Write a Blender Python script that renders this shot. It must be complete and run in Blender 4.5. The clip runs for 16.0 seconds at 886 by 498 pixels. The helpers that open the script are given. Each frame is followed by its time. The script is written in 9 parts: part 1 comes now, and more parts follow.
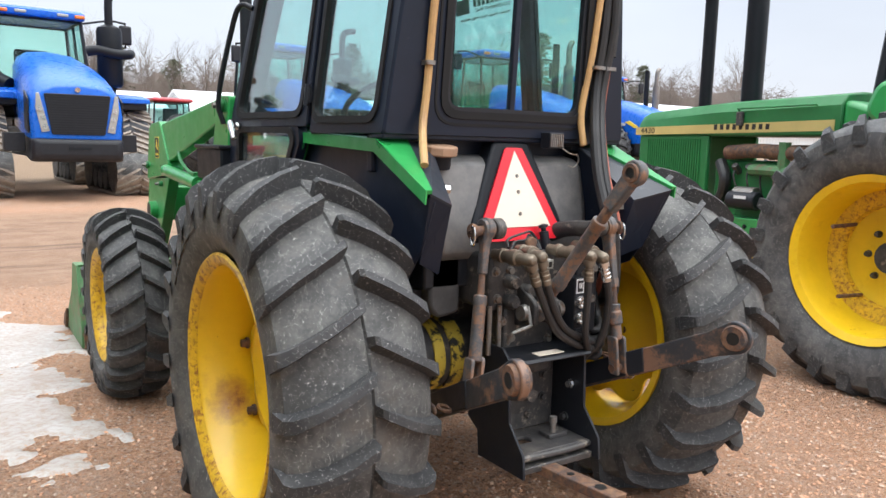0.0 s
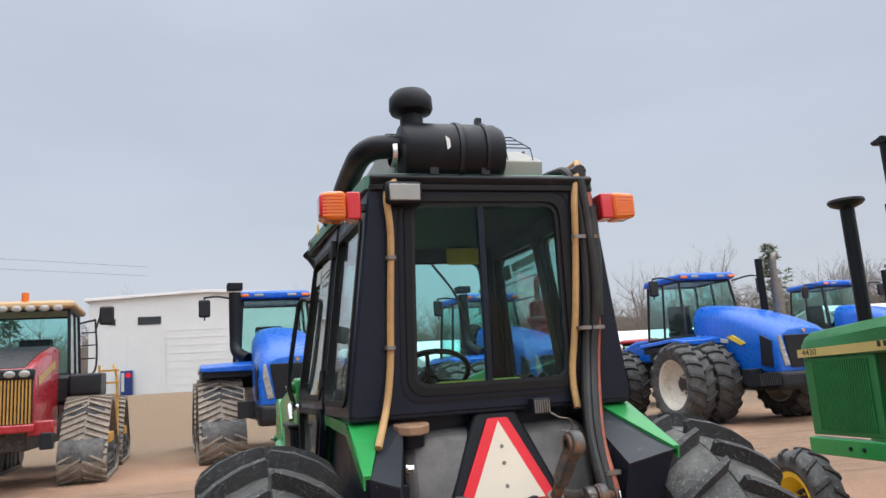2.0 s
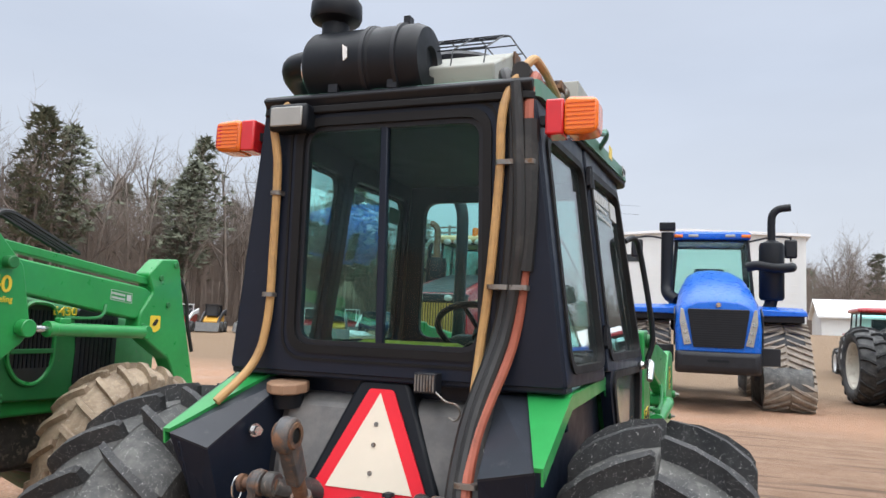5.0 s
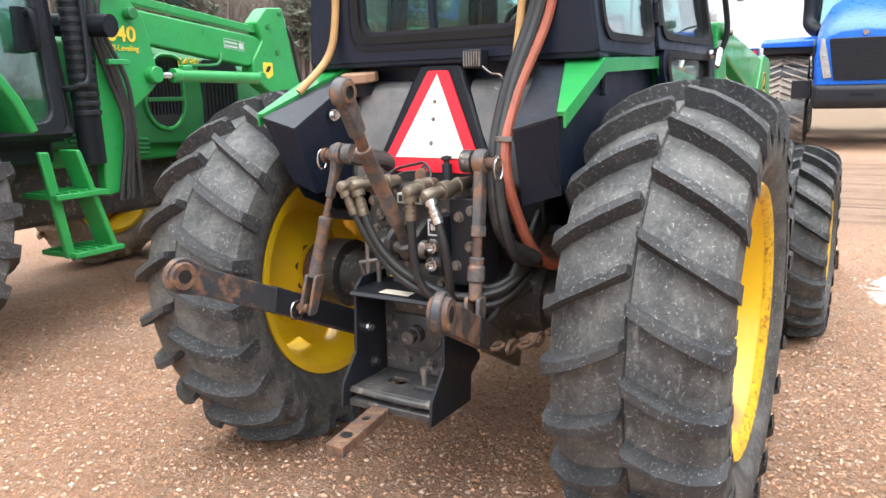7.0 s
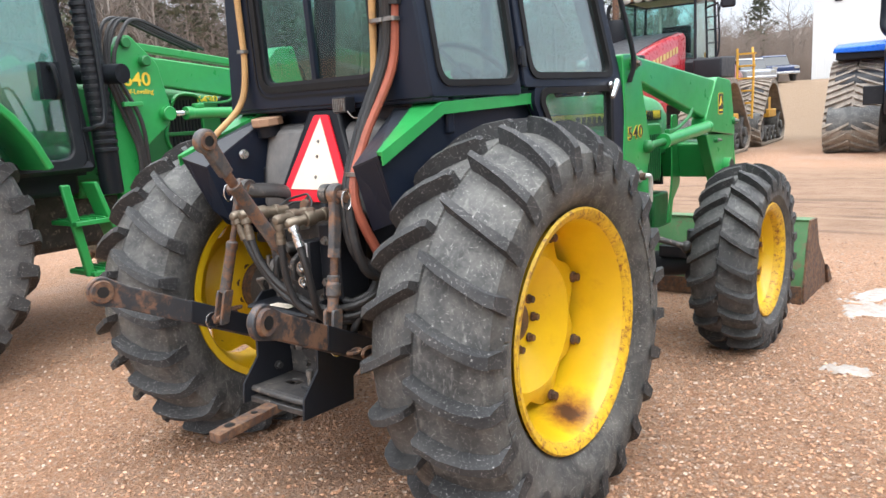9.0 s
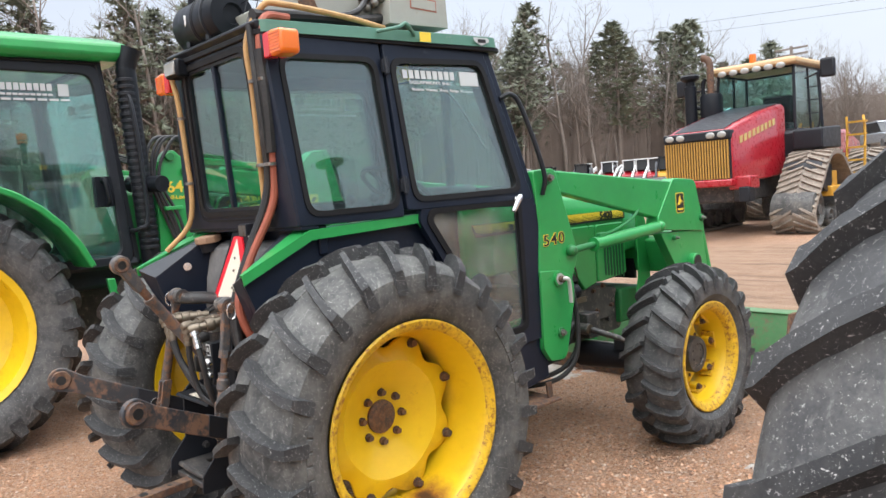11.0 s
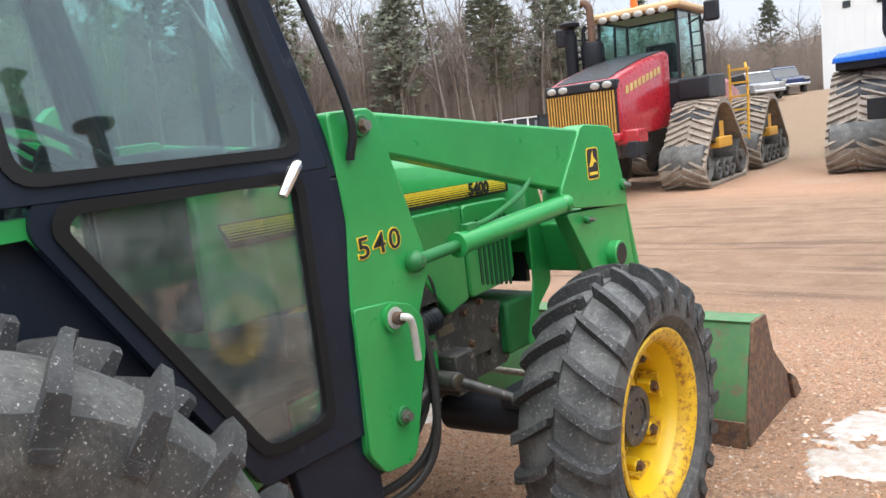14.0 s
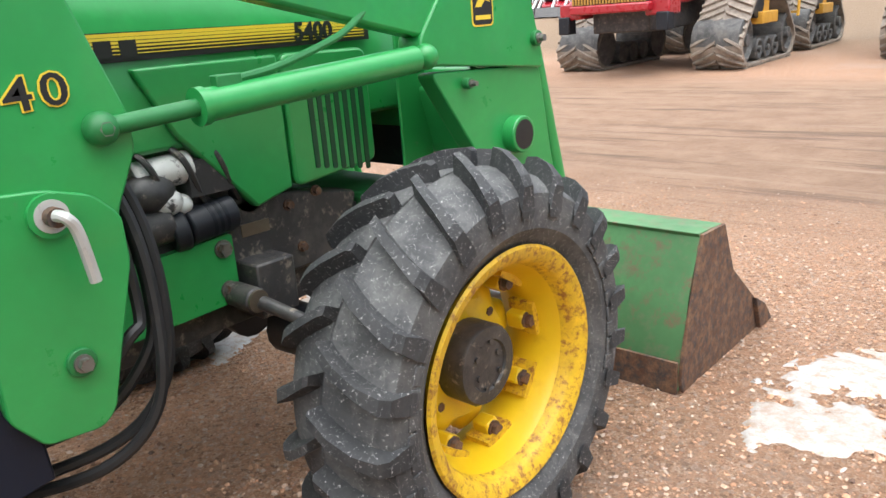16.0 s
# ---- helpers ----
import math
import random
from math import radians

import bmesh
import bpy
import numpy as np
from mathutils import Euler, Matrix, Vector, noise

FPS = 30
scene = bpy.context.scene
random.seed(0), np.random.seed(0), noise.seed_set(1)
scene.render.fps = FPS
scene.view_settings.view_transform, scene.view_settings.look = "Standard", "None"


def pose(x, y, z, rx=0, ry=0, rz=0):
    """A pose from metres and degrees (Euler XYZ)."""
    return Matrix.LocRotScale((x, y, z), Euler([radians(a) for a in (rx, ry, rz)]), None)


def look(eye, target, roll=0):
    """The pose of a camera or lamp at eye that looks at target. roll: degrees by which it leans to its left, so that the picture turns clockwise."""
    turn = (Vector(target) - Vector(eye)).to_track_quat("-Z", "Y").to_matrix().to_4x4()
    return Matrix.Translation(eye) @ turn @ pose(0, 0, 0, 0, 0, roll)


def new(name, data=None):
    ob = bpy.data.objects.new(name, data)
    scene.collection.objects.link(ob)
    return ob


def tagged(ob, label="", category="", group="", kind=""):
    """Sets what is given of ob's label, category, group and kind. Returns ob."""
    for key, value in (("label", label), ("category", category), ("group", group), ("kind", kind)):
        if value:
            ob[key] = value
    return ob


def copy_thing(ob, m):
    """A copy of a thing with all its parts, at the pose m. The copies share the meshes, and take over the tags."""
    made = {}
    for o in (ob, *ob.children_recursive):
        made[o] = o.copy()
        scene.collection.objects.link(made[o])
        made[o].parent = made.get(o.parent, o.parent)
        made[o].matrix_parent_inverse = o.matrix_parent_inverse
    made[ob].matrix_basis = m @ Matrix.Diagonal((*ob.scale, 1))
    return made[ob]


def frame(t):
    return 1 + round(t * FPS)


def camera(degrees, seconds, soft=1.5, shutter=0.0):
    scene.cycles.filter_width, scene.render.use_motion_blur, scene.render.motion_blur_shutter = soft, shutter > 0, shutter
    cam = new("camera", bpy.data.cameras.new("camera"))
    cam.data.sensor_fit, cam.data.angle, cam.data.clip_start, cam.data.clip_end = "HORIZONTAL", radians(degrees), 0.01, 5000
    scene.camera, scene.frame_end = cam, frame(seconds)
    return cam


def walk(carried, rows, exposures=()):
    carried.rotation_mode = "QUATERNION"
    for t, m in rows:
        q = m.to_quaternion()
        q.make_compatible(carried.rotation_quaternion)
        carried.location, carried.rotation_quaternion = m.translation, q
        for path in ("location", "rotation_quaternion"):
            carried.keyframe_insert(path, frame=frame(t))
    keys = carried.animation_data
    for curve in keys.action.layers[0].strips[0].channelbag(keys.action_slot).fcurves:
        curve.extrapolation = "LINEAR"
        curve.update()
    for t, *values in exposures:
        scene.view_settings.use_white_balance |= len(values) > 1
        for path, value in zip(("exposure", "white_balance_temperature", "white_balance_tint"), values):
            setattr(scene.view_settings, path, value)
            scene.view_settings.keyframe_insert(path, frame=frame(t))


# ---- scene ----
cam = camera(60.9, 16.0)
PATH = [
    (0, (-1.6, -2.239, 1.374), (-0.511, -0.584, 1.098), 1.4),
    (0.5, (-1.667, -2.502, 1.383), (-0.664, -0.775, 1.27), -0.2),
    (1, (-1.569, -2.661, 1.373), (-0.677, -0.872, 1.437), -2.2),
    (1.5, (-1.266, -2.751, 1.377), (-0.519, -0.91, 1.602), -3.8),
    (2, (-0.865, -2.694, 1.493), (-0.308, -0.806, 1.844), -3.9),
    (2.5, (-0.398, -2.697, 1.64), (-0.085, -0.769, 2.069), -2.3),
    (3, (0.002, -2.633, 1.702), (0.066, -0.687, 2.158), -0.9),
    (3.2, (0.154, -2.569, 1.704), (0.117, -0.622, 2.16), -0.6),
    (5.3, (1.01, -2.106, 1.487), (0.215, -0.274, 1.588), 2.4),
    (5.5, (1.06, -2.102, 1.448), (0.215, -0.289, 1.466), 2.2),
    (6, (1.171, -2.129, 1.382), (0.233, -0.371, 1.205), 1.3),
    (6.5, (1.228, -2.172, 1.329), (0.246, -0.461, 1.003), -0.2),
    (7, (1.257, -2.264, 1.296), (0.258, -0.579, 0.892), -1.3),
    (7.5, (1.271, -2.324, 1.304), (0.254, -0.655, 0.879), -2.3),
    (8, (1.414, -2.316, 1.316), (0.359, -0.667, 0.907), -2.8),
    (8.5, (1.754, -2.28, 1.337), (0.632, -0.669, 0.954), -3.1),
    (9, (2.065, -2.133, 1.352), (0.855, -0.581, 0.995), -3.2),
    (9.2, (2.191, -2.051, 1.345), (0.946, -0.526, 0.995), -3.3),
    (11.3, (3.116, -1.692, 1.524), (1.621, -0.368, 1.408), -4.3),
    (11.5, (3.04, -1.634, 1.529), (1.542, -0.312, 1.443), -4.4),
    (12, (2.777, -1.426, 1.563), (1.29, -0.09, 1.53), -4.8),
    (12.5, (2.525, -1.089, 1.597), (1.073, 0.286, 1.572), -5.1),
    (13, (2.261, -0.795, 1.635), (0.863, 0.634, 1.571), -5.4),
    (13.5, (2.077, -0.518, 1.559), (0.747, 0.968, 1.402), -5.9),
    (14, (2.02, -0.18, 1.456), (0.758, 1.347, 1.179), -6.4),
    (14.5, (1.95, 0.118, 1.378), (0.732, 1.655, 0.983), -6.6),
    (15, (1.931, 0.349, 1.347), (0.719, 1.863, 0.861), -6.6),
    (15.5, (1.98, 0.57, 1.331), (0.741, 2.039, 0.775), -5.6),
    (16, (1.989, 0.802, 1.283), (0.682, 2.197, 0.694), -4.3),
]
EXPOSURES = ((0, 0.2), (0.5, 0.05), (1.0, -0.05), (1.5, -0.25), (2.0, -0.4), (3.0, -0.45), (4.5, -0.25), (5.5, -0.05), (6.0, 0.2), (6.5, 0.43), (7.0, 0.57), (8.0, 0.52), (9.0, 0.36), (11.5, 0.15), (13.0, 0.15), (14.5, 0.24), (16.0, 0.31))
walk(cam, [(t, look(eye, target, roll)) for t, eye, target, roll in PATH], EXPOSURES)

# ---- sky, sun and exposure ----
world = bpy.data.worlds.new("overcast")
scene.world = world
world.use_nodes = True
wn, wl = world.node_tree.nodes, world.node_tree.links
wn.clear()
w_out, w_bg = wn.new("ShaderNodeOutputWorld"), wn.new("ShaderNodeBackground")
w_sky = wn.new("ShaderNodeTexSky")
w_sky.sky_type, w_sky.sun_disc = "NISHITA", False
w_sky.sun_elevation, w_sky.sun_rotation = radians(54), radians(142)
w_sky.dust_density, w_sky.air_density = 4.0, 1.5
w_dim = wn.new("ShaderNodeVectorMath")
w_dim.operation = "SCALE"
w_dim.inputs["Scale"].default_value = 0.10
w_co, w_sep, w_ramp = wn.new("ShaderNodeTexCoord"), wn.new("ShaderNodeSeparateXYZ"), wn.new("ShaderNodeValToRGB")
w_ramp.color_ramp.elements[0].position, w_ramp.color_ramp.elements[0].color = 0.0, (0.90, 0.94, 1.02, 1)
w_ramp.color_ramp.elements[1].position, w_ramp.color_ramp.elements[1].color = 1.0, (5.2, 5.35, 5.6, 1)
for p_, c_ in ((0.10, (0.82, 0.88, 0.99, 1)), (0.32, (0.76, 0.845, 1.01, 1)), (0.52, (0.84, 0.92, 1.08, 1)), (0.66, (2.1, 2.16, 2.26, 1))):
    w_ramp.color_ramp.elements.new(p_).color = c_
w_cloud = wn.new("ShaderNodeTexNoise")
w_cloud.inputs["Scale"].default_value, w_cloud.inputs["Detail"].default_value = 1.6, 5
w_map = wn.new("ShaderNodeMapping")
w_map.inputs["Scale"].default_value = (1, 1, 3.5)
w_amt = wn.new("ShaderNodeMapRange")
w_amt.inputs["From Min"].default_value, w_amt.inputs["From Max"].default_value = 0.3, 0.7
w_amt.inputs["To Min"].default_value, w_amt.inputs["To Max"].default_value = 0.92, 1.06
w_cl = wn.new("ShaderNodeVectorMath")
w_cl.operation = "SCALE"
w_mix = wn.new("ShaderNodeMix")
w_mix.data_type = "RGBA"
w_mix.inputs["Factor"].default_value = 0.88
wl.new(w_co.outputs["Generated"], w_sep.inputs[0])
wl.new(w_sep.outputs["Z"], w_ramp.inputs[0])
wl.new(w_co.outputs["Generated"], w_map.inputs["Vector"])
wl.new(w_map.outputs[0], w_cloud.inputs["Vector"])
wl.new(w_cloud.outputs["Fac"], w_amt.inputs["Value"])
wl.new(w_ramp.outputs[0], w_cl.inputs[0])
wl.new(w_amt.outputs[0], w_cl.inputs["Scale"])
wl.new(w_sky.outputs[0], w_dim.inputs[0])
wl.new(w_dim.outputs[0], w_mix.inputs["A"])
wl.new(w_cl.outputs[0], w_mix.inputs["B"])
wl.new(w_mix.outputs["Result"], w_bg.inputs["Color"])
wl.new(w_bg.outputs[0], w_out.inputs[0])
w_bg.inputs["Strength"].default_value = 1.0

sun = new("sun", bpy.data.lights.new("sun", "SUN"))
sun.data.energy, sun.data.angle, sun.data.color = 2.0, radians(85), (1.0, 0.99, 0.965)
sun.matrix_world = look((14, -18, 32), (0, 0, 0))
scene.view_settings.exposure = 0.0

# ---- materials ----
def nodes_of(name):
    m = bpy.data.materials.new(name)
    m.use_nodes = True
    t = m.node_tree
    return m, t.nodes, t.links, t.nodes["Principled BSDF"]


def noise_node(n, l, co, scale, detail=4, rough=0.6):
    t = n.new("ShaderNodeTexNoise")
    t.inputs["Scale"].default_value, t.inputs["Detail"].default_value, t.inputs["Roughness"].default_value = scale, detail, rough
    l.new(co, t.inputs["Vector"])
    return t.outputs["Fac"]


def ramp(n, l, fac, lo, hi):
    r = n.new("ShaderNodeMapRange")
    r.inputs["From Min"].default_value, r.inputs["From Max"].default_value = lo, hi
    l.new(fac, r.inputs["Value"])
    return r.outputs[0]


def blend(n, l, fac, a, b):
    x = n.new("ShaderNodeMix")
    x.data_type = "RGBA"
    for key, v in (("A", a), ("B", b)):
        if isinstance(v, tuple):
            x.inputs[key].default_value = (*v, 1)
        else:
            l.new(v, x.inputs[key])
    l.new(fac, x.inputs["Factor"])
    return x.outputs["Result"]


def painted(name, col, rough=0.45, metal=0.0, worn=None, wear=(0.62, 0.72), dust=None, dusty=(0.5, 0.8), grain=30.0, stain=4.0, bump=0.15, spread=0.25, coat=0.0, rough_var=0.2, gloss=0.5):
    """A surface with fine grain, broad unevenness, patches of wear and a film of dust."""
    m, n, l, p = nodes_of(name)
    co = n.new("ShaderNodeTexCoord").outputs["Object"]
    fine, broad = noise_node(n, l, co, grain, 6), noise_node(n, l, co, stain, 5)
    dark = tuple(c * (1 - spread) for c in col)
    light = tuple(min(1, c * (1 + spread * 0.6)) for c in col)
    c = blend(n, l, ramp(n, l, broad, 0.3, 0.7), dark, light)
    c = blend(n, l, ramp(n, l, fine, 0.35, 0.9), c, tuple(v * (1 - spread * 0.6) for v in col))
    if dust:
        c = blend(n, l, ramp(n, l, noise_node(n, l, co, stain * 2.3, 8, 0.7), *dusty), c, dust)
    if worn:
        c = blend(n, l, ramp(n, l, noise_node(n, l, co, grain * 0.45, 8, 0.72), *wear), c, worn)
    l.new(c, p.inputs["Base Color"])
    r = n.new("ShaderNodeMapRange")
    r.inputs["To Min"].default_value, r.inputs["To Max"].default_value = max(0.03, rough - rough_var), min(1, rough + rough_var)
    l.new(noise_node(n, l, co, stain * 3, 6), r.inputs["Value"])
    l.new(r.outputs[0], p.inputs["Roughness"])
    p.inputs["Metallic"].default_value = metal
    p.inputs["Coat Weight"].default_value = coat
    p.inputs["Specular IOR Level"].default_value = gloss
    b = n.new("ShaderNodeBump")
    b.inputs["Strength"].default_value, b.inputs["Distance"].default_value = bump, 0.004
    l.new(fine, b.inputs["Height"])
    l.new(b.outputs[0], p.inputs["Normal"])
    return m


def glass(name, tint, rough=0.02, base=0.05, edge=0.7, film=0.0):
    """A clear pane: tinted light passes, and it mirrors more towards grazing sight."""
    m, n, l, p = nodes_of(name)
    out = n["Material Output"]
    clear, gloss, mix, lw = n.new("ShaderNodeBsdfTransparent"), n.new("ShaderNodeBsdfGlossy"), n.new("ShaderNodeMixShader"), n.new("ShaderNodeLayerWeight")
    clear.inputs[0].default_value = (*tint, 1)
    gloss.inputs["Roughness"].default_value = rough
    lw.inputs["Blend"].default_value = 0.5
    pw, ma = n.new("ShaderNodeMath"), n.new("ShaderNodeMath")
    pw.operation, ma.operation = "POWER", "MULTIPLY_ADD"
    pw.inputs[1].default_value, ma.inputs[1].default_value, ma.inputs[2].default_value = 3.0, edge, base
    l.new(lw.outputs["Facing"], pw.inputs[0])
    l.new(pw.outputs[0], ma.inputs[0])
    l.new(ma.outputs[0], mix.inputs[0])
    l.new(clear.outputs[0], mix.inputs[1])
    l.new(gloss.outputs[0], mix.inputs[2])
    last = mix.outputs[0]
    if film:  # dried dust on the pane
        co = n.new("ShaderNodeTexCoord").outputs["Object"]
        dust, mix2, amt = n.new("ShaderNodeBsdfDiffuse"), n.new("ShaderNodeMixShader"), n.new("ShaderNodeMapRange")
        dust.inputs[0].default_value = (0.42, 0.435, 0.44, 1)
        amt.inputs["From Min"].default_value, amt.inputs["From Max"].default_value = 0.42, 0.78
        amt.inputs["To Min"].default_value, amt.inputs["To Max"].default_value = film * 0.2, film
        l.new(noise_node(n, l, co, 6, 8, 0.65), amt.inputs["Value"])
        l.new(amt.outputs[0], mix2.inputs[0])
        l.new(last, mix2.inputs[1])
        l.new(dust.outputs[0], mix2.inputs[2])
        last = mix2.outputs[0]
    l.new(last, out.inputs["Surface"])
    n.remove(p)
    return m


def rubber(name, col, dust):
    """Tyre rubber: dark grey, dulled by dried mud in blotches and flecks."""
    m, n, l, p = nodes_of(name)
    co = n.new("ShaderNodeTexCoord").outputs["Object"]
    c = blend(n, l, ramp(n, l, noise_node(n, l, co, 5, 6, 0.65), 0.35, 0.7), col, tuple(v * 1.7 + 0.012 for v in col))
    c = blend(n, l, ramp(n, l, noise_node(n, l, co, 7, 12, 0.8), 0.45, 0.72), c, dust)
    scuff = n.new("ShaderNodeMapping")
    scuff.inputs["Scale"].default_value = (1, 1, 0.25)
    scuff.inputs["Rotation"].default_value = (0.5, 0.3, 0)
    l.new(co, scuff.inputs["Vector"])
    c = blend(n, l, ramp(n, l, noise_node(n, l, scuff.outputs[0], 38, 8, 0.75), 0.57, 0.72), c, tuple(v * 1.25 for v in dust))
    c = blend(n, l, ramp(n, l, noise_node(n, l, co, 130, 6, 0.85), 0.60, 0.635), c, (0.62, 0.61, 0.59))
    mud = (dust[0] * 0.95, dust[1] * 0.76, dust[2] * 0.58)
    c = blend(n, l, ramp(n, l, noise_node(n, l, co, 2.6, 9, 0.75), 0.58, 0.95), c, mud)
    l.new(c, p.inputs["Base Color"])
    p.inputs["Roughness"].default_value = 0.72
    b = n.new("ShaderNodeBump")
    b.inputs["Strength"].default_value, b.inputs["Distance"].default_value = 0.5, 0.004
    l.new(noise_node(n, l, co, 45, 8, 0.7), b.inputs["Height"])
    l.new(b.outputs[0], p.inputs["Normal"])
    return m


def rim_paint(name, spots):
    """Yellow wheel paint with rust that has bled from a few spots."""
    m = painted(name, (0.80, 0.52, 0.012), 0.36, worn=(0.26, 0.10, 0.02), wear=(0.68, 0.76), dust=(0.60, 0.31, 0.015), dusty=(0.56, 0.9), coat=0.2, spread=0.10, grain=22)
    n, l = m.node_tree.nodes, m.node_tree.links
    p = n["Principled BSDF"]
    c = p.inputs["Base Color"].links[0].from_socket
    co = n.new("ShaderNodeTexCoord").outputs["Object"]
    wob = noise_node(n, l, co, 22, 6, 0.7)
    for x, y, z, r in spots:
        d, a = n.new("ShaderNodeVectorMath"), n.new("ShaderNodeMath")
        d.operation, a.operation = "DISTANCE", "MULTIPLY_ADD"
        l.new(co, d.inputs[0])
        d.inputs[1].default_value = (x, y, z)
        l.new(wob, a.inputs[0])
        a.inputs[1].default_value = r * 1.1
        l.new(d.outputs["Value"], a.inputs[2])
        c = blend(n, l, ramp(n, l, a.outputs[0], r * 1.75, r * 0.95), c, (0.30, 0.12, 0.02))
        c = blend(n, l, ramp(n, l, a.outputs[0], r * 1.05, r * 0.75), c, (0.07, 0.03, 0.018))
    l.new(c, p.inputs["Base Color"])
    return m


DUST = (0.36, 0.30, 0.24)
GREEN = painted("green_paint", (0.024, 0.29, 0.070), 0.34, worn=(0.10, 0.22, 0.09), wear=(0.66, 0.78), coat=0.25, spread=0.18, bump=0.06)
# dull worn green; also serves as the shaded green of the newer tractor's hood
GREEN_DULL_SHADE = painted("green_dull_shade_paint", (0.016, 0.17, 0.045), 0.5, worn=(0.10, 0.12, 0.08), wear=(0.62, 0.74), spread=0.2)
# hood green darkened to the shade inside the louvre slots
GREEN_SLOT_SHADE = painted("green_slot_shade", (0.006, 0.060, 0.022), 0.5, spread=0.2)
GALV = painted("zinc_steel", (0.58, 0.58, 0.56), 0.42, 0.35, worn=(0.30, 0.27, 0.23), wear=(0.58, 0.72), spread=0.15, grain=50)
GREEN_FADED = painted("green_faded_paint", (0.075, 0.20, 0.08), 0.55, worn=(0.16, 0.11, 0.07), wear=(0.52, 0.66), dust=(0.2, 0.15, 0.11), dusty=(0.55, 0.85))
GREEN_TEAL = painted("green_teal_paint", (0.085, 0.21, 0.155), 0.5, worn=(0.25, 0.28, 0.25), spread=0.15)
YELLOW = painted("yellow_paint", (0.80, 0.52, 0.012), 0.38, worn=(0.22, 0.085, 0.02), wear=(0.66, 0.74), dust=(0.55, 0.28, 0.015), dusty=(0.56, 0.9), coat=0.2, spread=0.12, grain=22)
YELLOW_RIM = rim_paint("rim_yellow_paint", ((0.85, 0.085, 0.285, 0.11), (-0.81, 0.26, 0.48, 0.09)))
YELLOW_RUST = painted("yellow_rusty_paint", (0.74, 0.46, 0.02), 0.5, worn=(0.28, 0.11, 0.025), wear=(0.50, 0.62), spread=0.25, grain=95, stain=24, dust=(0.50, 0.24, 0.02), dusty=(0.52, 0.85))
RUST = painted("rusted_steel", (0.13, 0.062, 0.035), 0.8, worn=(0.21, 0.115, 0.062), wear=(0.45, 0.68), dust=(0.05, 0.042, 0.042), dusty=(0.42, 0.6), bump=0.4, spread=0.45, grain=60, stain=14)
STEEL = painted("dull_steel", (0.26, 0.25, 0.235), 0.45, 0.75, worn=(0.16, 0.09, 0.05), wear=(0.52, 0.64), spread=0.3, grain=60)
CHROME = painted("bright_steel", (0.62, 0.62, 0.62), 0.22, 0.95, spread=0.12, rough_var=0.1)
BRASS = painted("brassy_fitting", (0.20, 0.165, 0.125), 0.45, 0.7, spread=0.3, grain=80)
BLACK = painted("black_paint", (0.015, 0.017, 0.022), 0.42, gloss=0.32, worn=(0.06, 0.058, 0.055), wear=(0.62, 0.75), spread=0.3, bump=0.1)
CABGREY = painted("cab_dark_paint", (0.011, 0.016, 0.029), 0.36, gloss=0.25, worn=(0.045, 0.052, 0.068), wear=(0.62, 0.78), spread=0.22, bump=0.08)
CABPLATE = painted("smooth_dark_plate", (0.028, 0.033, 0.044), 0.40, worn=(0.07, 0.07, 0.075), wear=(0.62, 0.76), spread=0.22, bump=0.04, gloss=0.35, coat=0.0)
BLACK_DIRTY = painted("dirty_black_steel", (0.040, 0.039, 0.040), 0.45, worn=(0.26, 0.22, 0.18), wear=(0.56, 0.68), dust=(0.11, 0.10, 0.09), dusty=(0.48, 0.8), spread=0.35, bump=0.35, grain=55)
LINK = painted("chipped_link_paint", (0.034, 0.037, 0.043), 0.5, worn=(0.17, 0.095, 0.062), wear=(0.50, 0.58), dust=(0.12, 0.075, 0.05), dusty=(0.5, 0.75), bump=0.3, grain=24, stain=7)
SEAL = painted("rubber_seal", (0.010, 0.010, 0.011), 0.6, gloss=0.25, spread=0.3, bump=0.05)
HOSE_BLACK = painted("black_hose", (0.017, 0.017, 0.018), 0.5, spread=0.35, dust=(0.07, 0.065, 0.06), dusty=(0.55, 0.85))
HOSE_TAN = painted("tan_hose", (0.50, 0.30, 0.12), 0.5, spread=0.2, dust=(0.30, 0.18, 0.09), dusty=(0.5, 0.8), stain=8)
HOSE_RED = painted("red_hose", (0.36, 0.10, 0.06), 0.55, spread=0.25, worn=(0.16, 0.07, 0.05), wear=(0.55, 0.7), stain=9)
PLASTIC = painted("black_plastic", (0.009, 0.011, 0.015), 0.42, gloss=0.22, spread=0.2, dust=(0.028, 0.031, 0.037), dusty=(0.6, 0.98), bump=0.1)
TANK = painted("grey_tank_plastic", (0.125, 0.125, 0.125), 0.48, spread=0.28, dust=(0.20, 0.19, 0.18), dusty=(0.4, 0.8), stain=6)
CREAM = painted("cream_enamel", (0.34, 0.345, 0.31), 0.5, worn=(0.22, 0.2, 0.16), wear=(0.6, 0.72), spread=0.12)
SIGN_RED = painted("reflective_red", (0.75, 0.012, 0.028), 0.4, spread=0.1, bump=0.02)
SIGN_WHITE = painted("faded_sign_white", (0.74, 0.665, 0.55), 0.5, spread=0.06, bump=0.02, worn=(0.5, 0.44, 0.36), wear=(0.7, 0.8))
WHITE = painted("white_paint", (0.72, 0.73, 0.73), 0.5, spread=0.08)
WHITE_DECAL = painted("white_decal", (0.50, 0.52, 0.52), 0.5, spread=0.05, bump=0.01)
DECAL_YELLOW = painted("yellow_decal", (0.80, 0.58, 0.05), 0.4, spread=0.08, bump=0.01)
DECAL_GOLD = painted("gold_decal", (0.55, 0.44, 0.16), 0.45, spread=0.12, bump=0.01)
INK = painted("black_ink", (0.012, 0.012, 0.012), 0.5, spread=0.1, bump=0.01)
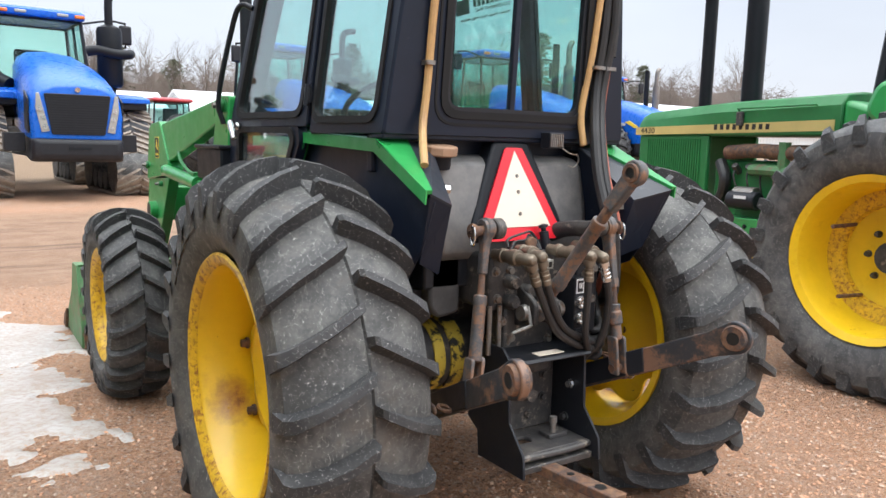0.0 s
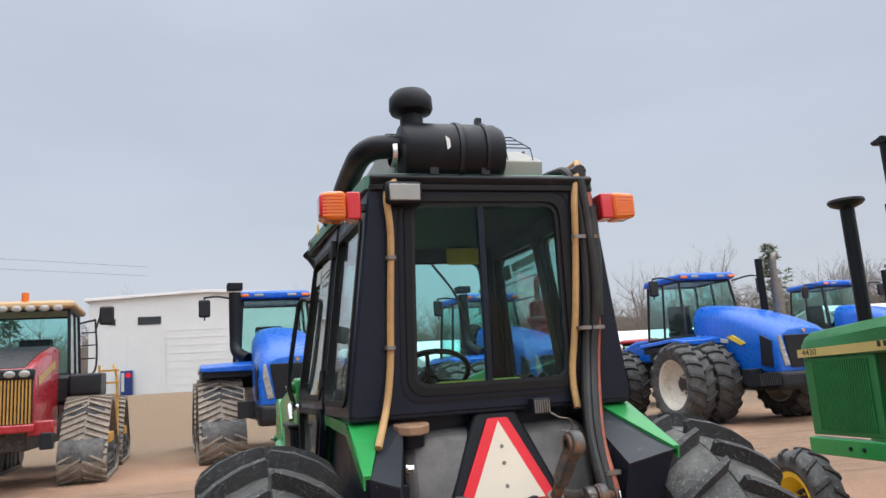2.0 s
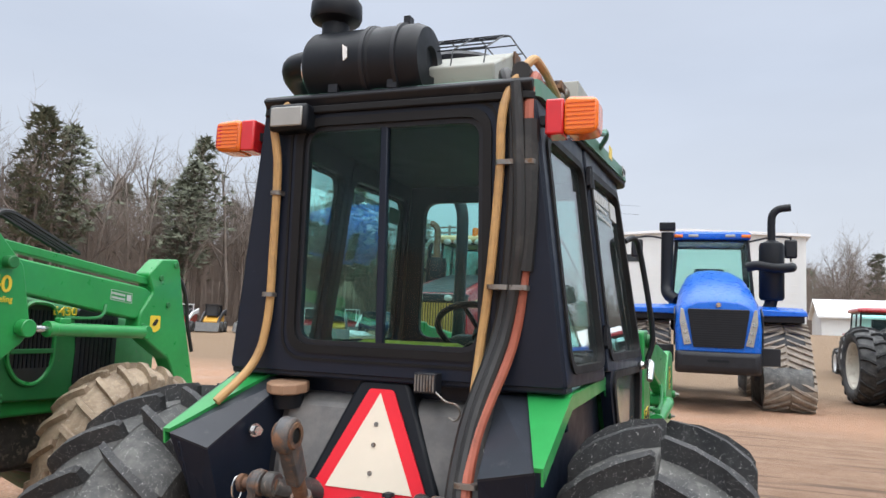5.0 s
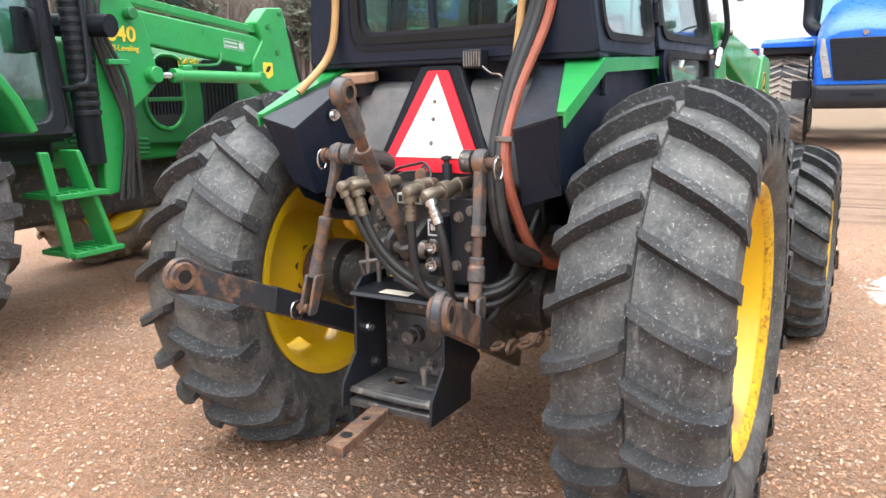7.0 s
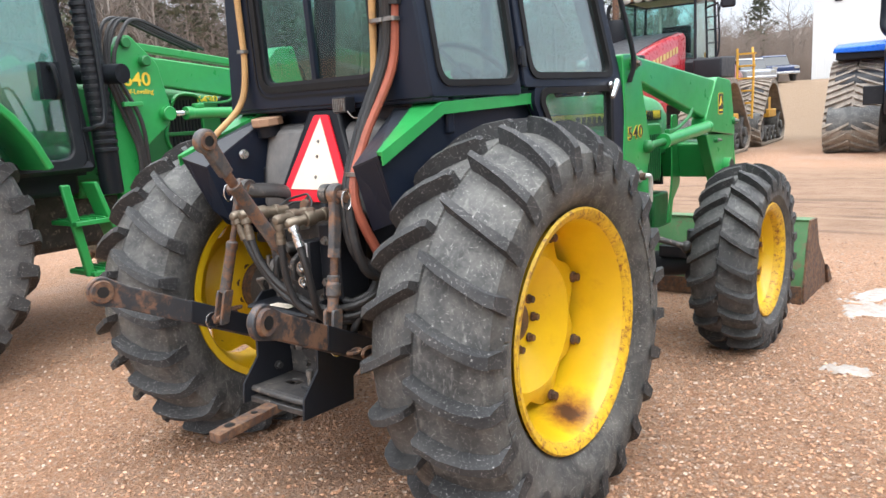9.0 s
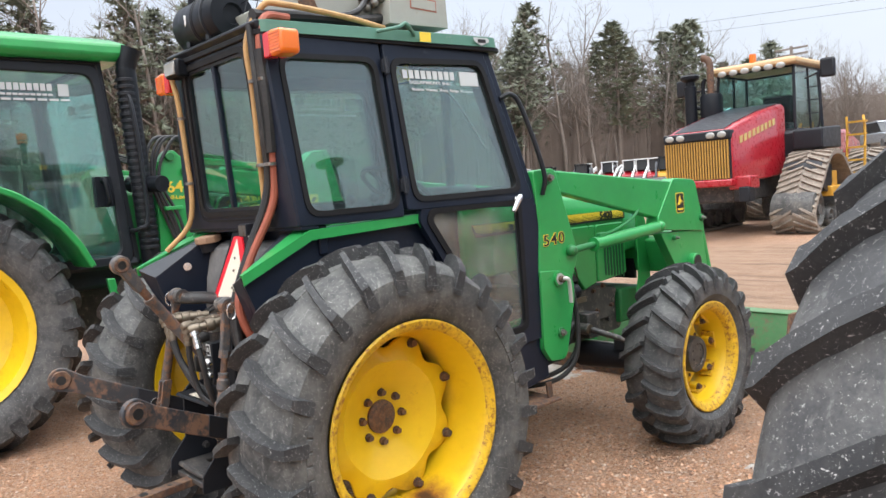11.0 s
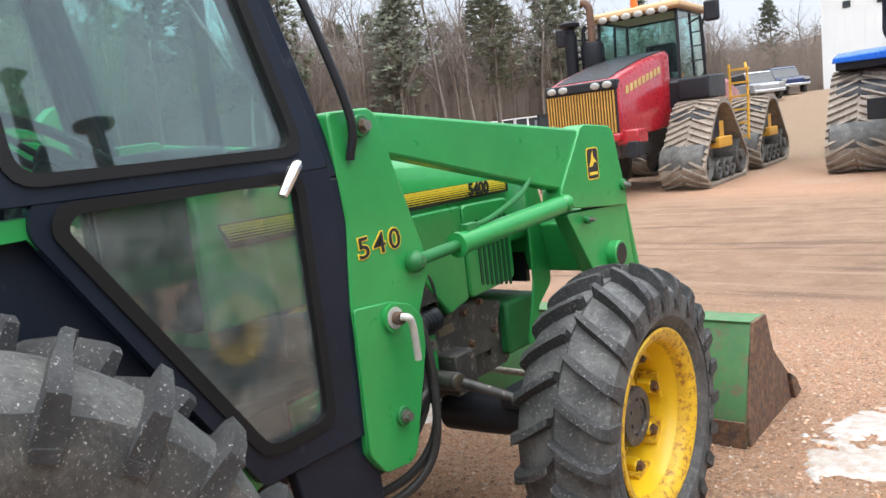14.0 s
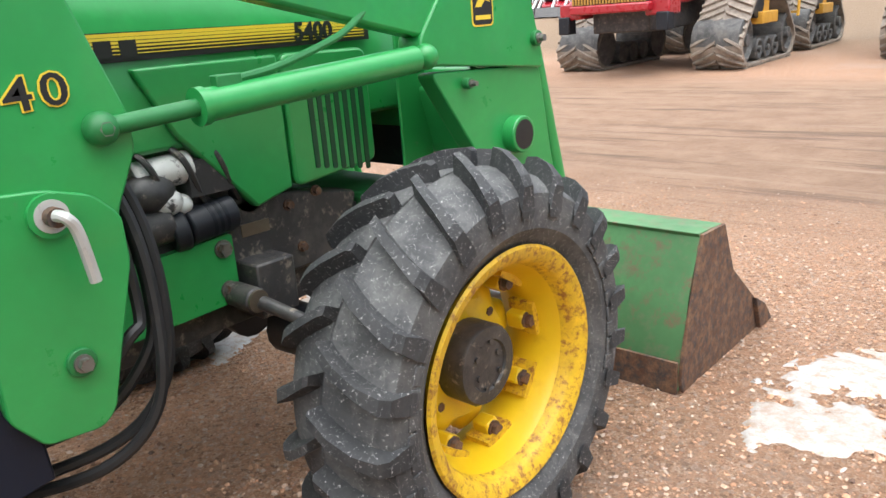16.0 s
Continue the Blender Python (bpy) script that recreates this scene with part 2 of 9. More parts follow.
AMBER = painted("amber_lens", (0.80, 0.165, 0.008), 0.22, spread=0.12, coat=0.6, bump=0.02)
RED_LENS = painted("red_lens", (0.60, 0.015, 0.02), 0.22, spread=0.12, coat=0.6, bump=0.02)
LAMP = painted("lamp_lens", (0.33, 0.33, 0.31), 0.15, spread=0.2, coat=0.8, bump=0.05)
CAP = painted("tan_cap", (0.33, 0.20, 0.125), 0.65, spread=0.2, stain=20)
TYRE = rubber("tyre_rubber", (0.036, 0.037, 0.037), (0.165, 0.162, 0.152))
LUG = rubber("worn_lug_rubber", (0.017, 0.018, 0.020), (0.060, 0.060, 0.060))
TYRE_DARK = rubber("dark_tyre_rubber", (0.036, 0.037, 0.039), (0.15, 0.149, 0.145))
TYRE_MUD = rubber("muddy_tyre_rubber", (0.17, 0.125, 0.085), (0.42, 0.33, 0.235))
TRACK = rubber("muddy_track_rubber", (0.15, 0.125, 0.10), (0.36, 0.31, 0.255))
BLUE = painted("blue_paint", (0.004, 0.115, 0.56), 0.30, spread=0.1, coat=0.15, bump=0.02, gloss=0.4)
RED = painted("red_paint", (0.36, 0.012, 0.022), 0.3, spread=0.15, coat=0.4, dust=(0.30, 0.10, 0.08), dusty=(0.6, 1.0), bump=0.02)
GRILLE_GOLD = painted("gold_grille", (0.46, 0.25, 0.05), 0.5, spread=0.2)
YELLOW_STEEL = painted("yellow_steel", (0.62, 0.33, 0.04), 0.5, spread=0.2)
TAN_ROOF = painted("tan_roof", (0.50, 0.33, 0.17), 0.6, spread=0.15)
SEAT = painted("yellow_seat", (0.30, 0.27, 0.03), 0.6, spread=0.15)
GLASS = glass("tinted_glass", (0.80, 0.95, 0.935), base=0.012, film=0.008)
GLASS_SIDE = glass("dusty_side_glass", (0.77, 0.96, 0.93), base=0.13, film=0.07)
GLASS_DARK = glass("dusty_dark_glass", (0.88, 0.95, 0.94), 0.05, base=0.07, film=0.28)
MIRROR = painted("mirror", (0.75, 0.76, 0.78), 0.04, 1.0, spread=0.03, rough_var=0.02, bump=0.0)


# ---- mesh tools ----
def part(name, bm, material, parent=None, label="", bevel=0.0, sharp=35, kind="", extra=None):
    """Links a bmesh as one mesh object under a thing or a part."""
    bmesh.ops.recalc_face_normals(bm, faces=bm.faces)
    me = bpy.data.meshes.new(name)
    bm.to_mesh(me)
    bm.free()
    me.materials.append(material)
    if extra:
        me.materials.append(extra)
    me.polygons.foreach_set("use_smooth", [True] * len(me.polygons))
    me.set_sharp_from_angle(angle=radians(sharp))
    ob = new(name, me)
    if parent:
        ob.parent = parent
    if bevel:
        mod = ob.modifiers.new("soft_edges", "BEVEL")
        mod.width, mod.segments, mod.limit_method, mod.angle_limit = bevel, 2, "ANGLE", radians(40)
    return tagged(ob, label, kind=kind)


def thing(name, m, label, category, group="", kind=""):
    ob = new(name)
    ob.matrix_basis = m
    ob.empty_display_size = 0.1
    return tagged(ob, label, category, group, kind)


def B():
    return bmesh.new()


def box(bm, x0, x1, y0, y1, z0, z1):
    v = [bm.verts.new((x, y, z)) for x in (x0, x1) for y in (y0, y1) for z in (z0, z1)]
    for f in ((0, 1, 3, 2), (4, 6, 7, 5), (0, 4, 5, 1), (2, 3, 7, 6), (0, 2, 6, 4), (1, 5, 7, 3)):
        bm.faces.new([v[i] for i in f])
    return bm


PLANES = {"x": lambda a, b, d: (d, a, b), "y": lambda a, b, d: (a, d, b), "z": lambda a, b, d: (a, b, d)}


def prism(bm, pts, plane, d0, d1):
    """A flat outline (y,z / x,z / x,y) drawn out along its plane's axis."""
    f = PLANES[plane] if isinstance(plane, str) else plane
    lo, hi = [bm.verts.new(f(a, b, d0)) for a, b in pts], [bm.verts.new(f(a, b, d1)) for a, b in pts]
    bm.faces.new(lo), bm.faces.new(hi[::-1])
    for i in range(len(pts)):
        j = (i + 1) % len(pts)
        bm.faces.new((lo[i], hi[i], hi[j], lo[j]))
    return bm


def rounded(pts, r, k=5):
    """The outline with its corners rounded; k points a corner."""
    out, n = [], len(pts)
    for i in range(n):
        p, a, b = Vector(pts[i]), Vector(pts[i - 1]), Vector(pts[(i + 1) % n])
        u, w = (a - p), (b - p)
        q = min(r, u.length * 0.48, w.length * 0.48)
        s, e = p + u.normalized() * q, p + w.normalized() * q
        for j in range(k):
            t = j / (k - 1)
            out.append(tuple(s * (1 - t) ** 2 + p * (2 * t * (1 - t)) + e * t * t))
    return out


def ring(bm, outer, inner, f, d0, d1):
    """A plate with one opening; both outlines have the same number of points."""
    f = PLANES[f] if isinstance(f, str) else f
    o0, o1 = [bm.verts.new(f(a, b, d0)) for a, b in outer], [bm.verts.new(f(a, b, d1)) for a, b in outer]
    i0, i1 = [bm.verts.new(f(a, b, d0)) for a, b in inner], [bm.verts.new(f(a, b, d1)) for a, b in inner]
    n = len(outer)
    for i in range(n):
        j = (i + 1) % n
        for q in ((o0[i], o0[j], i0[j], i0[i]), (o1[i], i1[i], i1[j], o1[j]), (o0[i], o1[i], o1[j], o0[j]), (i0[i], i0[j], i1[j], i1[i])):
            bm.faces.new(q)
    return bm


def cyl(bm, p0, p1, r0, r1=None, n=16):
    r1 = r0 if r1 is None else r1
    p0, p1 = Vector(p0), Vector(p1)
    q = (p1 - p0).to_track_quat("Z", "Y")
    rings = []
    for p, r in ((p0, r0), (p1, r1)):
        rings.append([bm.verts.new(p + q @ Vector((r * math.cos(2 * math.pi * i / n), r * math.sin(2 * math.pi * i / n), 0))) for i in range(n)])
    for i in range(n):
        j = (i + 1) % n
        bm.faces.new((rings[0][i], rings[0][j], rings[1][j], rings[1][i]))
    bm.faces.new(rings[0][::-1]), bm.faces.new(rings[1])
    return bm


def smooth_path(pts, steps=6):
    """Catmull-Rom through the points."""
    p = [Vector(v) for v in pts]
    p = [p[0] * 2 - p[1]] + p + [p[-1] * 2 - p[-2]]
    out = []
    for i in range(1, len(p) - 2):
        for s in range(steps):
            t = s / steps
            a, b, c, d = p[i - 1], p[i], p[i + 1], p[i + 2]
            out.append(0.5 * ((2 * b) + (c - a) * t + (2 * a - 5 * b + 4 * c - d) * t * t + (3 * b - a - 3 * c + d) * t ** 3))
    return out + [p[-2]]


def tube(bm, pts, r, n=10, smooth=True, steps=6, flat=1.0):
    """A round bar or hose along a path."""
    path = smooth_path(pts, steps) if smooth else [Vector(v) for v in pts]
    rings, side = [], None
    for i, p in enumerate(path):
        d = (path[min(i + 1, len(path) - 1)] - path[max(i - 1, 0)]).normalized()
        if side is None:
            side = d.orthogonal().normalized()
        side = (side - d * side.dot(d)).normalized()
        up = d.cross(side)
        rr = r(i / (len(path) - 1)) if callable(r) else r
        rings.append([bm.verts.new(p + side * (rr * math.cos(2 * math.pi * k / n)) + up * (rr * flat * math.sin(2 * math.pi * k / n))) for k in range(n)])
    for a, b in zip(rings, rings[1:]):
        for k in range(n):
            bm.faces.new((a[k], a[(k + 1) % n], b[(k + 1) % n], b[k]))
    bm.faces.new(rings[0][::-1]), bm.faces.new(rings[-1])
    return bm


def lathe(bm, profile, n=48, c=(0, 0, 0), axis="x"):
    """Profile of (radius, along) turned about an axis through c; closed round."""
    rows = []
    for r, a in profile:
        row = []
        for i in range(n):
            t = 2 * math.pi * i / n
            u, v = r * math.cos(t), r * math.sin(t)
            row.append(bm.verts.new(Vector(c) + Vector({"x": (a, u, v), "y": (u, a, v), "z": (u, v, a)}[axis])))
        rows.append(row)
    for p, q in zip(rows, rows[1:]):
        for i in range(n):
            bm.faces.new((p[i], p[(i + 1) % n], q[(i + 1) % n], q[i]))
    return bm


def ball(bm, c, r, sx=1, sy=1, sz=1, seg=14):
    bmesh.ops.create_uvsphere(bm, u_segments=seg, v_segments=seg // 2 + 2, radius=r, matrix=Matrix.Translation(c) @ Matrix.Diagonal((sx, sy, sz, 1)))
    return bm


def bolt(bm, p, axis, r, h):
    """A six-sided head with its washer."""
    p, d = Vector(p), Vector(axis).normalized()
    cyl(bm, p, p + d * h * 0.3, r * 1.35, n=12)
    return cyl(bm, p + d * h * 0.3, p + d * h, r, n=6)


def text(name, words, size, m, material, parent=None, depth=0.002, bold=0.0, wide=1.0, apart=1.0):
    """Raised lettering in the built-in font, as a mesh."""
    cu = bpy.data.curves.new(name, "FONT")
    cu.body, cu.size, cu.extrude, cu.offset, cu.space_character = words, size, depth, bold, apart
    cu.align_x, cu.align_y, cu.resolution_u = "CENTER", "CENTER", 3
    tmp = bpy.data.objects.new(name, cu)
    scene.collection.objects.link(tmp)
    dg = bpy.context.evaluated_depsgraph_get()
    me = bpy.data.meshes.new_from_object(tmp.evaluated_get(dg))
    bpy.data.objects.remove(tmp)
    bpy.data.curves.remove(cu)
    me.transform(m @ Matrix.Diagonal((wide, 1, 1, 1)))
    me.materials.clear()
    me.materials.append(material)
    ob = new(name, me)
    if parent:
        ob.parent = parent
    return ob


FACE_R = Matrix(((0, 0, 1, 0), (1, 0, 0, 0), (0, 1, 0, 0), (0, 0, 0, 1)))  # lettering that faces +x, reads along +y
FACE_L = Matrix(((0, 0, -1, 0), (-1, 0, 0, 0), (0, 1, 0, 0), (0, 0, 0, 1)))  # faces -x
FACE_B = Matrix(((1, 0, 0, 0), (0, 0, -1, 0), (0, 1, 0, 0), (0, 0, 0, 1)))  # faces -y


def loft(bm, rows, close=True):
    vs = [[bm.verts.new(p) for p in r] for r in rows]
    for a, b in zip(vs, vs[1:]):
        for i in range(len(a) if close else len(a) - 1):
            bm.faces.new((a[i], a[(i + 1) % len(a)], b[(i + 1) % len(a)], b[i]))
    bm.faces.new(vs[0][::-1]), bm.faces.new(vs[-1])
    return bm


def tyre(bm, R, W, rim, lugs, lug_h, lug_w, sweep, side=1, sink=0.0, flip=1, n=96):
    """A farm tyre about the x axis at the origin: carcass with bulged sidewalls and a bar tread; flattened below where it bears on the ground."""
    base, h = R - lug_h, W / 2
    sh = h * 0.80
    crown = lambda x: base - 0.10 * R * (abs(x) / h) ** 2.4
    prof = [(rim * 0.985, -h * 0.62), (rim + 0.012, -h * 0.72), (rim + 0.028, -h * 0.80), (rim + (base - rim) * 0.32, -h * 0.97), (rim + (base - rim) * 0.55, -h), (rim + (base - rim) * 0.74, -h * 0.97)]
    for x in (-0.9, -0.8, -0.55, -0.28, -0.022, 0, 0.022, 0.28, 0.55, 0.8, 0.9):
        prof.append((crown(x * h) - (0.008 if x == 0 else 0), x * h))
    prof += [(r, -a) for r, a in prof[5::-1]]
    lathe(bm, prof, n)
    bm.verts.ensure_lookup_table()
    mid = [bm.verts[11 * n + i] for i in range(n)]
    for s in (-1, 1):
        for k in range(lugs):
            t0 = 2 * math.pi * (k + (0.25 if s > 0 else -0.25)) / lugs
            rows = []
            for u, hh, ww in ((0.015, 0.80, 0.85), (0.06, 1.0, 0.95), (0.40, 1.0, 1.0), (0.72, 1.0, 1.06), (0.97, 0.96, 1.5), (1.045, 0.55, 1.6), (1.04, 0.10, 1.45)):
                x = s * u * h
                t = t0 + flip * sweep * (max(u, 0) ** 0.85 if u <= 1 else 1.0)
                bot = (crown(min(abs(x), h * 0.97)) if u < 1 else base - 0.17 * R) - 0.012
                top = crown(min(abs(x), h)) * (1 if u < 1 else 0.955) + lug_h * hh
                if u > 1.042:
                    top = base - 0.055 * R
                half_t, half_b = lug_w * ww * 0.5 / R, lug_w * ww * 0.80 / R
                if u > 1.0415:
                    bot = base - 0.16 * R
                rows.append([bm.verts.new((x, rr * math.cos(t + a), rr * math.sin(t + a))) for rr, a in ((bot, -half_b), (top, -half_t), (top, half_t), (bot, half_b))])
            for a, b in zip(rows, rows[1:]):
                for i in range(4):
                    bm.faces.new((a[i], a[(i + 1) % 4], b[(i + 1) % 4], b[i])).material_index = 1
            bm.faces.new(rows[0][::-1]).material_index = 1
            bm.faces.new(rows[-1]).material_index = 1
            j = round(t0 / (2 * math.pi) * n)  # root of the lug in the carcass
            bm.faces.new((rows[0][0], rows[0][3], mid[j % n]))
    if sink:
        low = -(R - sink)
        for v in bm.verts:
            if v.co.z < low:
                over = low - v.co.z
                v.co.x *= 1 + 0.9 * over / W
                v.co.z = low - over * 0.04
    return bm

# ---- ground ----
def gravel_material():
    m, n, l, p = nodes_of("wet_gravel_and_dirt")
    co = n.new("ShaderNodeTexCoord").outputs["Object"]
    sep = n.new("ShaderNodeSeparateXYZ")
    l.new(co, sep.inputs[0])
    def chips(scale, cols):
        vor = n.new("ShaderNodeTexVoronoi")
        vor.inputs["Scale"].default_value = scale
        l.new(co, vor.inputs["Vector"])
        one = n.new("ShaderNodeSeparateColor")
        l.new(vor.outputs["Color"], one.inputs[0])
        pick = n.new("ShaderNodeValToRGB")
        pick.color_ramp.interpolation = "CONSTANT"
        pick.color_ramp.elements[0].color = cols[0] + (1,)
        pick.color_ramp.elements[1].position, pick.color_ramp.elements[1].color = 1 / len(cols), cols[1] + (1,)
        for q, c in enumerate(cols[2:]):
            pick.color_ramp.elements.new((q + 2) / len(cols)).color = c + (1,)
        l.new(one.outputs[0], pick.inputs[0])
        return vor, pick.outputs[0], one.outputs[1]

    big = ((0.20, 0.112, 0.070), (0.57, 0.335, 0.21), (0.46, 0.23, 0.128), (0.65, 0.45, 0.33), (0.38, 0.27, 0.21), (0.60, 0.325, 0.19), (0.52, 0.38, 0.30), (0.34, 0.18, 0.105))
    vor, coarse, chance = chips(62, big)
    vor2, sand, _ = chips(150, ((0.29, 0.155, 0.09), (0.60, 0.355, 0.22), (0.47, 0.25, 0.145), (0.64, 0.45, 0.32), (0.52, 0.275, 0.155)))
    stone = blend(n, l, ramp(n, l, chance, 0.42, 0.46), coarse, sand)
    fine = noise_node(n, l, co, 220, 4, 0.75)
    stone = blend(n, l, ramp(n, l, fine, 0.60, 0.36), stone, (0.40, 0.225, 0.132))
    broad = noise_node(n, l, co, 1.1, 8, 0.68)
    stone = blend(n, l, ramp(n, l, broad, 0.50, 0.86), stone, (0.40, 0.235, 0.145))
    stone = blend(n, l, ramp(n, l, noise_node(n, l, co, 0.45, 8, 0.7), 0.52, 0.9), stone, (0.47, 0.37, 0.31))
    dirt = blend(n, l, ramp(n, l, noise_node(n, l, co, 2.2, 9, 0.7), 0.3, 0.7), (0.262, 0.152, 0.092), (0.415, 0.268, 0.176))
    dirt = blend(n, l, ramp(n, l, noise_node(n, l, co, 30, 5, 0.7), 0.5, 0.85), dirt, (0.205, 0.122, 0.078))
    streak = n.new("ShaderNodeMapping")
    streak.inputs["Scale"].default_value = (0.22, 2.6, 1)
    streak.inputs["Rotation"].default_value = (0, 0, 0.10)
    l.new(co, streak.inputs["Vector"])
    ruts = noise_node(n, l, streak.outputs[0], 1.6, 8, 0.62)
    dirt = blend(n, l, ramp(n, l, ruts, 0.56, 0.68), dirt, (0.158, 0.098, 0.066))
    dirt = blend(n, l, ramp(n, l, ruts, 0.44, 0.30), dirt, (0.410, 0.280, 0.190))
    # the driven lane runs across the lot, brown and smooth; its borders wander
    wob = n.new("ShaderNodeMath")
    wob.operation = "MULTIPLY_ADD"
    l.new(noise_node(n, l, co, 0.35, 6, 0.6), wob.inputs[0])
    wob.inputs[1].default_value = 2.6
    l.new(sep.outputs["Y"], wob.inputs[2])
    band = n.new("ShaderNodeMath")
    band.operation = "MULTIPLY"
    l.new(ramp(n, l, wob.outputs[0], 6.0, 7.4), band.inputs[0])
    l.new(ramp(n, l, wob.outputs[0], 14.8, 12.9), band.inputs[1])
    col = blend(n, l, band.outputs[0], stone, dirt)
    # rusty mud tramped into the stones at the parking row
    mud = n.new("ShaderNodeMath")
    mud.operation = "MULTIPLY"
    l.new(ramp(n, l, wob.outputs[0], 3.4, 1.2), mud.inputs[0])
    l.new(ramp(n, l, noise_node(n, l, co, 3.1, 9, 0.75), 0.42, 0.95), mud.inputs[1])
    col = blend(n, l, mud.outputs[0], col, (0.370, 0.185, 0.098))
    far = ramp(n, l, wob.outputs[0], 17.5, 24)
    col = blend(n, l, far, col, (0.244, 0.164, 0.099))
    l.new(col, p.inputs["Base Color"])
    p.inputs["Roughness"].default_value = 0.82
    add = n.new("ShaderNodeMath")
    add.operation = "ADD"
    l.new(vor.outputs["Distance"], add.inputs[0])
    l.new(fine, add.inputs[1])
    b = n.new("ShaderNodeBump")
    b.inputs["Strength"].default_value, b.inputs["Distance"].default_value = 1.0, 0.02
    l.new(add.outputs[0], b.inputs["Height"])
    l.new(b.outputs[0], p.inputs["Normal"])
    return m


def ground_height(x, y):
    near = math.exp(-(x * x + y * y) / 900)
    z = 0.012 * near * noise.noise((x * 1.3, y * 1.3, 0)) + 0.02 * near * noise.noise((x * 0.3, y * 0.3, 4))
    if 4.6 < y < 12:
        z += 0.02 * math.sin((y - 4.6) / 7.4 * math.pi) * noise.noise((x * 0.05, y * 3.1, 9))
    far = max(0.0, math.hypot(x, y) - 20)
    bend = lambda v: v * v * (3 - 2 * v)
    up = bend(min(1.0, max(0.0, (y - 24) / 34)))
    side = 0.28 + 0.72 * bend(min(1.0, max(0.0, (x + 26) / 13))) * (1 - 0.5 * bend(min(1.0, max(0.0, (x - 10) / 14))))
    return z + min(far * 0.004, 0.2) + 2.05 * up * side - 0.004


def spaced(lo, hi, fine, step):
    out, v, s = [0.0], 0.0, step
    while v < hi:
        v += s
        s = step if v < fine else s * 1.16
        out.append(v)
    neg, v, s = [], 0.0, step
    while v > lo:
        v -= s
        s = step if v > -fine * 0.6 else s * 1.16
        neg.append(v)
    return neg[::-1] + out


GROUND = gravel_material()
xs, ys = spaced(-1500, 1500, 8, 0.16), spaced(-1500, 1500, 16, 0.16)
gv = [(x, y, ground_height(x, y)) for y in ys for x in xs]
w_ = len(xs)
gf = [(j * w_ + i, j * w_ + i + 1, (j + 1) * w_ + i + 1, (j + 1) * w_ + i) for j in range(len(ys) - 1) for i in range(w_ - 1)]
gm = bpy.data.meshes.new("ground")
gm.from_pydata(gv, [], gf)
gm.materials.append(GROUND)
gm.polygons.foreach_set("use_smooth", [True] * len(gf))
ground = tagged(new("ground", gm), "pinkish gravel lot crossed by a brown dirt lane", "ground", kind="structure")


def pebble_material():
    m, n, l, p = nodes_of("pebbles")
    geo = n.new("ShaderNodeNewGeometry")
    r = n.new("ShaderNodeValToRGB")
    r.color_ramp.interpolation = "LINEAR"
    r.color_ramp.elements[0].color, r.color_ramp.elements[1].color = (0.140, 0.080, 0.055, 1), (0.540, 0.410, 0.315, 1)
    for q, c in ((0.15, (0.42, 0.220, 0.125, 1)), (0.35, (0.58, 0.33, 0.20, 1)), (0.5, (0.49, 0.255, 0.148, 1)), (0.65, (0.60, 0.39, 0.265, 1)), (0.8, (0.36, 0.262, 0.205, 1)), (0.92, (0.53, 0.40, 0.31, 1))):
        r.color_ramp.elements.new(q).color = c
    l.new(geo.outputs["Random Per Island"], r.inputs[0])
    l.new(r.outputs[0], p.inputs["Base Color"])
    p.inputs["Roughness"].default_value = 0.75
    return m


rng = np.random.default_rng(4)
count = 140000
px_ = np.concatenate([rng.uniform(-3.6, 4.2, count), rng.normal(0.9, 1.6, count // 3)])
py_ = np.concatenate([rng.uniform(-2.4, 6.2, count), rng.normal(0.5, 1.8, count // 3)])
keep = (py_ < 5.2 + rng.uniform(-0.8, 0.8, len(py_))) & (py_ > -3.2)
px_, py_ = px_[keep], py_[keep]
ps_ = rng.gamma(2.2, 0.0018, len(px_)).clip(0.0020, 0.012)
octa = np.array([(1, 0, 0), (-1, 0, 0), (0, 1, 0), (0, -1, 0), (0, 0, 1), (0, 0, -1), (0.6, 0.6, 0.5), (-0.6, -0.5, 0.55)], float)
faces_ = np.array([(0, 6, 4), (0, 2, 6), (2, 4, 6), (2, 1, 4), (1, 7, 4), (1, 3, 7), (3, 4, 7), (3, 0, 4)])
turn_ = rng.uniform(0, 6.28, len(px_))
jit = rng.uniform(0.65, 1.25, (len(px_), 8, 1)) * octa
cs, sn = np.cos(turn_)[:, None], np.sin(turn_)[:, None]
vx = (jit[..., 0] * cs - jit[..., 1] * sn) * ps_[:, None] + px_[:, None]
vy = (jit[..., 0] * sn + jit[..., 1] * cs) * ps_[:, None] + py_[:, None]
gz = np.array([ground_height(a, b) for a, b in zip(px_, py_)])
vz = jit[..., 2] * ps_[:, None] * 0.7 + gz[:, None] + ps_[:, None] * 0.25
pm = bpy.data.meshes.new("gravel")
pm.from_pydata(np.stack([vx, vy, vz], -1).reshape(-1, 3).tolist(), [], (faces_[None] + 8 * np.arange(len(px_))[:, None, None]).reshape(-1, 3).tolist())
pm.materials.append(pebble_material())
tagged(new("gravel", pm), "loose pinkish and grey pebbles on the lot", "gravel", kind="stuff")


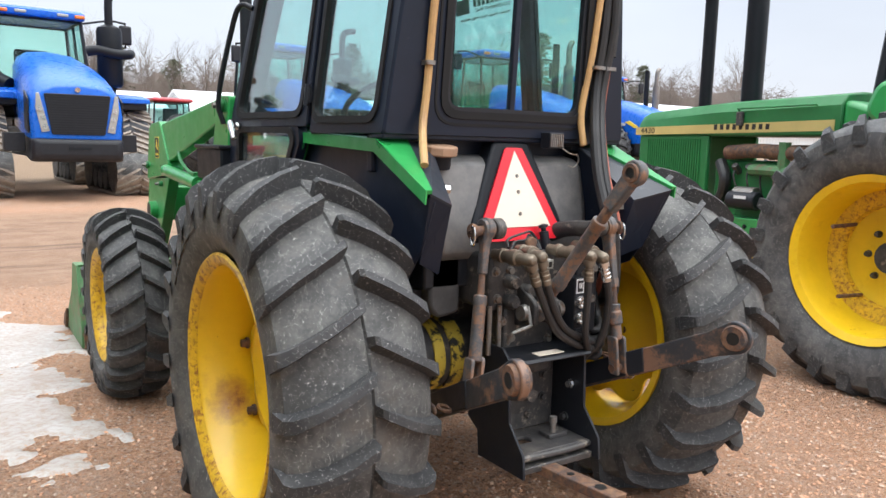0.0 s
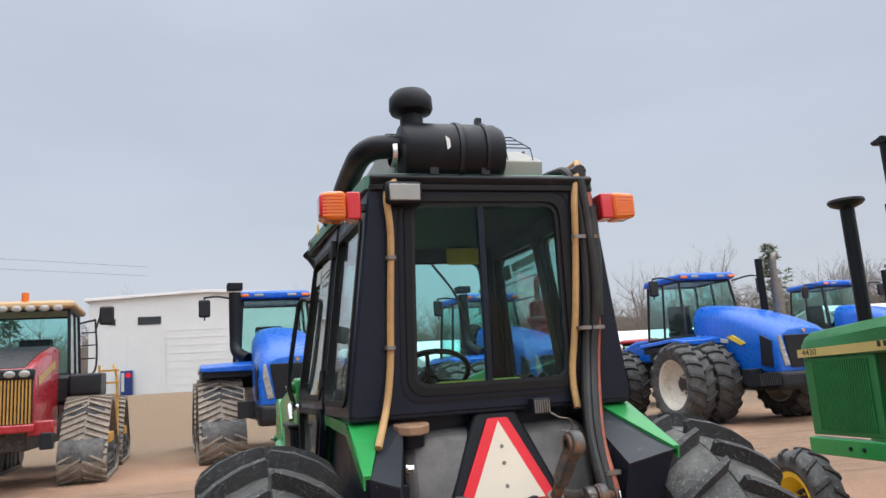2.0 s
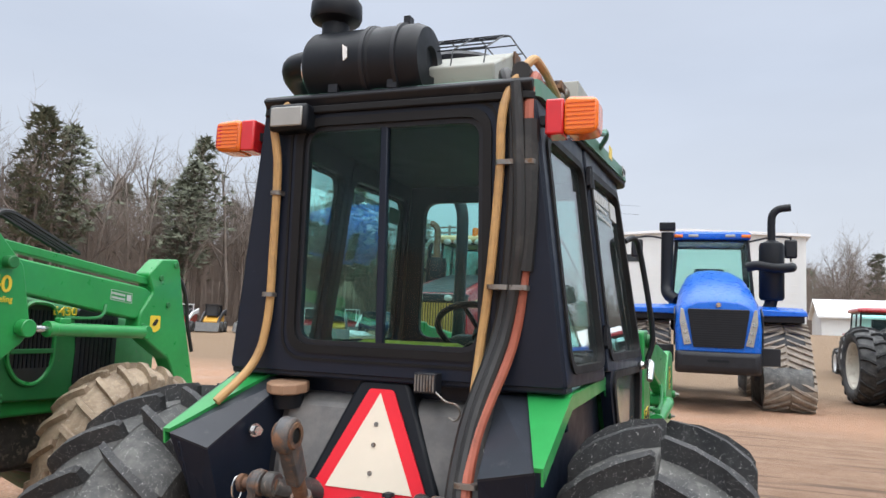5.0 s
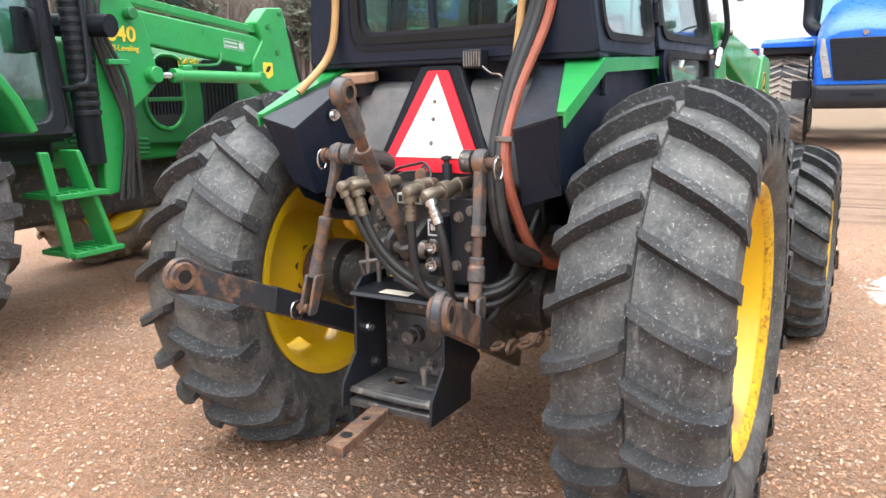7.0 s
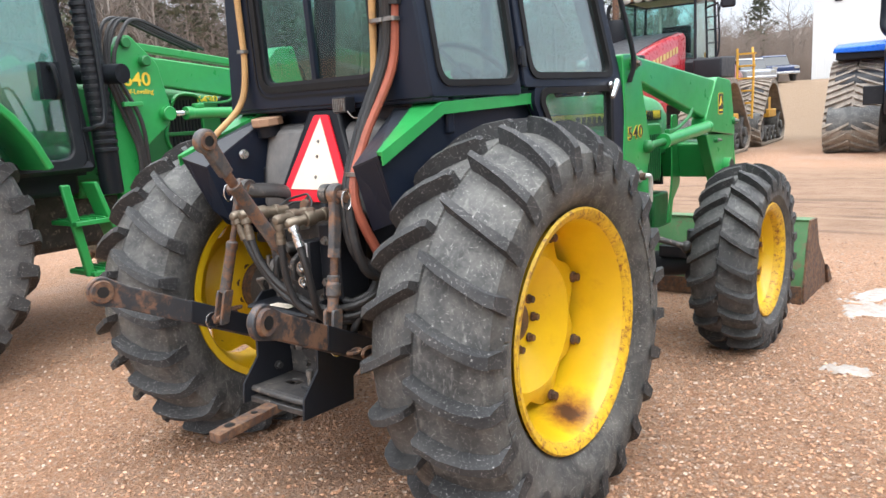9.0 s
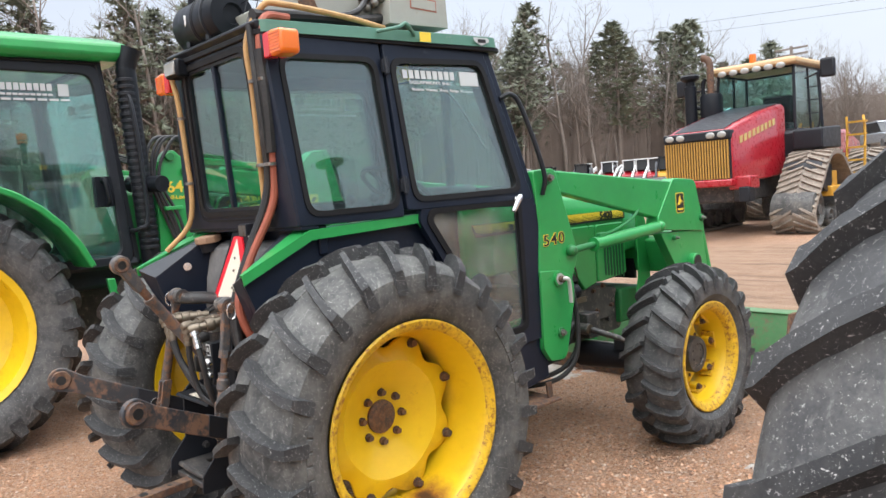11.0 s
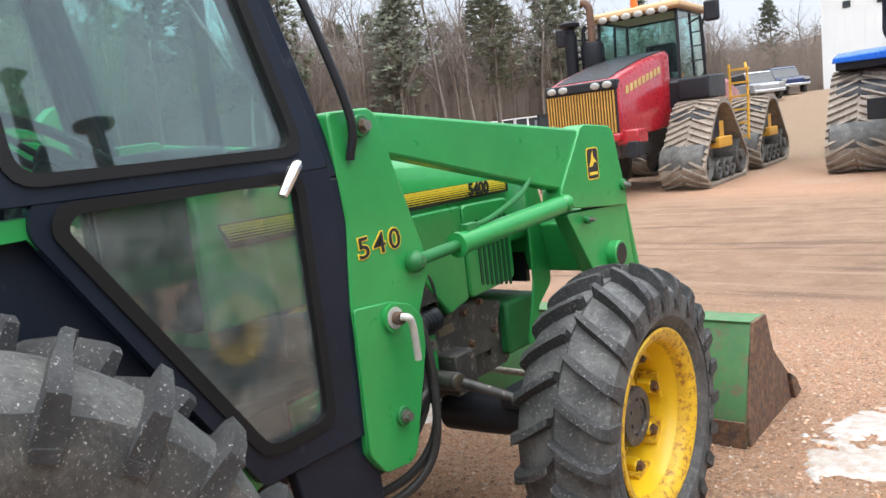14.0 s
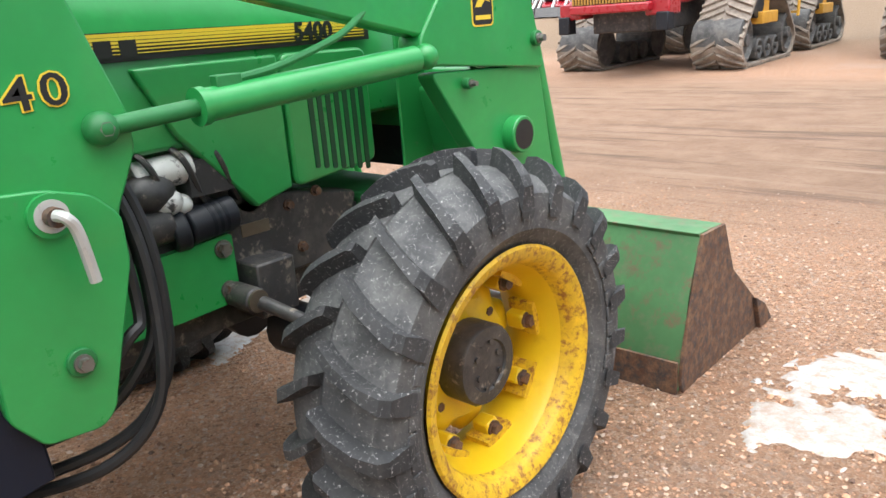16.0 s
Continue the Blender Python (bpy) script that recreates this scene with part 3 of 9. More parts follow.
def ice_material():
    m, n, l, p = nodes_of("dirty_ice")
    co = n.new("ShaderNodeTexCoord").outputs["Object"]
    c = blend(n, l, ramp(n, l, noise_node(n, l, co, 3.5, 8, 0.7), 0.35, 0.7), (0.44, 0.43, 0.415), (0.30, 0.25, 0.205))
    c = blend(n, l, ramp(n, l, noise_node(n, l, co, 28, 8, 0.75), 0.46, 0.66), c, (0.30, 0.21, 0.15))
    l.new(c, p.inputs["Base Color"])
    p.inputs["Roughness"].default_value = 0.32
    b = n.new("ShaderNodeBump")
    b.inputs["Strength"].default_value, b.inputs["Distance"].default_value = 0.5, 0.01
    l.new(noise_node(n, l, co, 14, 8, 0.7), b.inputs["Height"])
    l.new(b.outputs[0], p.inputs["Normal"])
    return m


ICE = ice_material()


def ice_patch(cx, cy, rx, ry, seed, cut=0.0, step=0.04, turn=0.0):
    """A thin crust of melting ice with a ragged rim and holes."""
    bm, cells = B(), {}
    nx, ny = int(rx * 1.3 / step), int(ry * 1.3 / step)
    c_, s_ = math.cos(turn), math.sin(turn)

    def height(i, j):
        u, v = i * step, j * step
        d = 1 - math.hypot(u / rx, v / ry)
        k = 1.1 / min(rx, ry, 0.8)
        return d + 0.75 * noise.noise((u * k + seed, v * k, seed)) + 0.5 * noise.noise((u * k * 3 + seed, v * k * 3, 3)) + 0.3 * noise.noise((u * k * 8, v * k * 8, 5)) - cut

    grid = {}
    for i in range(-nx, nx):
        for j in range(-ny, ny):
            if max(height(i, j), height(i + 1, j), height(i, j + 1), height(i + 1, j + 1)) > 0:
                vs = []
                for a, b in ((i, j), (i + 1, j), (i + 1, j + 1), (i, j + 1)):
                    if (a, b) not in grid:
                        x, y = cx + a * step * c_ - b * step * s_, cy + a * step * s_ + b * step * c_
                        h = height(a, b)
                        grid[a, b] = bm.verts.new((x, y, ground_height(x, y) + (min(0.011, h * 0.06 + 0.003) if h > 0 else -0.008)))
                    vs.append(grid[a, b])
                bm.faces.new(vs)
    ob = part("ice_patch", bm, ICE, sharp=180)
    return tagged(ob, "thin crust of dirty melting ice on gravel", "ice", "ice patches", "structure")


ice_patch(-1.65, 2.9, 0.95, 1.75, 2.0, 0.22, 0.03)
ice_patch(-3.1, 2.2, 1.0, 0.8, 7.0, 0.2)
ice_patch(1.50, 3.40, 0.34, 0.72, 5.0, 0.42, 0.016, -0.25)
ice_patch(1.46, 1.80, 0.14, 0.07, 9.0, 0.15, 0.02)

# ---- the loader tractor ----
CX = 0.03
tractor = thing("loader_tractor", pose(0, 0, 0), "green farm tractor with dark cab and front loader on gravel", "tractor")


def mirrored(pts, s):
    return [(CX + s * (x - CX), y, z) for x, y, z in pts]


def wheel(root, x, y, z, s, R, W, rim, lugs, lug_h, lug_w, sweep, disc_in, name, n_lobes, sink, rubber_mat, front=False, dish=YELLOW, rust=True, spin=0.0):
    """Rim and disc as one part; the tyre and each clamp bolt as pieces of it. s: side of the machine (outer face towards s*x)."""
    at = Matrix.Translation((x, y, z))
    spun = at @ Matrix.Rotation(spin, 4, "X")
    h = W / 2
    bm = B()
    e = h * 0.86
    lathe(bm, [(rim * 0.97, -s * e * 0.9), (rim + 0.018, -s * e * 0.93), (rim + 0.018, -s * e * 0.86), (rim - 0.012, -s * e * 0.80), (rim - 0.04, -s * e * 0.35), (rim - 0.045, s * e * 0.25),
               (rim - 0.014, s * e * 0.62), (rim - 0.004, s * e * 0.84), (rim + 0.008, s * e * 0.90), (rim + 0.020, s * e * 0.96), (rim + 0.014, s * e * 1.0), (rim - 0.006, s * e * 0.955), (rim - 0.022, s * e * 0.84),
               (rim - 0.030, s * e * 0.62), (rim - 0.058, s * e * 0.25), (rim - 0.052, -s * e * 0.35), (rim - 0.024, -s * e * 0.80), (rim * 0.97, -s * e * 0.9)], 72)
    bm.transform(spun)
    w = part("wheel", bm, dish, root, "yellow steel wheel, rusty at its rim" if rust else "yellow steel wheel")
    # disc with lobes that reach the rim's lugs
    bm = B()
    reach = rim - 0.055
    disc_x = s * disc_in
    outline = []
    for i in range(96):
        t = 2 * math.pi * i / 96
        lobe = 0.5 + 0.5 * math.cos(n_lobes * t)
        outline.append((t, reach - 0.050 * (1 - lobe) ** 1.5))
    rows = []
    deep = 0.0 if front else -0.062
    for f_, d_ in ((0.24, deep), (0.34, deep + 0.002), (0.42, deep + 0.012), (0.6, 0.55 * deep + 0.012), (0.82, 0.014), (0.93, 0.004), (1.0, -0.010)):
        wave = max(0.0, (f_ - 0.80) / 0.2)
        ro = lambda o: f_ * (o * wave + (reach - 0.05) * (1 - wave))
        rows.append([bm.verts.new((disc_x + s * d_ * (2.2 if front else 1.0), ro(o) * math.cos(t), ro(o) * math.sin(t))) for t, o in outline])
    back = [bm.verts.new((v.co.x - s * 0.012, v.co.y, v.co.z)) for v in rows[-1]]
    rows.append(back)
    for a, b in zip(rows, rows[1:]):
        for i in range(96):
            bm.faces.new((a[i], a[(i + 1) % 96], b[(i + 1) % 96], b[i]))
    bm.faces.new(rows[0])
    bm.transform(spun)
    part("disc", bm, dish, w, "yellow dished wheel disc")
    bm = B()
    if front:
        lathe(bm, [(0.0, disc_x + s * 0.098), (0.062, disc_x + s * 0.098), (0.066, disc_x + s * 0.104), (0.096, disc_x + s * 0.102), (0.102, disc_x + s * 0.092), (0.102, disc_x + s * 0.02), (0.10, disc_x - s * 0.1), (0.10, disc_x - s * 0.2)], 32)
        for i in range(8):
            t = i * math.pi / 4 + 0.2
            bolt(bm, (disc_x + s * 0.096, 0.042 * math.cos(t), 0.066 * math.sin(t)), (s, 0, 0), 0.007, 0.008)
    else:
        lathe(bm, [(0.0, disc_x - s * 0.048), (0.060, disc_x - s * 0.048), (0.066, disc_x - s * 0.052), (0.07, disc_x - s * 0.09), (0.12, disc_x - s * 0.095), (0.125, disc_x - s * 0.20)], 32)
    bm.transform(spun)
    part("hub", bm, BLACK_DIRTY if front else RUST, w, "dark hub cap" if front else "rusty hub face")
    hub_bolts = 8 if not front else 6
    for i in range(hub_bolts):
        t = 2 * math.pi * (i + 0.5) / hub_bolts
        rr = 0.098 if not front else 0.135
        bm = B()
        bolt(bm, (disc_x + s * (0.008 if front else -0.056), rr * math.cos(t), rr * math.sin(t)), (s, 0, 0), 0.0125, 0.024)
        bm.transform(spun)
        part("wheel_nut", bm, RUST, w)
    for i in range(n_lobes):
        t = 2 * math.pi * i / n_lobes
        bm = B()
        rr = reach - 0.022
        if front:
            box(bm, -0.030, 0.045, -0.030, -0.010, -0.048, 0.048)
            bm.transform(Matrix.Translation((disc_x + s * 0.045, 0, 0)) @ Matrix.Rotation(t, 4, "X") @ Matrix.Translation((0, reach + 0.01, 0)))
            bm.transform(spun)
            part("lug_plate", bm, YELLOW_RUST, w, "rust-speckled welded plate")
            bm = B()
            box(bm, -0.026, 0.026, -0.058, 0.0, -0.022, 0.022)
            bm.transform(Matrix.Translation((disc_x + s * 0.045, 0, 0)) @ Matrix.Rotation(t, 4, "X") @ Matrix.Translation((0, reach + 0.01, 0)))
            bm.transform(spun)
            part("rim_lug", bm, dish, w, bevel=0.006)
            bm = B()
            bolt(bm, (disc_x + s * 0.069, (rr - 0.004) * math.cos(t), (rr - 0.004) * math.sin(t)), (s, 0, 0), 0.016, 0.020)
        else:
            bolt(bm, (disc_x + s * 0.004, rr * math.cos(t), rr * math.sin(t)), (s, 0, 0), 0.015, 0.026)
        bm.transform(spun)
        part("clamp_bolt", bm, RUST, w)
    if rust:
        bm = B()
        lathe(bm, [(rim + 0.002, s * e * 0.925), (rim + 0.0215, s * e * 0.965), (rim + 0.0145, s * e * 1.006), (rim - 0.0075, s * e * 0.965), (rim - 0.020, s * e * 0.875)] + ([(rim - 0.0245, s * e * 0.84), (rim - 0.0325, s * e * 0.62)] if front else []), 72)
        bm.transform(spun)
        part("rim_edge", bm, YELLOW_RUST, w, "rust-streaked rim edge")
    bm = B()
    tyre(bm, R, W, rim, lugs, lug_h, lug_w, sweep, s)
    bm.transform(Matrix.Rotation(spin * 1.7 + 0.1, 4, "X"))
    if sink:
        for v in bm.verts:
            over = -(R - sink) - v.co.z
            if over > 0:
                v.co.x *= 1 + 0.9 * over / W
                v.co.z = -(R - sink) - over * 0.05
    bm.transform(at)
    part("tyre", bm, rubber_mat, w, "worn dusty rubber tyre with bar lugs", sharp=28, extra=LUG)
    # raised lettering on the outer sidewall, as plain bars
    base = R - lug_h
    rl = rim + (base - rim) * 0.47
    for k in range(9 if front else 8):
        for part_ in (0, 1):
            t = spin + (k - 4) * 0.105 * 0.6 / R + part_ * 2.9
            bm = B()
            box(bm, s * (h * 0.985), s * (h * 1.0 + 0.0025), -0.013, 0.013, -0.020, 0.020)
            bm.transform(at @ Matrix.Rotation(t, 4, "X") @ Matrix.Translation((0, rl, 0)))
            part("lettering_bar", bm, rubber_mat, w, bevel=0.003)
    return w


for s in (-1, 1):
    wheel(tractor, CX * 0.5 + s * 0.757, 0.0, 0.625, s, 0.70, 0.43, 0.385, 24, 0.054, 0.025, 0.155, -0.005, "rear", 8, 0.078, TYRE, dish=YELLOW_RIM, spin=0.35 if s > 0 else 0.9)
    wheel(tractor, CX + s * 0.855, 2.06, 0.478, s, 0.518, 0.315, 0.285, 23, 0.044, 0.024, 0.18, -0.055, "front", 8, 0.043, TYRE_DARK, front=True, spin=0.2)

BAND = painted("chipped_yellow", (0.62, 0.46, 0.06), 0.55, worn=(0.02, 0.02, 0.02), wear=(0.50, 0.54), spread=0.2, grain=22)
# axles and driveline
bm = B()
for s in (-1, 1):
    cyl(bm, (CX + s * 0.12, 0, 0.625), (CX + s * 0.62, 0, 0.625), 0.10, 0.085, 20)
    cyl(bm, (CX + s * 0.52, 0, 0.625), (CX + s * 0.60, 0, 0.625), 0.13, 0.13, 24)
    cyl(bm, (CX + s * 0.05, 0, 0.625), (CX + s * 0.31, 0, 0.625), 0.128, 0.125, 24)
part("rear_axle", bm, BLACK_DIRTY, tractor, "oily black axle housing")
bm = B()
cyl(bm, (-0.232, 0, 0.625), (-0.190, 0, 0.625), 0.132, 0.132, 28)
part("axle_band", bm, BAND, tractor, "chipped yellow band on the axle")
bm = cyl(B(), (-0.165, 0, 0.625), (-0.108, 0, 0.625), 0.134, 0.134, 28)
part("axle_band", bm, BAND, tractor, "chipped yellow band on the axle")
bm = B()
prism(bm, rounded([(-0.02, 0.45), (0.55, 0.42), (1.2, 0.48), (1.2, 0.86), (0.3, 0.95), (-0.02, 0.92)], 0.05), "x", CX - 0.17, CX + 0.17)
part("gearbox", bm, BLACK_DIRTY, tractor, "black gearbox casting", bevel=0.012)
bm = B()
prism(bm, rounded([(1.2, 0.50), (2.35, 0.52), (2.35, 0.74), (1.95, 0.84), (1.2, 0.95)], 0.04), "x", CX - 0.20, CX + 0.20)
for k in range(4):
    cyl(bm, (CX + 0.20, 1.45 + k * 0.15, 0.86), (CX + 0.235, 1.45 + k * 0.15, 0.86), 0.045, n=14)
    box(bm, CX + 0.19, CX + 0.225, 1.42 + k * 0.15, 1.48 + k * 0.15, 0.62, 0.80)
for z in (0.60, 0.70):
    for y in (1.35, 1.6, 1.9, 2.2):
        bolt(bm, (CX + 0.20, y, z), (1, 0, 0), 0.014, 0.02)
part("engine", bm, BLACK_DIRTY, tractor, "grimy dark engine block", bevel=0.006)
for s in (-1, 1):
    bm = B()
    prism(bm, rounded([(1.15, 0.575), (1.815, 0.60), (1.815, 0.785), (1.15, 0.745)], 0.012), "x", CX + s * 0.235, CX + s * 0.26)
    for y, z in ((1.30, 0.70), (1.30, 0.62)):
        bolt(bm, (CX + s * 0.26, y, z), (s, 0, 0), 0.017, 0.02)
    rail = part("side_rail", bm, GREEN, tractor, "green loader side rail")
    for z in (0.75, 0.638):
        bm = bolt(B(), (CX + s * 0.26, 1.783, z), (s, 0, 0), 0.018, 0.022)
        part("rail_bolt", bm, STEEL, rail, "large steel bolt")
    bm = prism(B(), rounded([(1.60, 0.60), (2.20, 0.62), (2.28, 0.80), (1.95, 0.86), (1.60, 0.84)], 0.03), "x", CX + s * 0.16, CX + s * 0.235)
    casting = part("side_casting", bm, BLACK_DIRTY, tractor, "greasy grey engine casting", bevel=0.008)
    bm = B()
    box(bm, *sorted((CX + s * 0.235, CX + s * 0.238)), 1.86, 1.95, 0.755, 0.79)
    part("data_plate", bm, BRASS, casting, "small metal plate", bevel=0.001)
    for y, z in ((1.84, 0.83), (2.02, 0.81), (2.12, 0.83), (2.20, 0.70), (1.9, 0.66), (2.05, 0.68)):
        bm = bolt(B(), (CX + s * 0.235, y, z), (s, 0, 0), 0.012, 0.018)
        part("casting_bolt", bm, RUST, casting)
    bm = B()
    tube(bm, [(CX + s * 0.10, 2.06, 0.40), (CX + s * 0.4, 2.06, 0.41), (CX + s * 0.62, 2.06, 0.44)], lambda t: 0.085 - 0.02 * t, 14)
    cyl(bm, (CX + s * 0.60, 2.06, 0.34), (CX + s * 0.60, 2.06, 0.62), 0.075, 0.06, 16)
    cyl(bm, (CX + s * 0.60, 2.06, 0.478), (CX + s * 0.82, 2.06, 0.478), 0.11, 0.10, 20)
    box(bm, CX + s * 0.40, CX + s * 0.56, 1.98, 2.14, 0.47, 0.53)
    part("front_axle", bm, BLACK, tractor, "grimy driven front axle")
    bm = B()
    cyl(bm, (CX + s * 0.16, 1.80, 0.62), (CX + s * 0.36, 1.80, 0.62), 0.034, n=16)
    cyl(bm, (CX + s * 0.375, 1.80, 0.62), (CX + s * 0.60, 1.86, 0.56), 0.019, 0.016, 12)
    box(bm, *sorted((CX + s * 0.14, CX + s * 0.33)), 1.83, 1.95, 0.55, 0.70)
    sc_ = part("steering_cylinder", bm, BLACK_DIRTY, tractor, "greasy black steering cylinder", bevel=0.006)
    bm = cyl(B(), (CX + s * 0.355, 1.80, 0.62), (CX + s * 0.368, 1.80, 0.62), 0.030, n=16)
    part("gland_ring", bm, BRASS, sc_, "gold-coloured gland ring")
    bm = B()
    ball(bm, (CX + s * 0.60, 1.87, 0.555), 0.034)
    part("tie_rod_end", bm, BLACK_DIRTY, tractor)
FILTER = painted("greasy_white", (0.62, 0.62, 0.60), 0.4, worn=(0.05, 0.05, 0.05), wear=(0.54, 0.60), spread=0.2, grain=30)
# engine bits on the open flank
bm = B()
cyl(bm, (CX + 0.22, 1.60, 0.965), (CX + 0.235, 1.745, 0.975), 0.040, n=18)
part("oil_filter", bm, FILTER, tractor, "pale oil filter smeared with grease", bevel=0.008)
bm = B()
cyl(bm, (CX + 0.25, 1.70, 0.825), (CX + 0.258, 1.83, 0.84), 0.046, n=20)
cyl(bm, (CX + 0.24, 1.66, 0.82), (CX + 0.25, 1.70, 0.825), 0.052, n=20)
fl = part("black_filter", bm, BLACK, tractor, "black spin-on filter with white lettering bars", bevel=0.006)
bm = B()
for k in range(3):
    cyl(bm, (CX + 0.2535 + 0.001 * k, 1.752 + 0.018 * k, 0.8315 + 0.002 * k), (CX + 0.254 + 0.001 * k, 1.761 + 0.018 * k, 0.8325 + 0.002 * k), 0.0468, n=20)
part("lettering_bar", bm, PLASTIC, fl)
bm = cyl(B(), (CX + 0.23, 1.48, 0.84), (CX + 0.24, 1.66, 0.85), 0.05, n=18)
part("starter_motor", bm, BLACK_DIRTY, tractor, bevel=0.006)
bm = B()
ball(bm, (CX + 0.25, 1.66, 0.90), 0.038, 1, 1.1, 0.9)
ball(bm, (CX + 0.245, 1.70, 0.885), 0.028)
part("filter_head", bm, FILTER, tractor, "pale greasy filter head")
for k in range(4):
    y = 1.5 + 0.09 * k
    bm = tube(B(), [(CX + 0.2, y, 1.05), (CX + 0.27, y + 0.03, 1.0), (CX + 0.26, y + 0.07, 0.9), (CX + 0.21, y + 0.12, 0.84)], 0.008, 6)
    part("fuel_line", bm, BLACK_DIRTY, tractor, "thin oily fuel pipe")
bm = B()
ball(bm, (CX + 0.24, 1.62, 0.93), 0.055, 1, 1.3, 0.9)
box(bm, CX + 0.18, CX + 0.27, 1.72, 1.84, 0.90, 0.99)
part("fuel_pump", bm, BLACK_DIRTY, tractor, "oily fuel pump")
bm = B()
box(bm, CX - 0.24, CX + 0.24, 2.30, 2.55, 0.56, 0.78)
part("front_support", bm, GREEN_DULL_SHADE, tractor, "green front bolster casting", bevel=0.015)

# hood
HOOD = [(-0.255, 1.02), (-0.262, 1.30), (-0.225, 1.375), (-0.11, 1.425), (0.11, 1.425), (0.225, 1.375), (0.262, 1.30), (0.255, 1.02)]
bm = B()
rows = []
for y, k, dz in ((0.93, 1.0, 0.05), (1.5, 1.0, 0.035), (2.0, 0.99, 0.012), (2.38, 0.97, -0.02), (2.50, 0.93, -0.05), (2.55, 0.86, -0.10)):
    rows.append([bm.verts.new((CX + x * k, y, z + dz * (z - 1.0) / 0.4)) for x, z in HOOD])
for a, b in zip(rows, rows[1:]):
    for i in range(len(HOOD) - 1):
        bm.faces.new((a[i], a[i + 1], b[i + 1], b[i]))
bm.faces.new(rows[-1]), bm.faces.new(rows[0][::-1])
for a, b in zip(rows, rows[1:]):
    bm.faces.new((a[-1], a[0], b[0], b[-1]))
part("hood", bm, GREEN, tractor, "rounded green engine hood", bevel=0.012)
for s in (-1, 1):
    bm = B()
    prism(bm, [(1.62, 1.22), (2.02, 1.22), (2.02, 0.865), (1.90, 0.835), (1.70, 1.06)], "x", CX + s * 0.235, CX + s * 0.275)
    prism(bm, rounded([(2.03, 1.22), (2.33, 1.215), (2.335, 0.885), (2.03, 0.862)], 0.03), "x", CX + s * 0.235, CX + s * 0.277)
    part("side_panel", bm, GREEN, tractor, "green hood side panel", bevel=0.008)
    # louvre slots as thin raised strips; their inner shade is painted dark green
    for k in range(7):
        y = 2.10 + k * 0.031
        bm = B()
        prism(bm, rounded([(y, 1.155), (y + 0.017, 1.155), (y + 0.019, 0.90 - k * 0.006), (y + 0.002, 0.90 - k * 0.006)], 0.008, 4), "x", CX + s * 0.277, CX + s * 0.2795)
        part("vent_slot", bm, GREEN_SLOT_SHADE, tractor, "louvre slot, its shade painted as a dark green strip")
    bm = B()
    prism(bm, [(0.985, 1.308), (2.36, 1.292), (2.36, 1.235), (1.01, 1.238)], "x", CX + s * 0.262, CX + s * 0.266)
    part("stripe_back", bm, INK, tractor, "black stripe background")
    for k in range(6):
        z, thick = 1.304 - k * 0.0088, (0.0080, 0.0072, 0.0060, 0.0046, 0.0032, 0.0020)[k]
        bm = B()
        prism(bm, [(0.99 + 0.005 * k, z), (2.34, z - 0.012), (2.34, z - 0.012 - thick), (0.993 + 0.005 * k, z - thick)], "x", CX + s * 0.266, CX + s * 0.268)
        part("stripe_line", bm, DECAL_YELLOW, tractor)
    text("model_number", "5400", 0.066, Matrix.Translation((CX + s * 0.2695, 2.155, 1.268)) @ (FACE_R if s > 0 else FACE_L) @ Matrix.Rotation(-s * 0.026, 4, "Z"), INK, tractor, bold=0.002)
    for k in range(7):
        bm = B()
        y = 1.26 + k * 0.058
        prism(bm, [(y, 1.289 - k * 0.001), (y + 0.04, 1.289 - k * 0.001), (y + 0.04, 1.251 - k * 0.001), (y, 1.251 - k * 0.001)], "x", CX + s * 0.2685, CX + s * 0.2695)
        part("lettering_bar", bm, INK, tractor)
bm = B()
box(bm, CX - 0.20, CX + 0.20, 2.535, 2.56, 0.82, 1.26)
for k in range(12):
    box(bm, CX - 0.19 + k * 0.032, CX - 0.178 + k * 0.032, 2.56, 2.566, 0.84, 1.24)
part("grille", bm, BLACK, tractor, "black front grille")
bm = tube(B(), [(-0.30, 1.46, 1.00), (-0.345, 1.46, 1.30), (-0.345, 1.46, 1.7), (-0.345, 1.465, 2.06), (-0.358, 1.47, 2.16), (-0.392, 1.48, 2.225), (-0.425, 1.488, 2.262)], 0.030, 14)
part("exhaust_pipe", bm, BLACK, tractor, "black upright exhaust pipe beside the cab")

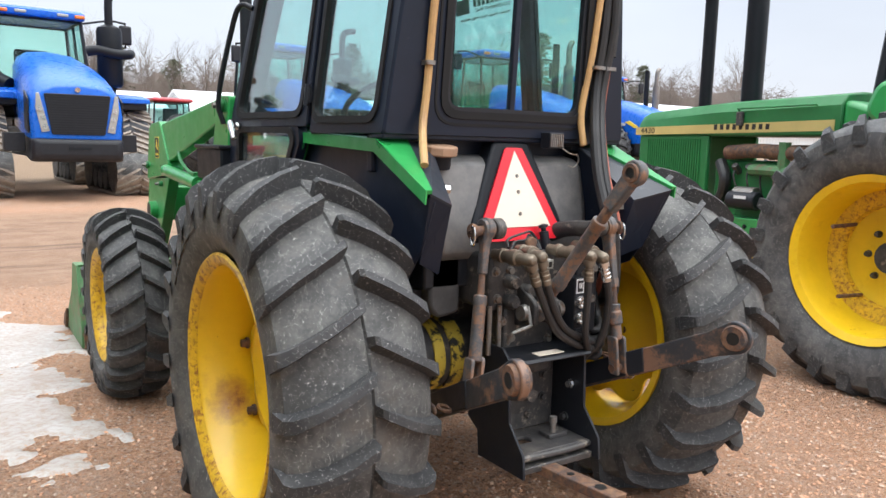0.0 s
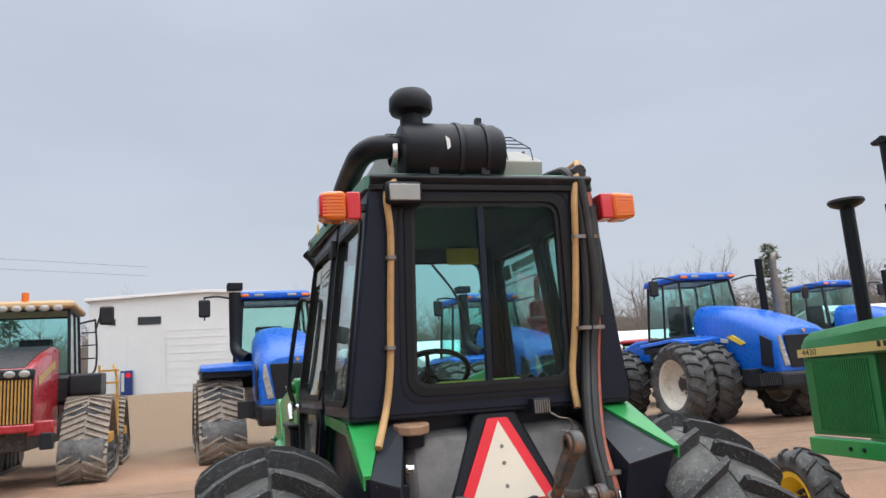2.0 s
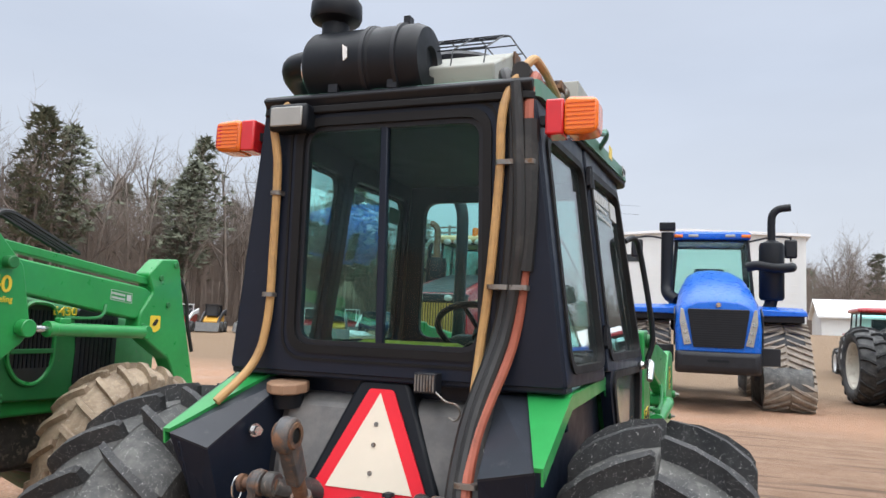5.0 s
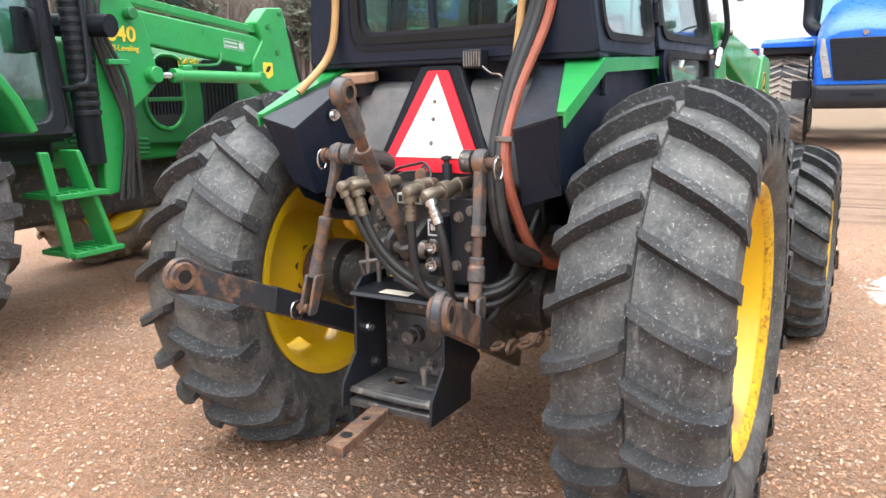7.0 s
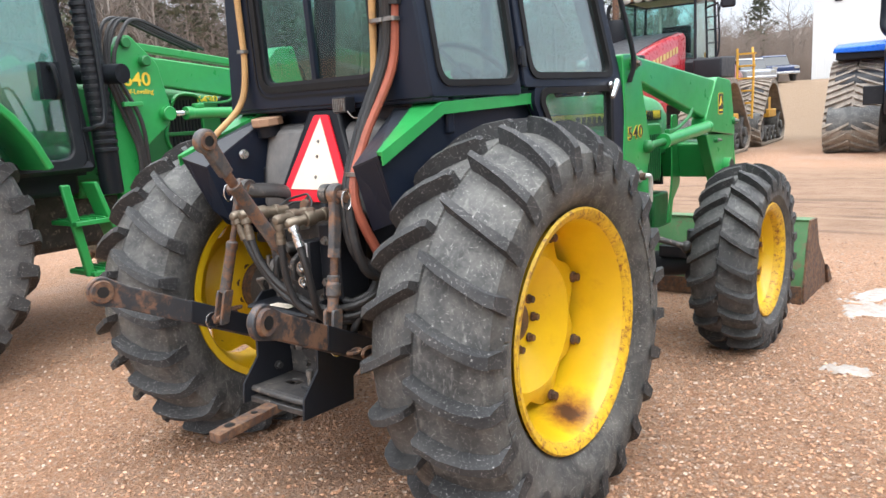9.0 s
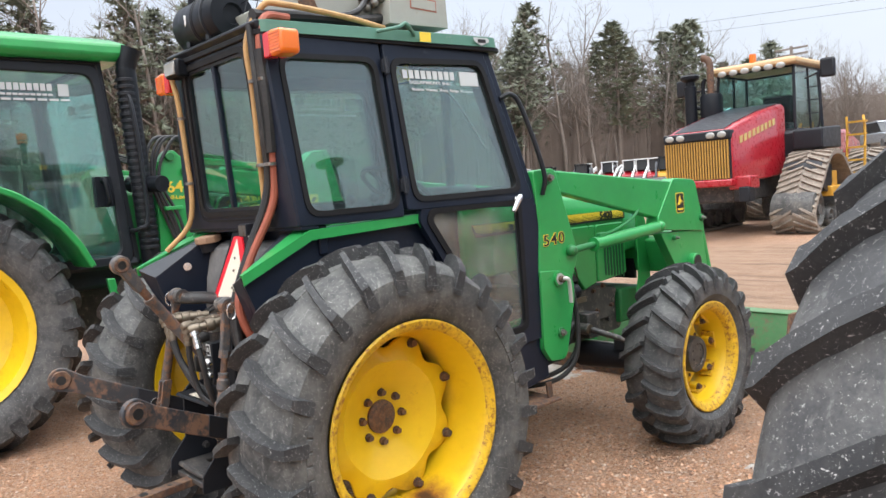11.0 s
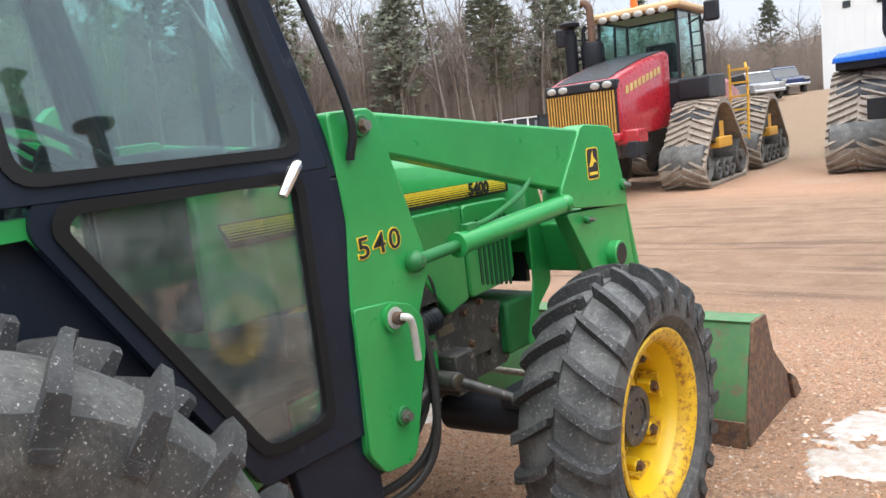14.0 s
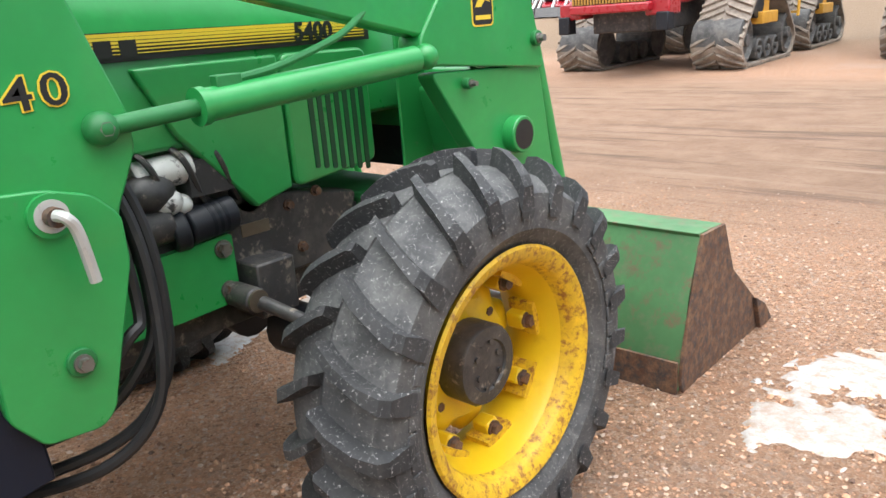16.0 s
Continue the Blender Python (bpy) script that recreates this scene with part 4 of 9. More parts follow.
# fenders: sloped top plate, green outer flange, dark inner skirt
for s in (-1, 1):
    edge = [(-0.46, 1.245), (-0.15, 1.385), (0.42, 1.405), (0.655, 1.085), (0.835, 0.70)]
    low = [(-0.455, 1.205), (-0.145, 1.345), (0.405, 1.365), (0.628, 1.068), (0.805, 0.69)]
    xo = CX + s * 0.515
    bm = B()
    for p, q, p2, q2 in zip(edge, edge[1:], low, low[1:]):
        n_ = Vector((0, -(q[1] - p[1]), q[0] - p[0])).normalized() * 0.012
        wide = {-0.46: 0.016, -0.15: 0.115}
        a = [(xo, *p), (xo, *q), (xo - s * wide.get(q[0], 0.06), *q), (xo - s * wide.get(p[0], 0.06), *p)]
        top, bot = [bm.verts.new(v) for v in a], [bm.verts.new((v[0], v[1] - n_.y, v[2] - n_.z)) for v in a]
        bm.faces.new(top), bm.faces.new(bot[::-1])
        for i in range(4):
            bm.faces.new((top[i], top[(i + 1) % 4], bot[(i + 1) % 4], bot[i]))
    for i in range(len(edge) - 1):
        v = [bm.verts.new((xo + s * o, *p)) for o in (0.0, 0.006) for p in (edge[i], edge[i + 1], low[i + 1], low[i])]
        for f in ((0, 1, 2, 3), (4, 7, 6, 5), (0, 4, 5, 1), (1, 5, 6, 2), (2, 6, 7, 3), (3, 7, 4, 0)):
            bm.faces.new([v[k] for k in f])
    bmesh.ops.remove_doubles(bm, verts=bm.verts, dist=0.001)
    f_ob = part("fender", bm, GREEN, tractor, "green flange of the rear fender")
    # sloped rear plate, its inner fold and the rear wedge below it
    P = lambda x, y, z: (CX + s * x, y, z)
    tip, foot = (0.405, 0.395) if s < 0 else (0.356, 0.350)
    quad = [P(0.402, -0.15, 1.374), P(0.500, -0.458, 1.234), P(tip, -0.420, 1.198), P(0.325, -0.165, 1.374)]
    part("fender_plate", loft(B(), [quad, [(x, y + 0.004, z - 0.007) for x, y, z in quad]]), CABPLATE, f_ob, "dark sloping fender plate")
    fold = [P(tip, -0.418, 1.197), P(0.325, -0.163, 1.373), P(0.335, -0.12, 1.02), P(foot, -0.34, 0.98)]
    part("fender_fold", loft(B(), [fold, [(x + s * 0.006, y + 0.004, z) for x, y, z in fold]]), CABGREY, f_ob)
    wedge = [P(0.502, -0.455, 1.228), P(tip, -0.418, 1.196), P(foot, -0.34, 0.98), P(0.475, -0.36, 1.02)]
    part("fender_wedge", loft(B(), [wedge, [(x, y + 0.007, z) for x, y, z in wedge]]), CABGREY, f_ob)
    part("fender_top", box(B(), *sorted((CX + s * 0.30, CX + s * 0.50)), -0.15, 0.42, 1.362, 1.372), CABGREY, f_ob)
    # inner skirt beside the tyre
    bm = prism(B(), [(-0.445, 1.21), (-0.15, 1.362), (0.42, 1.385), (0.64, 1.06), (0.81, 0.68), (0.55, 0.68), (-0.05, 0.86), (-0.30, 0.96), (-0.38, 1.06)], "x", CX + s * 0.476, CX + s * 0.486)
    part("fender_skirt", bm, CABGREY, f_ob, "dark painted inner fender", bevel=0.004)
    bm = B()
    bolt(bm, (CX + s * 0.352, -0.285, 1.235), (-s, -0.4, 0), 0.014, 0.024)
    part("fender_bolt", bm, CHROME, f_ob)

BOX_GREY = painted("dark_grey_plastic", (0.055, 0.056, 0.058), 0.5, spread=0.25, dust=(0.10, 0.10, 0.10), dusty=(0.45, 0.85))
# fuel tank between the fenders
bm = B()
prof = [(0.04, 1.342), (-0.145, 1.340), (-0.185, 1.305), (-0.215, 1.18), (-0.235, 1.04), (-0.215, 0.99), (0.04, 0.98)]
prism(bm, prof, "x", CX - 0.335, CX + 0.335)
tank = part("fuel_tank", bm, TANK, tractor, "grey plastic fuel tank, dusty", bevel=0.035)
bm = B()
prism(bm, rounded([(-0.305, 1.15), (-0.185, 1.15), (-0.185, 0.815), (-0.27, 0.80), (-0.305, 0.84)], 0.02), "y", -0.20, -0.06)
part("tank_side", bm, BOX_GREY, tractor, "grey moulded side cover", bevel=0.012)
bm = B()
cyl(bm, (-0.279, -0.18, 1.30), (-0.279, -0.19, 1.345), 0.045, n=20)
part("filler_neck", bm, PLASTIC, tank)
bm = B()
prism(bm, [(0.062 * math.cos(i * math.pi / 5), 0.062 * math.sin(i * math.pi / 5)) for i in range(10)], "z", -0.016, 0.016)
bm.transform(Matrix.Translation((-0.279, -0.19, 1.354)) @ Matrix.Rotation(0.12, 4, "X"))
part("fuel_cap", bm, CAP, tank, "tan ten-sided fuel cap", bevel=0.005)

# slow-moving-vehicle sign on its moulded mount
SB, ST = Vector((0.025, -0.262, 1.057)), Vector((0.025, -0.192, 1.39))
s_up = (ST - SB).normalized()
s_out = Vector((1, 0, 0)).cross(s_up).normalized()
sign_at = lambda u, v, d: tuple(SB + Vector((1, 0, 0)) * u + s_up * v + s_out * d)
bm = B()
prism(bm, rounded([(-0.19, 0.0), (0.19, 0.0), (0.20, 0.05), (0.075, 0.345), (-0.075, 0.345), (-0.20, 0.05)], 0.02), sign_at, -0.09, -0.012)
part("sign_mount", bm, PLASTIC, tank, "black moulded sign mount", bevel=0.012)
bm = B()
prism(bm, rounded([(-0.152, 0.0), (0.152, 0.0), (0.172, 0.039), (0.036, 0.317), (-0.036, 0.317), (-0.172, 0.039)], 0.008), sign_at, -0.010, -0.003)
sign = part("warning_sign", bm, SIGN_RED, tractor, "triangular slow-vehicle sign with red border and faded centre")
bm = B()
prism(bm, [(-0.129, 0.045), (0.129, 0.045), (0.0, 0.306)], sign_at, -0.002, 0.0)
part("sign_centre", bm, SIGN_WHITE, sign, "faded cream triangle")
for v_ in (0.09, 0.165, 0.22):
    bm = B()
    bolt(bm, sign_at(0.0, v_, 0.0), s_out, 0.005, 0.004)
    part("sign_bolt", bm, STEEL, sign)

# ---- cab ----
cab_x = lambda y, z: 0.517 + 0.032 * (y + 0.1) - 0.128 * max(0.0, z - 1.45)
side_at = lambda s: (lambda y, z, d: (CX + s * (cab_x(y, z) - d), y, z))
back_at = lambda x, z, d: (CX + x, -0.198 - 0.055 * (z - 1.42) + d, z)
front_at = lambda x, z, d: (CX + x, 1.145 - 0.29 * (z - 1.42) - d, z)


def pane(f, outline, d, parent, mat=None, name="pane"):
    bm = prism(B(), outline, f, d, d + 0.004)
    return part(name, bm, mat or GLASS, parent)


bm = B()
out_, in_ = rounded([(-0.512, 1.40), (0.512, 1.40), (0.415, 2.19), (-0.415, 2.19)], 0.012), rounded([(-0.305, 1.468), (0.298, 1.468), (0.290, 2.130), (-0.288, 2.130)], 0.060)
ring(bm, out_, in_, back_at, 0.0, 0.035)
cab = part("cab", bm, CABGREY, tractor, "dark blue-grey cab frame", bevel=0.006)
w_in = [(-0.290, 1.482), (0.284, 1.482), (0.277, 2.116), (-0.274, 2.116)]
grown = lambda pts, g: [(x + g * (1 if x > 0 else -1), z + g * (1 if z > 1.79 else -1)) for x, z in pts]
part("window_seal", ring(B(), rounded(grown(w_in, 0.026), 0.070), rounded(grown(w_in, 0.002), 0.055), back_at, -0.007, 0.02), SEAL, cab)
part("window_trim", ring(B(), rounded(grown(w_in, 0.048), 0.080), rounded(grown(w_in, 0.040), 0.074), back_at, -0.003, 0.004), SEAL, cab)
part("window_frame", ring(B(), rounded(grown(w_in, 0.003), 0.055), rounded(grown(w_in, -0.012), 0.045), back_at, 0.004, 0.026), BLACK, cab)
bm = prism(B(), [(-0.032, 1.49), (-0.008, 1.49), (-0.008, 2.11), (-0.032, 2.11)], back_at, 0.004, 0.026)
part("sash_bar", bm, CABGREY, cab, "dark centre bar of the sliding rear window", bevel=0.004)
pane(back_at, rounded([(-0.285, 1.487), (-0.015, 1.487), (-0.015, 2.112), (-0.270, 2.112)], 0.03), 0.012, cab)
pane(back_at, rounded([(-0.022, 1.487), (0.280, 1.487), (0.273, 2.112), (-0.022, 2.112)], 0.03), 0.018, cab)
# sill below the rear window
bm = B()
prism(bm, [(CX - 0.512, 1.385), (CX + 0.512, 1.385), (CX + 0.51, 1.412), (CX - 0.51, 1.412)], "y", -0.188, -0.10)
box(bm, CX - 0.50, CX + 0.50, -0.10, -0.06, 1.28, 1.40)
part("rear_sill", bm, CABGREY, cab, bevel=0.006)

for s in (-1, 1):
    f = side_at(s)
    bm = ring(B(), rounded([(-0.192, 1.40), (0.325, 1.40), (0.325, 2.16), (-0.232, 2.16)], 0.012), rounded([(-0.146, 1.446), (0.296, 1.450), (0.284, 2.082), (-0.168, 2.075)], 0.06), f, 0.0, 0.035)
    q = part("side_frame", bm, CABGREY, cab, "dark cab side frame", bevel=0.005)
    part("window_seal", ring(B(), rounded([(-0.158, 1.434), (0.308, 1.438), (0.296, 2.094), (-0.18, 2.087)], 0.066), rounded([(-0.136, 1.456), (0.286, 1.460), (0.274, 2.072), (-0.158, 2.066)], 0.052), f, -0.006, 0.012), SEAL, q)
    pane(f, rounded([(-0.146, 1.446), (0.296, 1.450), (0.284, 2.082), (-0.168, 2.075)], 0.06), 0.010, q, GLASS_SIDE)
    # door: upper glass, lower glass, handle
    bm = ring(B(), rounded([(0.338, 1.425), (1.135, 1.425), (0.945, 2.16), (0.338, 2.16)], 0.02), rounded([(0.388, 1.468), (1.053, 1.474), (0.916, 2.100), (0.372, 2.084)], 0.06), f, -0.006, 0.03)
    d = part("door", bm, CABGREY, cab, "dark cab door with upper and lower glass", bevel=0.005)
    part("window_seal", ring(B(), rounded([(0.376, 1.457), (1.066, 1.463), (0.926, 2.112), (0.36, 2.096)], 0.066), rounded([(0.401, 1.482), (1.035, 1.487), (0.905, 2.088), (0.386, 2.071)], 0.052), f, -0.013, 0.008), SEAL, d)
    pane(f, rounded([(0.388, 1.468), (1.053, 1.474), (0.916, 2.100), (0.372, 2.084)], 0.06), 0.006, d, GLASS_SIDE)
    ol = rounded([(0.415, 1.430), (1.135, 1.428), (1.15, 0.715), (0.815, 0.705), (0.405, 1.37)], 0.02)
    il = rounded([(0.478, 1.412), (1.030, 1.416), (1.033, 0.792), (0.836, 0.780), (0.452, 1.372)], 0.04)
    part("lower_door", ring(B(), ol, il, f, -0.004, 0.03), CABGREY, d, "dark lower door frame")
    part("lower_seal", ring(B(), rounded([(0.462, 1.424), (1.044, 1.428), (1.047, 0.778), (0.826, 0.766), (0.436, 1.372)], 0.05), rounded([(0.492, 1.400), (1.018, 1.404), (1.021, 0.804), (0.844, 0.794), (0.470, 1.372)], 0.036), f, -0.012, 0.006), SEAL, d)
    pane(f, il, 0.008, d, GLASS_DARK, "lower_pane")
    bm = tube(B(), [f(1.005, 1.425, -0.03), f(0.99, 1.44, -0.055), f(0.935, 1.375, -0.06)], lambda t: 0.011 + 0.004 * math.sin(t * 3), 10)
    ball(bm, f(1.005, 1.428, -0.018), 0.018)
    part("door_handle", bm, CHROME, d, "chrome door handle")
    for z in (1.50, 2.02):
        bm = cyl(B(), f(0.334, z, -0.016), f(0.334, z + 0.075, -0.016), 0.011, n=10)
        box(bm, *sorted((f(0.32, z, -0.002)[0], f(0.32, z, -0.014)[0])), 0.312, 0.356, z + 0.01, z + 0.065)
        part("hinge", bm, BLACK, d)
    # cab pillar down to the step and the strap beneath
    bm = prism(B(), [(1.135, 1.40), (1.18, 1.40), (1.188, 0.66), (1.15, 0.66)], f, 0.0, 0.05)
    prism(bm, [(1.135, 1.40), (1.182, 1.40), (0.99, 2.16), (0.945, 2.16)], f, 0.0, 0.05)
    prism(bm, [(0.91, 0.70), (1.185, 0.72), (1.195, 0.50), (0.95, 0.46)], f, 0.01, 0.05)
    part("pillar", bm, CABGREY, cab, "dark front pillar", bevel=0.006)
    bm = B()
    box(bm, *sorted((CX + s * 0.34, CX + s * 0.62)), 0.98, 1.20, 0.385, 0.40)
    prism(bm, [(1.14, 0.48), (1.18, 0.48), (1.19, 0.39), (1.15, 0.39)], "x", CX + s * 0.56, CX + s * 0.572)
    prism(bm, [(0.99, 0.55), (1.03, 0.55), (1.0, 0.39), (0.97, 0.39)], "x", CX + s * 0.45, CX + s * 0.465)
    part("step", bm, RUST, tractor, "rusty cab step on a steel strap", bevel=0.003)
    bm = tube(B(), [f(1.015, 1.93, -0.005), f(1.06, 1.945, -0.04), f(1.11, 1.87, -0.05), f(1.195, 1.56, -0.05), f(1.20, 1.44, -0.015)], 0.012, 10)
    part("grab_rail", bm, BLACK, cab, "black tubular grab rail")
# front glass and firewall
bm = ring(B(), rounded([(-0.53, 1.42), (0.53, 1.42), (0.42, 2.17), (-0.42, 2.17)], 0.02), rounded([(-0.44, 1.50), (0.44, 1.50), (0.36, 2.09), (-0.36, 2.09)], 0.06), front_at, 0.0, 0.035)
fr = part("windscreen_frame", bm, CABGREY, cab, bevel=0.005)
pane(front_at, rounded([(-0.44, 1.50), (0.44, 1.50), (0.36, 2.09), (-0.36, 2.09)], 0.06), 0.012, fr)
bm = tube(B(), [front_at(0.10, 2.10, 0.02), front_at(0.24, 1.93, 0.02), front_at(0.345, 1.70, 0.02)], 0.006, 6)
box(bm, CX + 0.05, CX + 0.15, 0.93, 0.97, 2.10, 2.15)
part("wiper", bm, STEEL, cab, "windscreen wiper arm")
bm = B()
box(bm, CX - 0.52, CX + 0.52, 1.11, 1.14, 1.39, 1.44)
box(bm, CX - 0.50, CX + 0.50, -0.15, 1.12, 0.86, 0.90)
box(bm, CX - 0.36, CX + 0.36, -0.20, 0.14, 0.90, 1.18)
part("cab_floor", bm, BLACK, cab, "dark cab floor and firewall", bevel=0.01)

for s in (-1, 1):
    pane("y", rounded([(CX + s * 0.275, 0.92), (CX + s * 0.52, 0.80), (CX + s * 0.53, 1.39), (CX + s * 0.275, 1.39)], 0.03), 1.125, fr)

# roof
bm = prism(B(), rounded([(CX - 0.42, -0.252), (CX + 0.42, -0.252), (CX + 0.495, 1.02), (CX + 0.47, 1.06), (CX - 0.47, 1.06), (CX - 0.495, 1.02)], 0.03), "z", 2.155, 2.178)
part("roof_underside", bm, SEAL, cab, "black roof pan", bevel=0.004)
bm = B()
rows = []
for z, g_ in ((2.165, 0.012), (2.212, 0.008), (2.220, -0.02), (2.224, -0.12)):
    rows.append([bm.verts.new((x, y, z + 0.012 * (y + 0.3) / 1.5)) for x, y in rounded([(CX - 0.42 - g_, -0.235 - g_ * 0.2), (CX + 0.42 + g_, -0.235 - g_ * 0.2), (CX + 0.488 + g_, 1.01 + g_), (CX - 0.488 - g_, 1.01 + g_)], 0.03)])
for a, b in zip(rows, rows[1:]):
    for i in range(len(a)):
        bm.faces.new((a[i], a[(i + 1) % len(a)], b[(i + 1) % len(a)], b[i]))
bm.faces.new(rows[-1]), bm.faces.new(rows[0][::-1])
roof = part("roof", bm, GREEN_TEAL, cab, "faded teal-green cab roof")
bm = B()
prism(bm, [(-0.262, 2.200), (-0.250, 2.214), (-0.195, 2.216), (-0.195, 2.17), (-0.235, 2.17)], "x", CX - 0.415, CX + 0.415)
part("roof_visor", bm, BLACK, cab, "black rear edge of the roof", bevel=0.006)
for s in (-1, 1):
    xe = CX + s * 0.4985
    bm = tube(B(), [(xe - s * 0.03, 0.30, 2.20), (xe - s * 0.003, 0.33, 2.205), (xe - s * 0.0, 0.40, 2.222), (xe, 0.435, 2.24), (xe, 0.46, 2.225), (xe - s * 0.03, 0.51, 2.20)], 0.009, 8)
    part("roof_handle", bm, GREEN_TEAL, roof)
    bm = prism(B(), [(0.515, 2.210), (0.58, 2.211), (0.58, 2.168), (0.515, 2.167)], "x", xe + s * 0.002, xe + s * 0.004)
    part("caution_label", bm, DECAL_YELLOW, roof, "small yellow caution label")
    bm = prism(B(), rounded([(0.85, 2.213), (0.955, 2.214), (0.96, 2.198), (0.905, 2.176), (0.86, 2.195)], 0.008), "x", xe + s * 0.002, xe + s * 0.004)
    part("maker_plate", bm, WHITE_DECAL, roof, "white maker's plate with dark lettering bars")
    bm = prism(B(), [(0.88, 2.206), (0.935, 2.207), (0.935, 2.190), (0.88, 2.189)], "x", xe + s * 0.004, xe + s * 0.005)
    part("lettering_bar", bm, INK, roof)

# ---- lamps and gear on the roof ----
for s in (-1, 1):
    xc, yc, zc = CX + s * 0.50, -0.205, 2.103
    bm = prism(B(), rounded([(s * 0.0, -0.052), (s * 0.088, -0.046), (s * 0.088, 0.046), (s * 0.0, 0.052)], 0.02), lambda a, b, d: (xc + a, yc + d, zc + b), -0.045, 0.04)
    lamp = part("turn_lamp", bm, AMBER, tractor, "orange ribbed turn-signal lamp", bevel=0.01)
    for k in range(7):
        bm = B()
        box(bm, *sorted((xc + s * 0.006, xc + s * 0.08)), yc - 0.048, yc - 0.044, zc - 0.038 + k * 0.0115, zc - 0.032 + k * 0.0115)
        part("lens_rib", bm, AMBER, lamp)
    bm = B()
    box(bm, *sorted((xc - s * 0.05, xc - s * 0.001)), yc - 0.042, yc + 0.035, zc - 0.048, zc + 0.048)
    part("red_lens", bm, RED_LENS, lamp, "red tail lens", bevel=0.006)
    if s < 0:
        bm = B()
        box(bm, xc - 0.090, xc - 0.058, yc - 0.047, yc + 0.03, zc - 0.042, zc + 0.042)
        part("outer_lens", bm, RED_LENS, lamp, "dark red outer lens", bevel=0.012)
    bm = B()
    box(bm, *sorted((xc - s * 0.085, xc - s * 0.045)), yc - 0.01, yc + 0.02, zc - 0.012, zc + 0.012)
    part("lamp_bracket", bm, BLACK, lamp)
bm = B()
box(bm, CX - 0.372, CX - 0.242, -0.292, -0.222, 2.098, 2.178)
wl_ = part("work_lamp", bm, PLASTIC, tractor, "square work lamp under the roof edge", bevel=0.012)
bm = B()
box(bm, CX - 0.360, CX - 0.254, -0.299, -0.291, 2.108, 2.166)
part("lamp_lens", bm, LAMP, wl_, "ribbed lamp glass", bevel=0.004)

ac = Vector((0, -0.165, 2.312))
bm = B()
lathe(bm, [(0.0, -0.262), (0.06, -0.262), (0.102, -0.255), (0.112, -0.24), (0.112, -0.06), (0.116, -0.055), (0.116, -0.04), (0.112, -0.035), (0.112, 0.090), (0.100, 0.115), (0.046, 0.12), (0.040, 0.106), (0.0, 0.104)], 36, ac)
cleaner = part("air_cleaner", bm, PLASTIC, tractor, "black cylindrical air cleaner on the roof")
bm = B()
for x in (-0.055, 0.045):
    lathe(bm, [(0.1125, x - 0.008), (0.1185, x - 0.006), (0.1185, x + 0.006), (0.1125, x + 0.008)], 36, ac)
box(bm, 0.035, 0.055, -0.19, -0.16, 2.42, 2.45)
part("clamp_band", bm, BLACK, cleaner)
bm = prism(B(), [(-0.115, 2.345), (-0.10, 2.335), (-0.098, 2.305), (-0.11, 2.295)], "y", -0.279, -0.274)
part("torn_label", bm, WHITE, cleaner, "torn white label")
bm = B()
for x in (-0.17, 0.02):
    box(bm, x, x + 0.03, -0.25, -0.08, 2.215, 2.25)
part("cleaner_foot", bm, BLACK, cleaner)
bm = tube(B(), [(-0.25, -0.165, 2.335), (-0.31, -0.163, 2.337), (-0.355, -0.14, 2.335), (-0.385, -0.07, 2.325), (-0.395, 0.06, 2.305), (-0.400, 0.24, 2.275), (-0.402, 0.36, 2.245)], 0.043, 16)
part("intake_elbow", bm, PLASTIC, cleaner, "black rubber intake elbow")
bm = B()
lathe(bm, [(0.044, -0.292), (0.049, -0.290), (0.049, -0.274), (0.044, -0.272)], 30, ac)
part("hose_clamp", bm, CHROME, cleaner)
bm = B()
lathe(bm, [(0.042, 2.38), (0.042, 2.455), (0.074, 2.467), (0.080, 2.480), (0.078, 2.520), (0.060, 2.545), (0.03, 2.552), (0.0, 2.553)], 32, (-0.205, -0.165, 0), "z")
bm2 = lathe(B(), [(0.0, 2.225), (0.045, 2.225), (0.03, 2.25), (0.03, 2.50), (0.055, 2.505), (0.055, 2.515), (0.0, 2.515)], 20, (-0.14, 0.50, 0), "z")
beacon_ = part("beacon", bm2, BLACK, tractor, "orange warning beacon on a black stem")
part("beacon_lens", lathe(B(), [(0.05, 2.48), (0.052, 2.56), (0.042, 2.585), (0.0, 2.592)], 22, (-0.14, 0.50, 0), "z"), AMBER, beacon_, "orange beacon lens")
part("pre_cleaner", bm, PLASTIC, cleaner, "black mushroom-shaped intake cap")

bm = prism(B(), rounded([(-0.13, 2.225), (0.43, 2.225), (0.43, 2.405), (0.06, 2.405), (-0.15, 2.30)], 0.008), "x", CX - 0.30, CX + 0.275)
cond = part("air_conditioner", bm, CREAM, tractor, "cream roof air-conditioning housing", bevel=0.008)
bm = B()
for k in range(6):
    x = CX - 0.27 + k * 0.102
    tube(bm, [(x, -0.14, 2.30), (x, -0.12, 2.36), (x, 0.06, 2.465), (x, 0.12, 2.485), (x, 0.36, 2.485), (x, 0.40, 2.405)], 0.0024, 5, smooth=False)
for y, z in ((-0.12, 2.36), (-0.06, 2.395), (0.0, 2.43), (0.06, 2.465), (0.12, 2.485), (0.20, 2.485), (0.28, 2.485), (0.36, 2.485)):
    cyl(bm, (CX - 0.27, y, z), (CX + 0.24, y, z), 0.0024, n=5)
part("wire_guard", bm, BLACK, cond, "thin wire guard")
bm = B()
lathe(bm, [(0.0, 2.40), (0.15, 2.40), (0.155, 2.42), (0.14, 2.435), (0.0, 2.435)], 28, (CX + 0.05, 0.21, 0), "z")
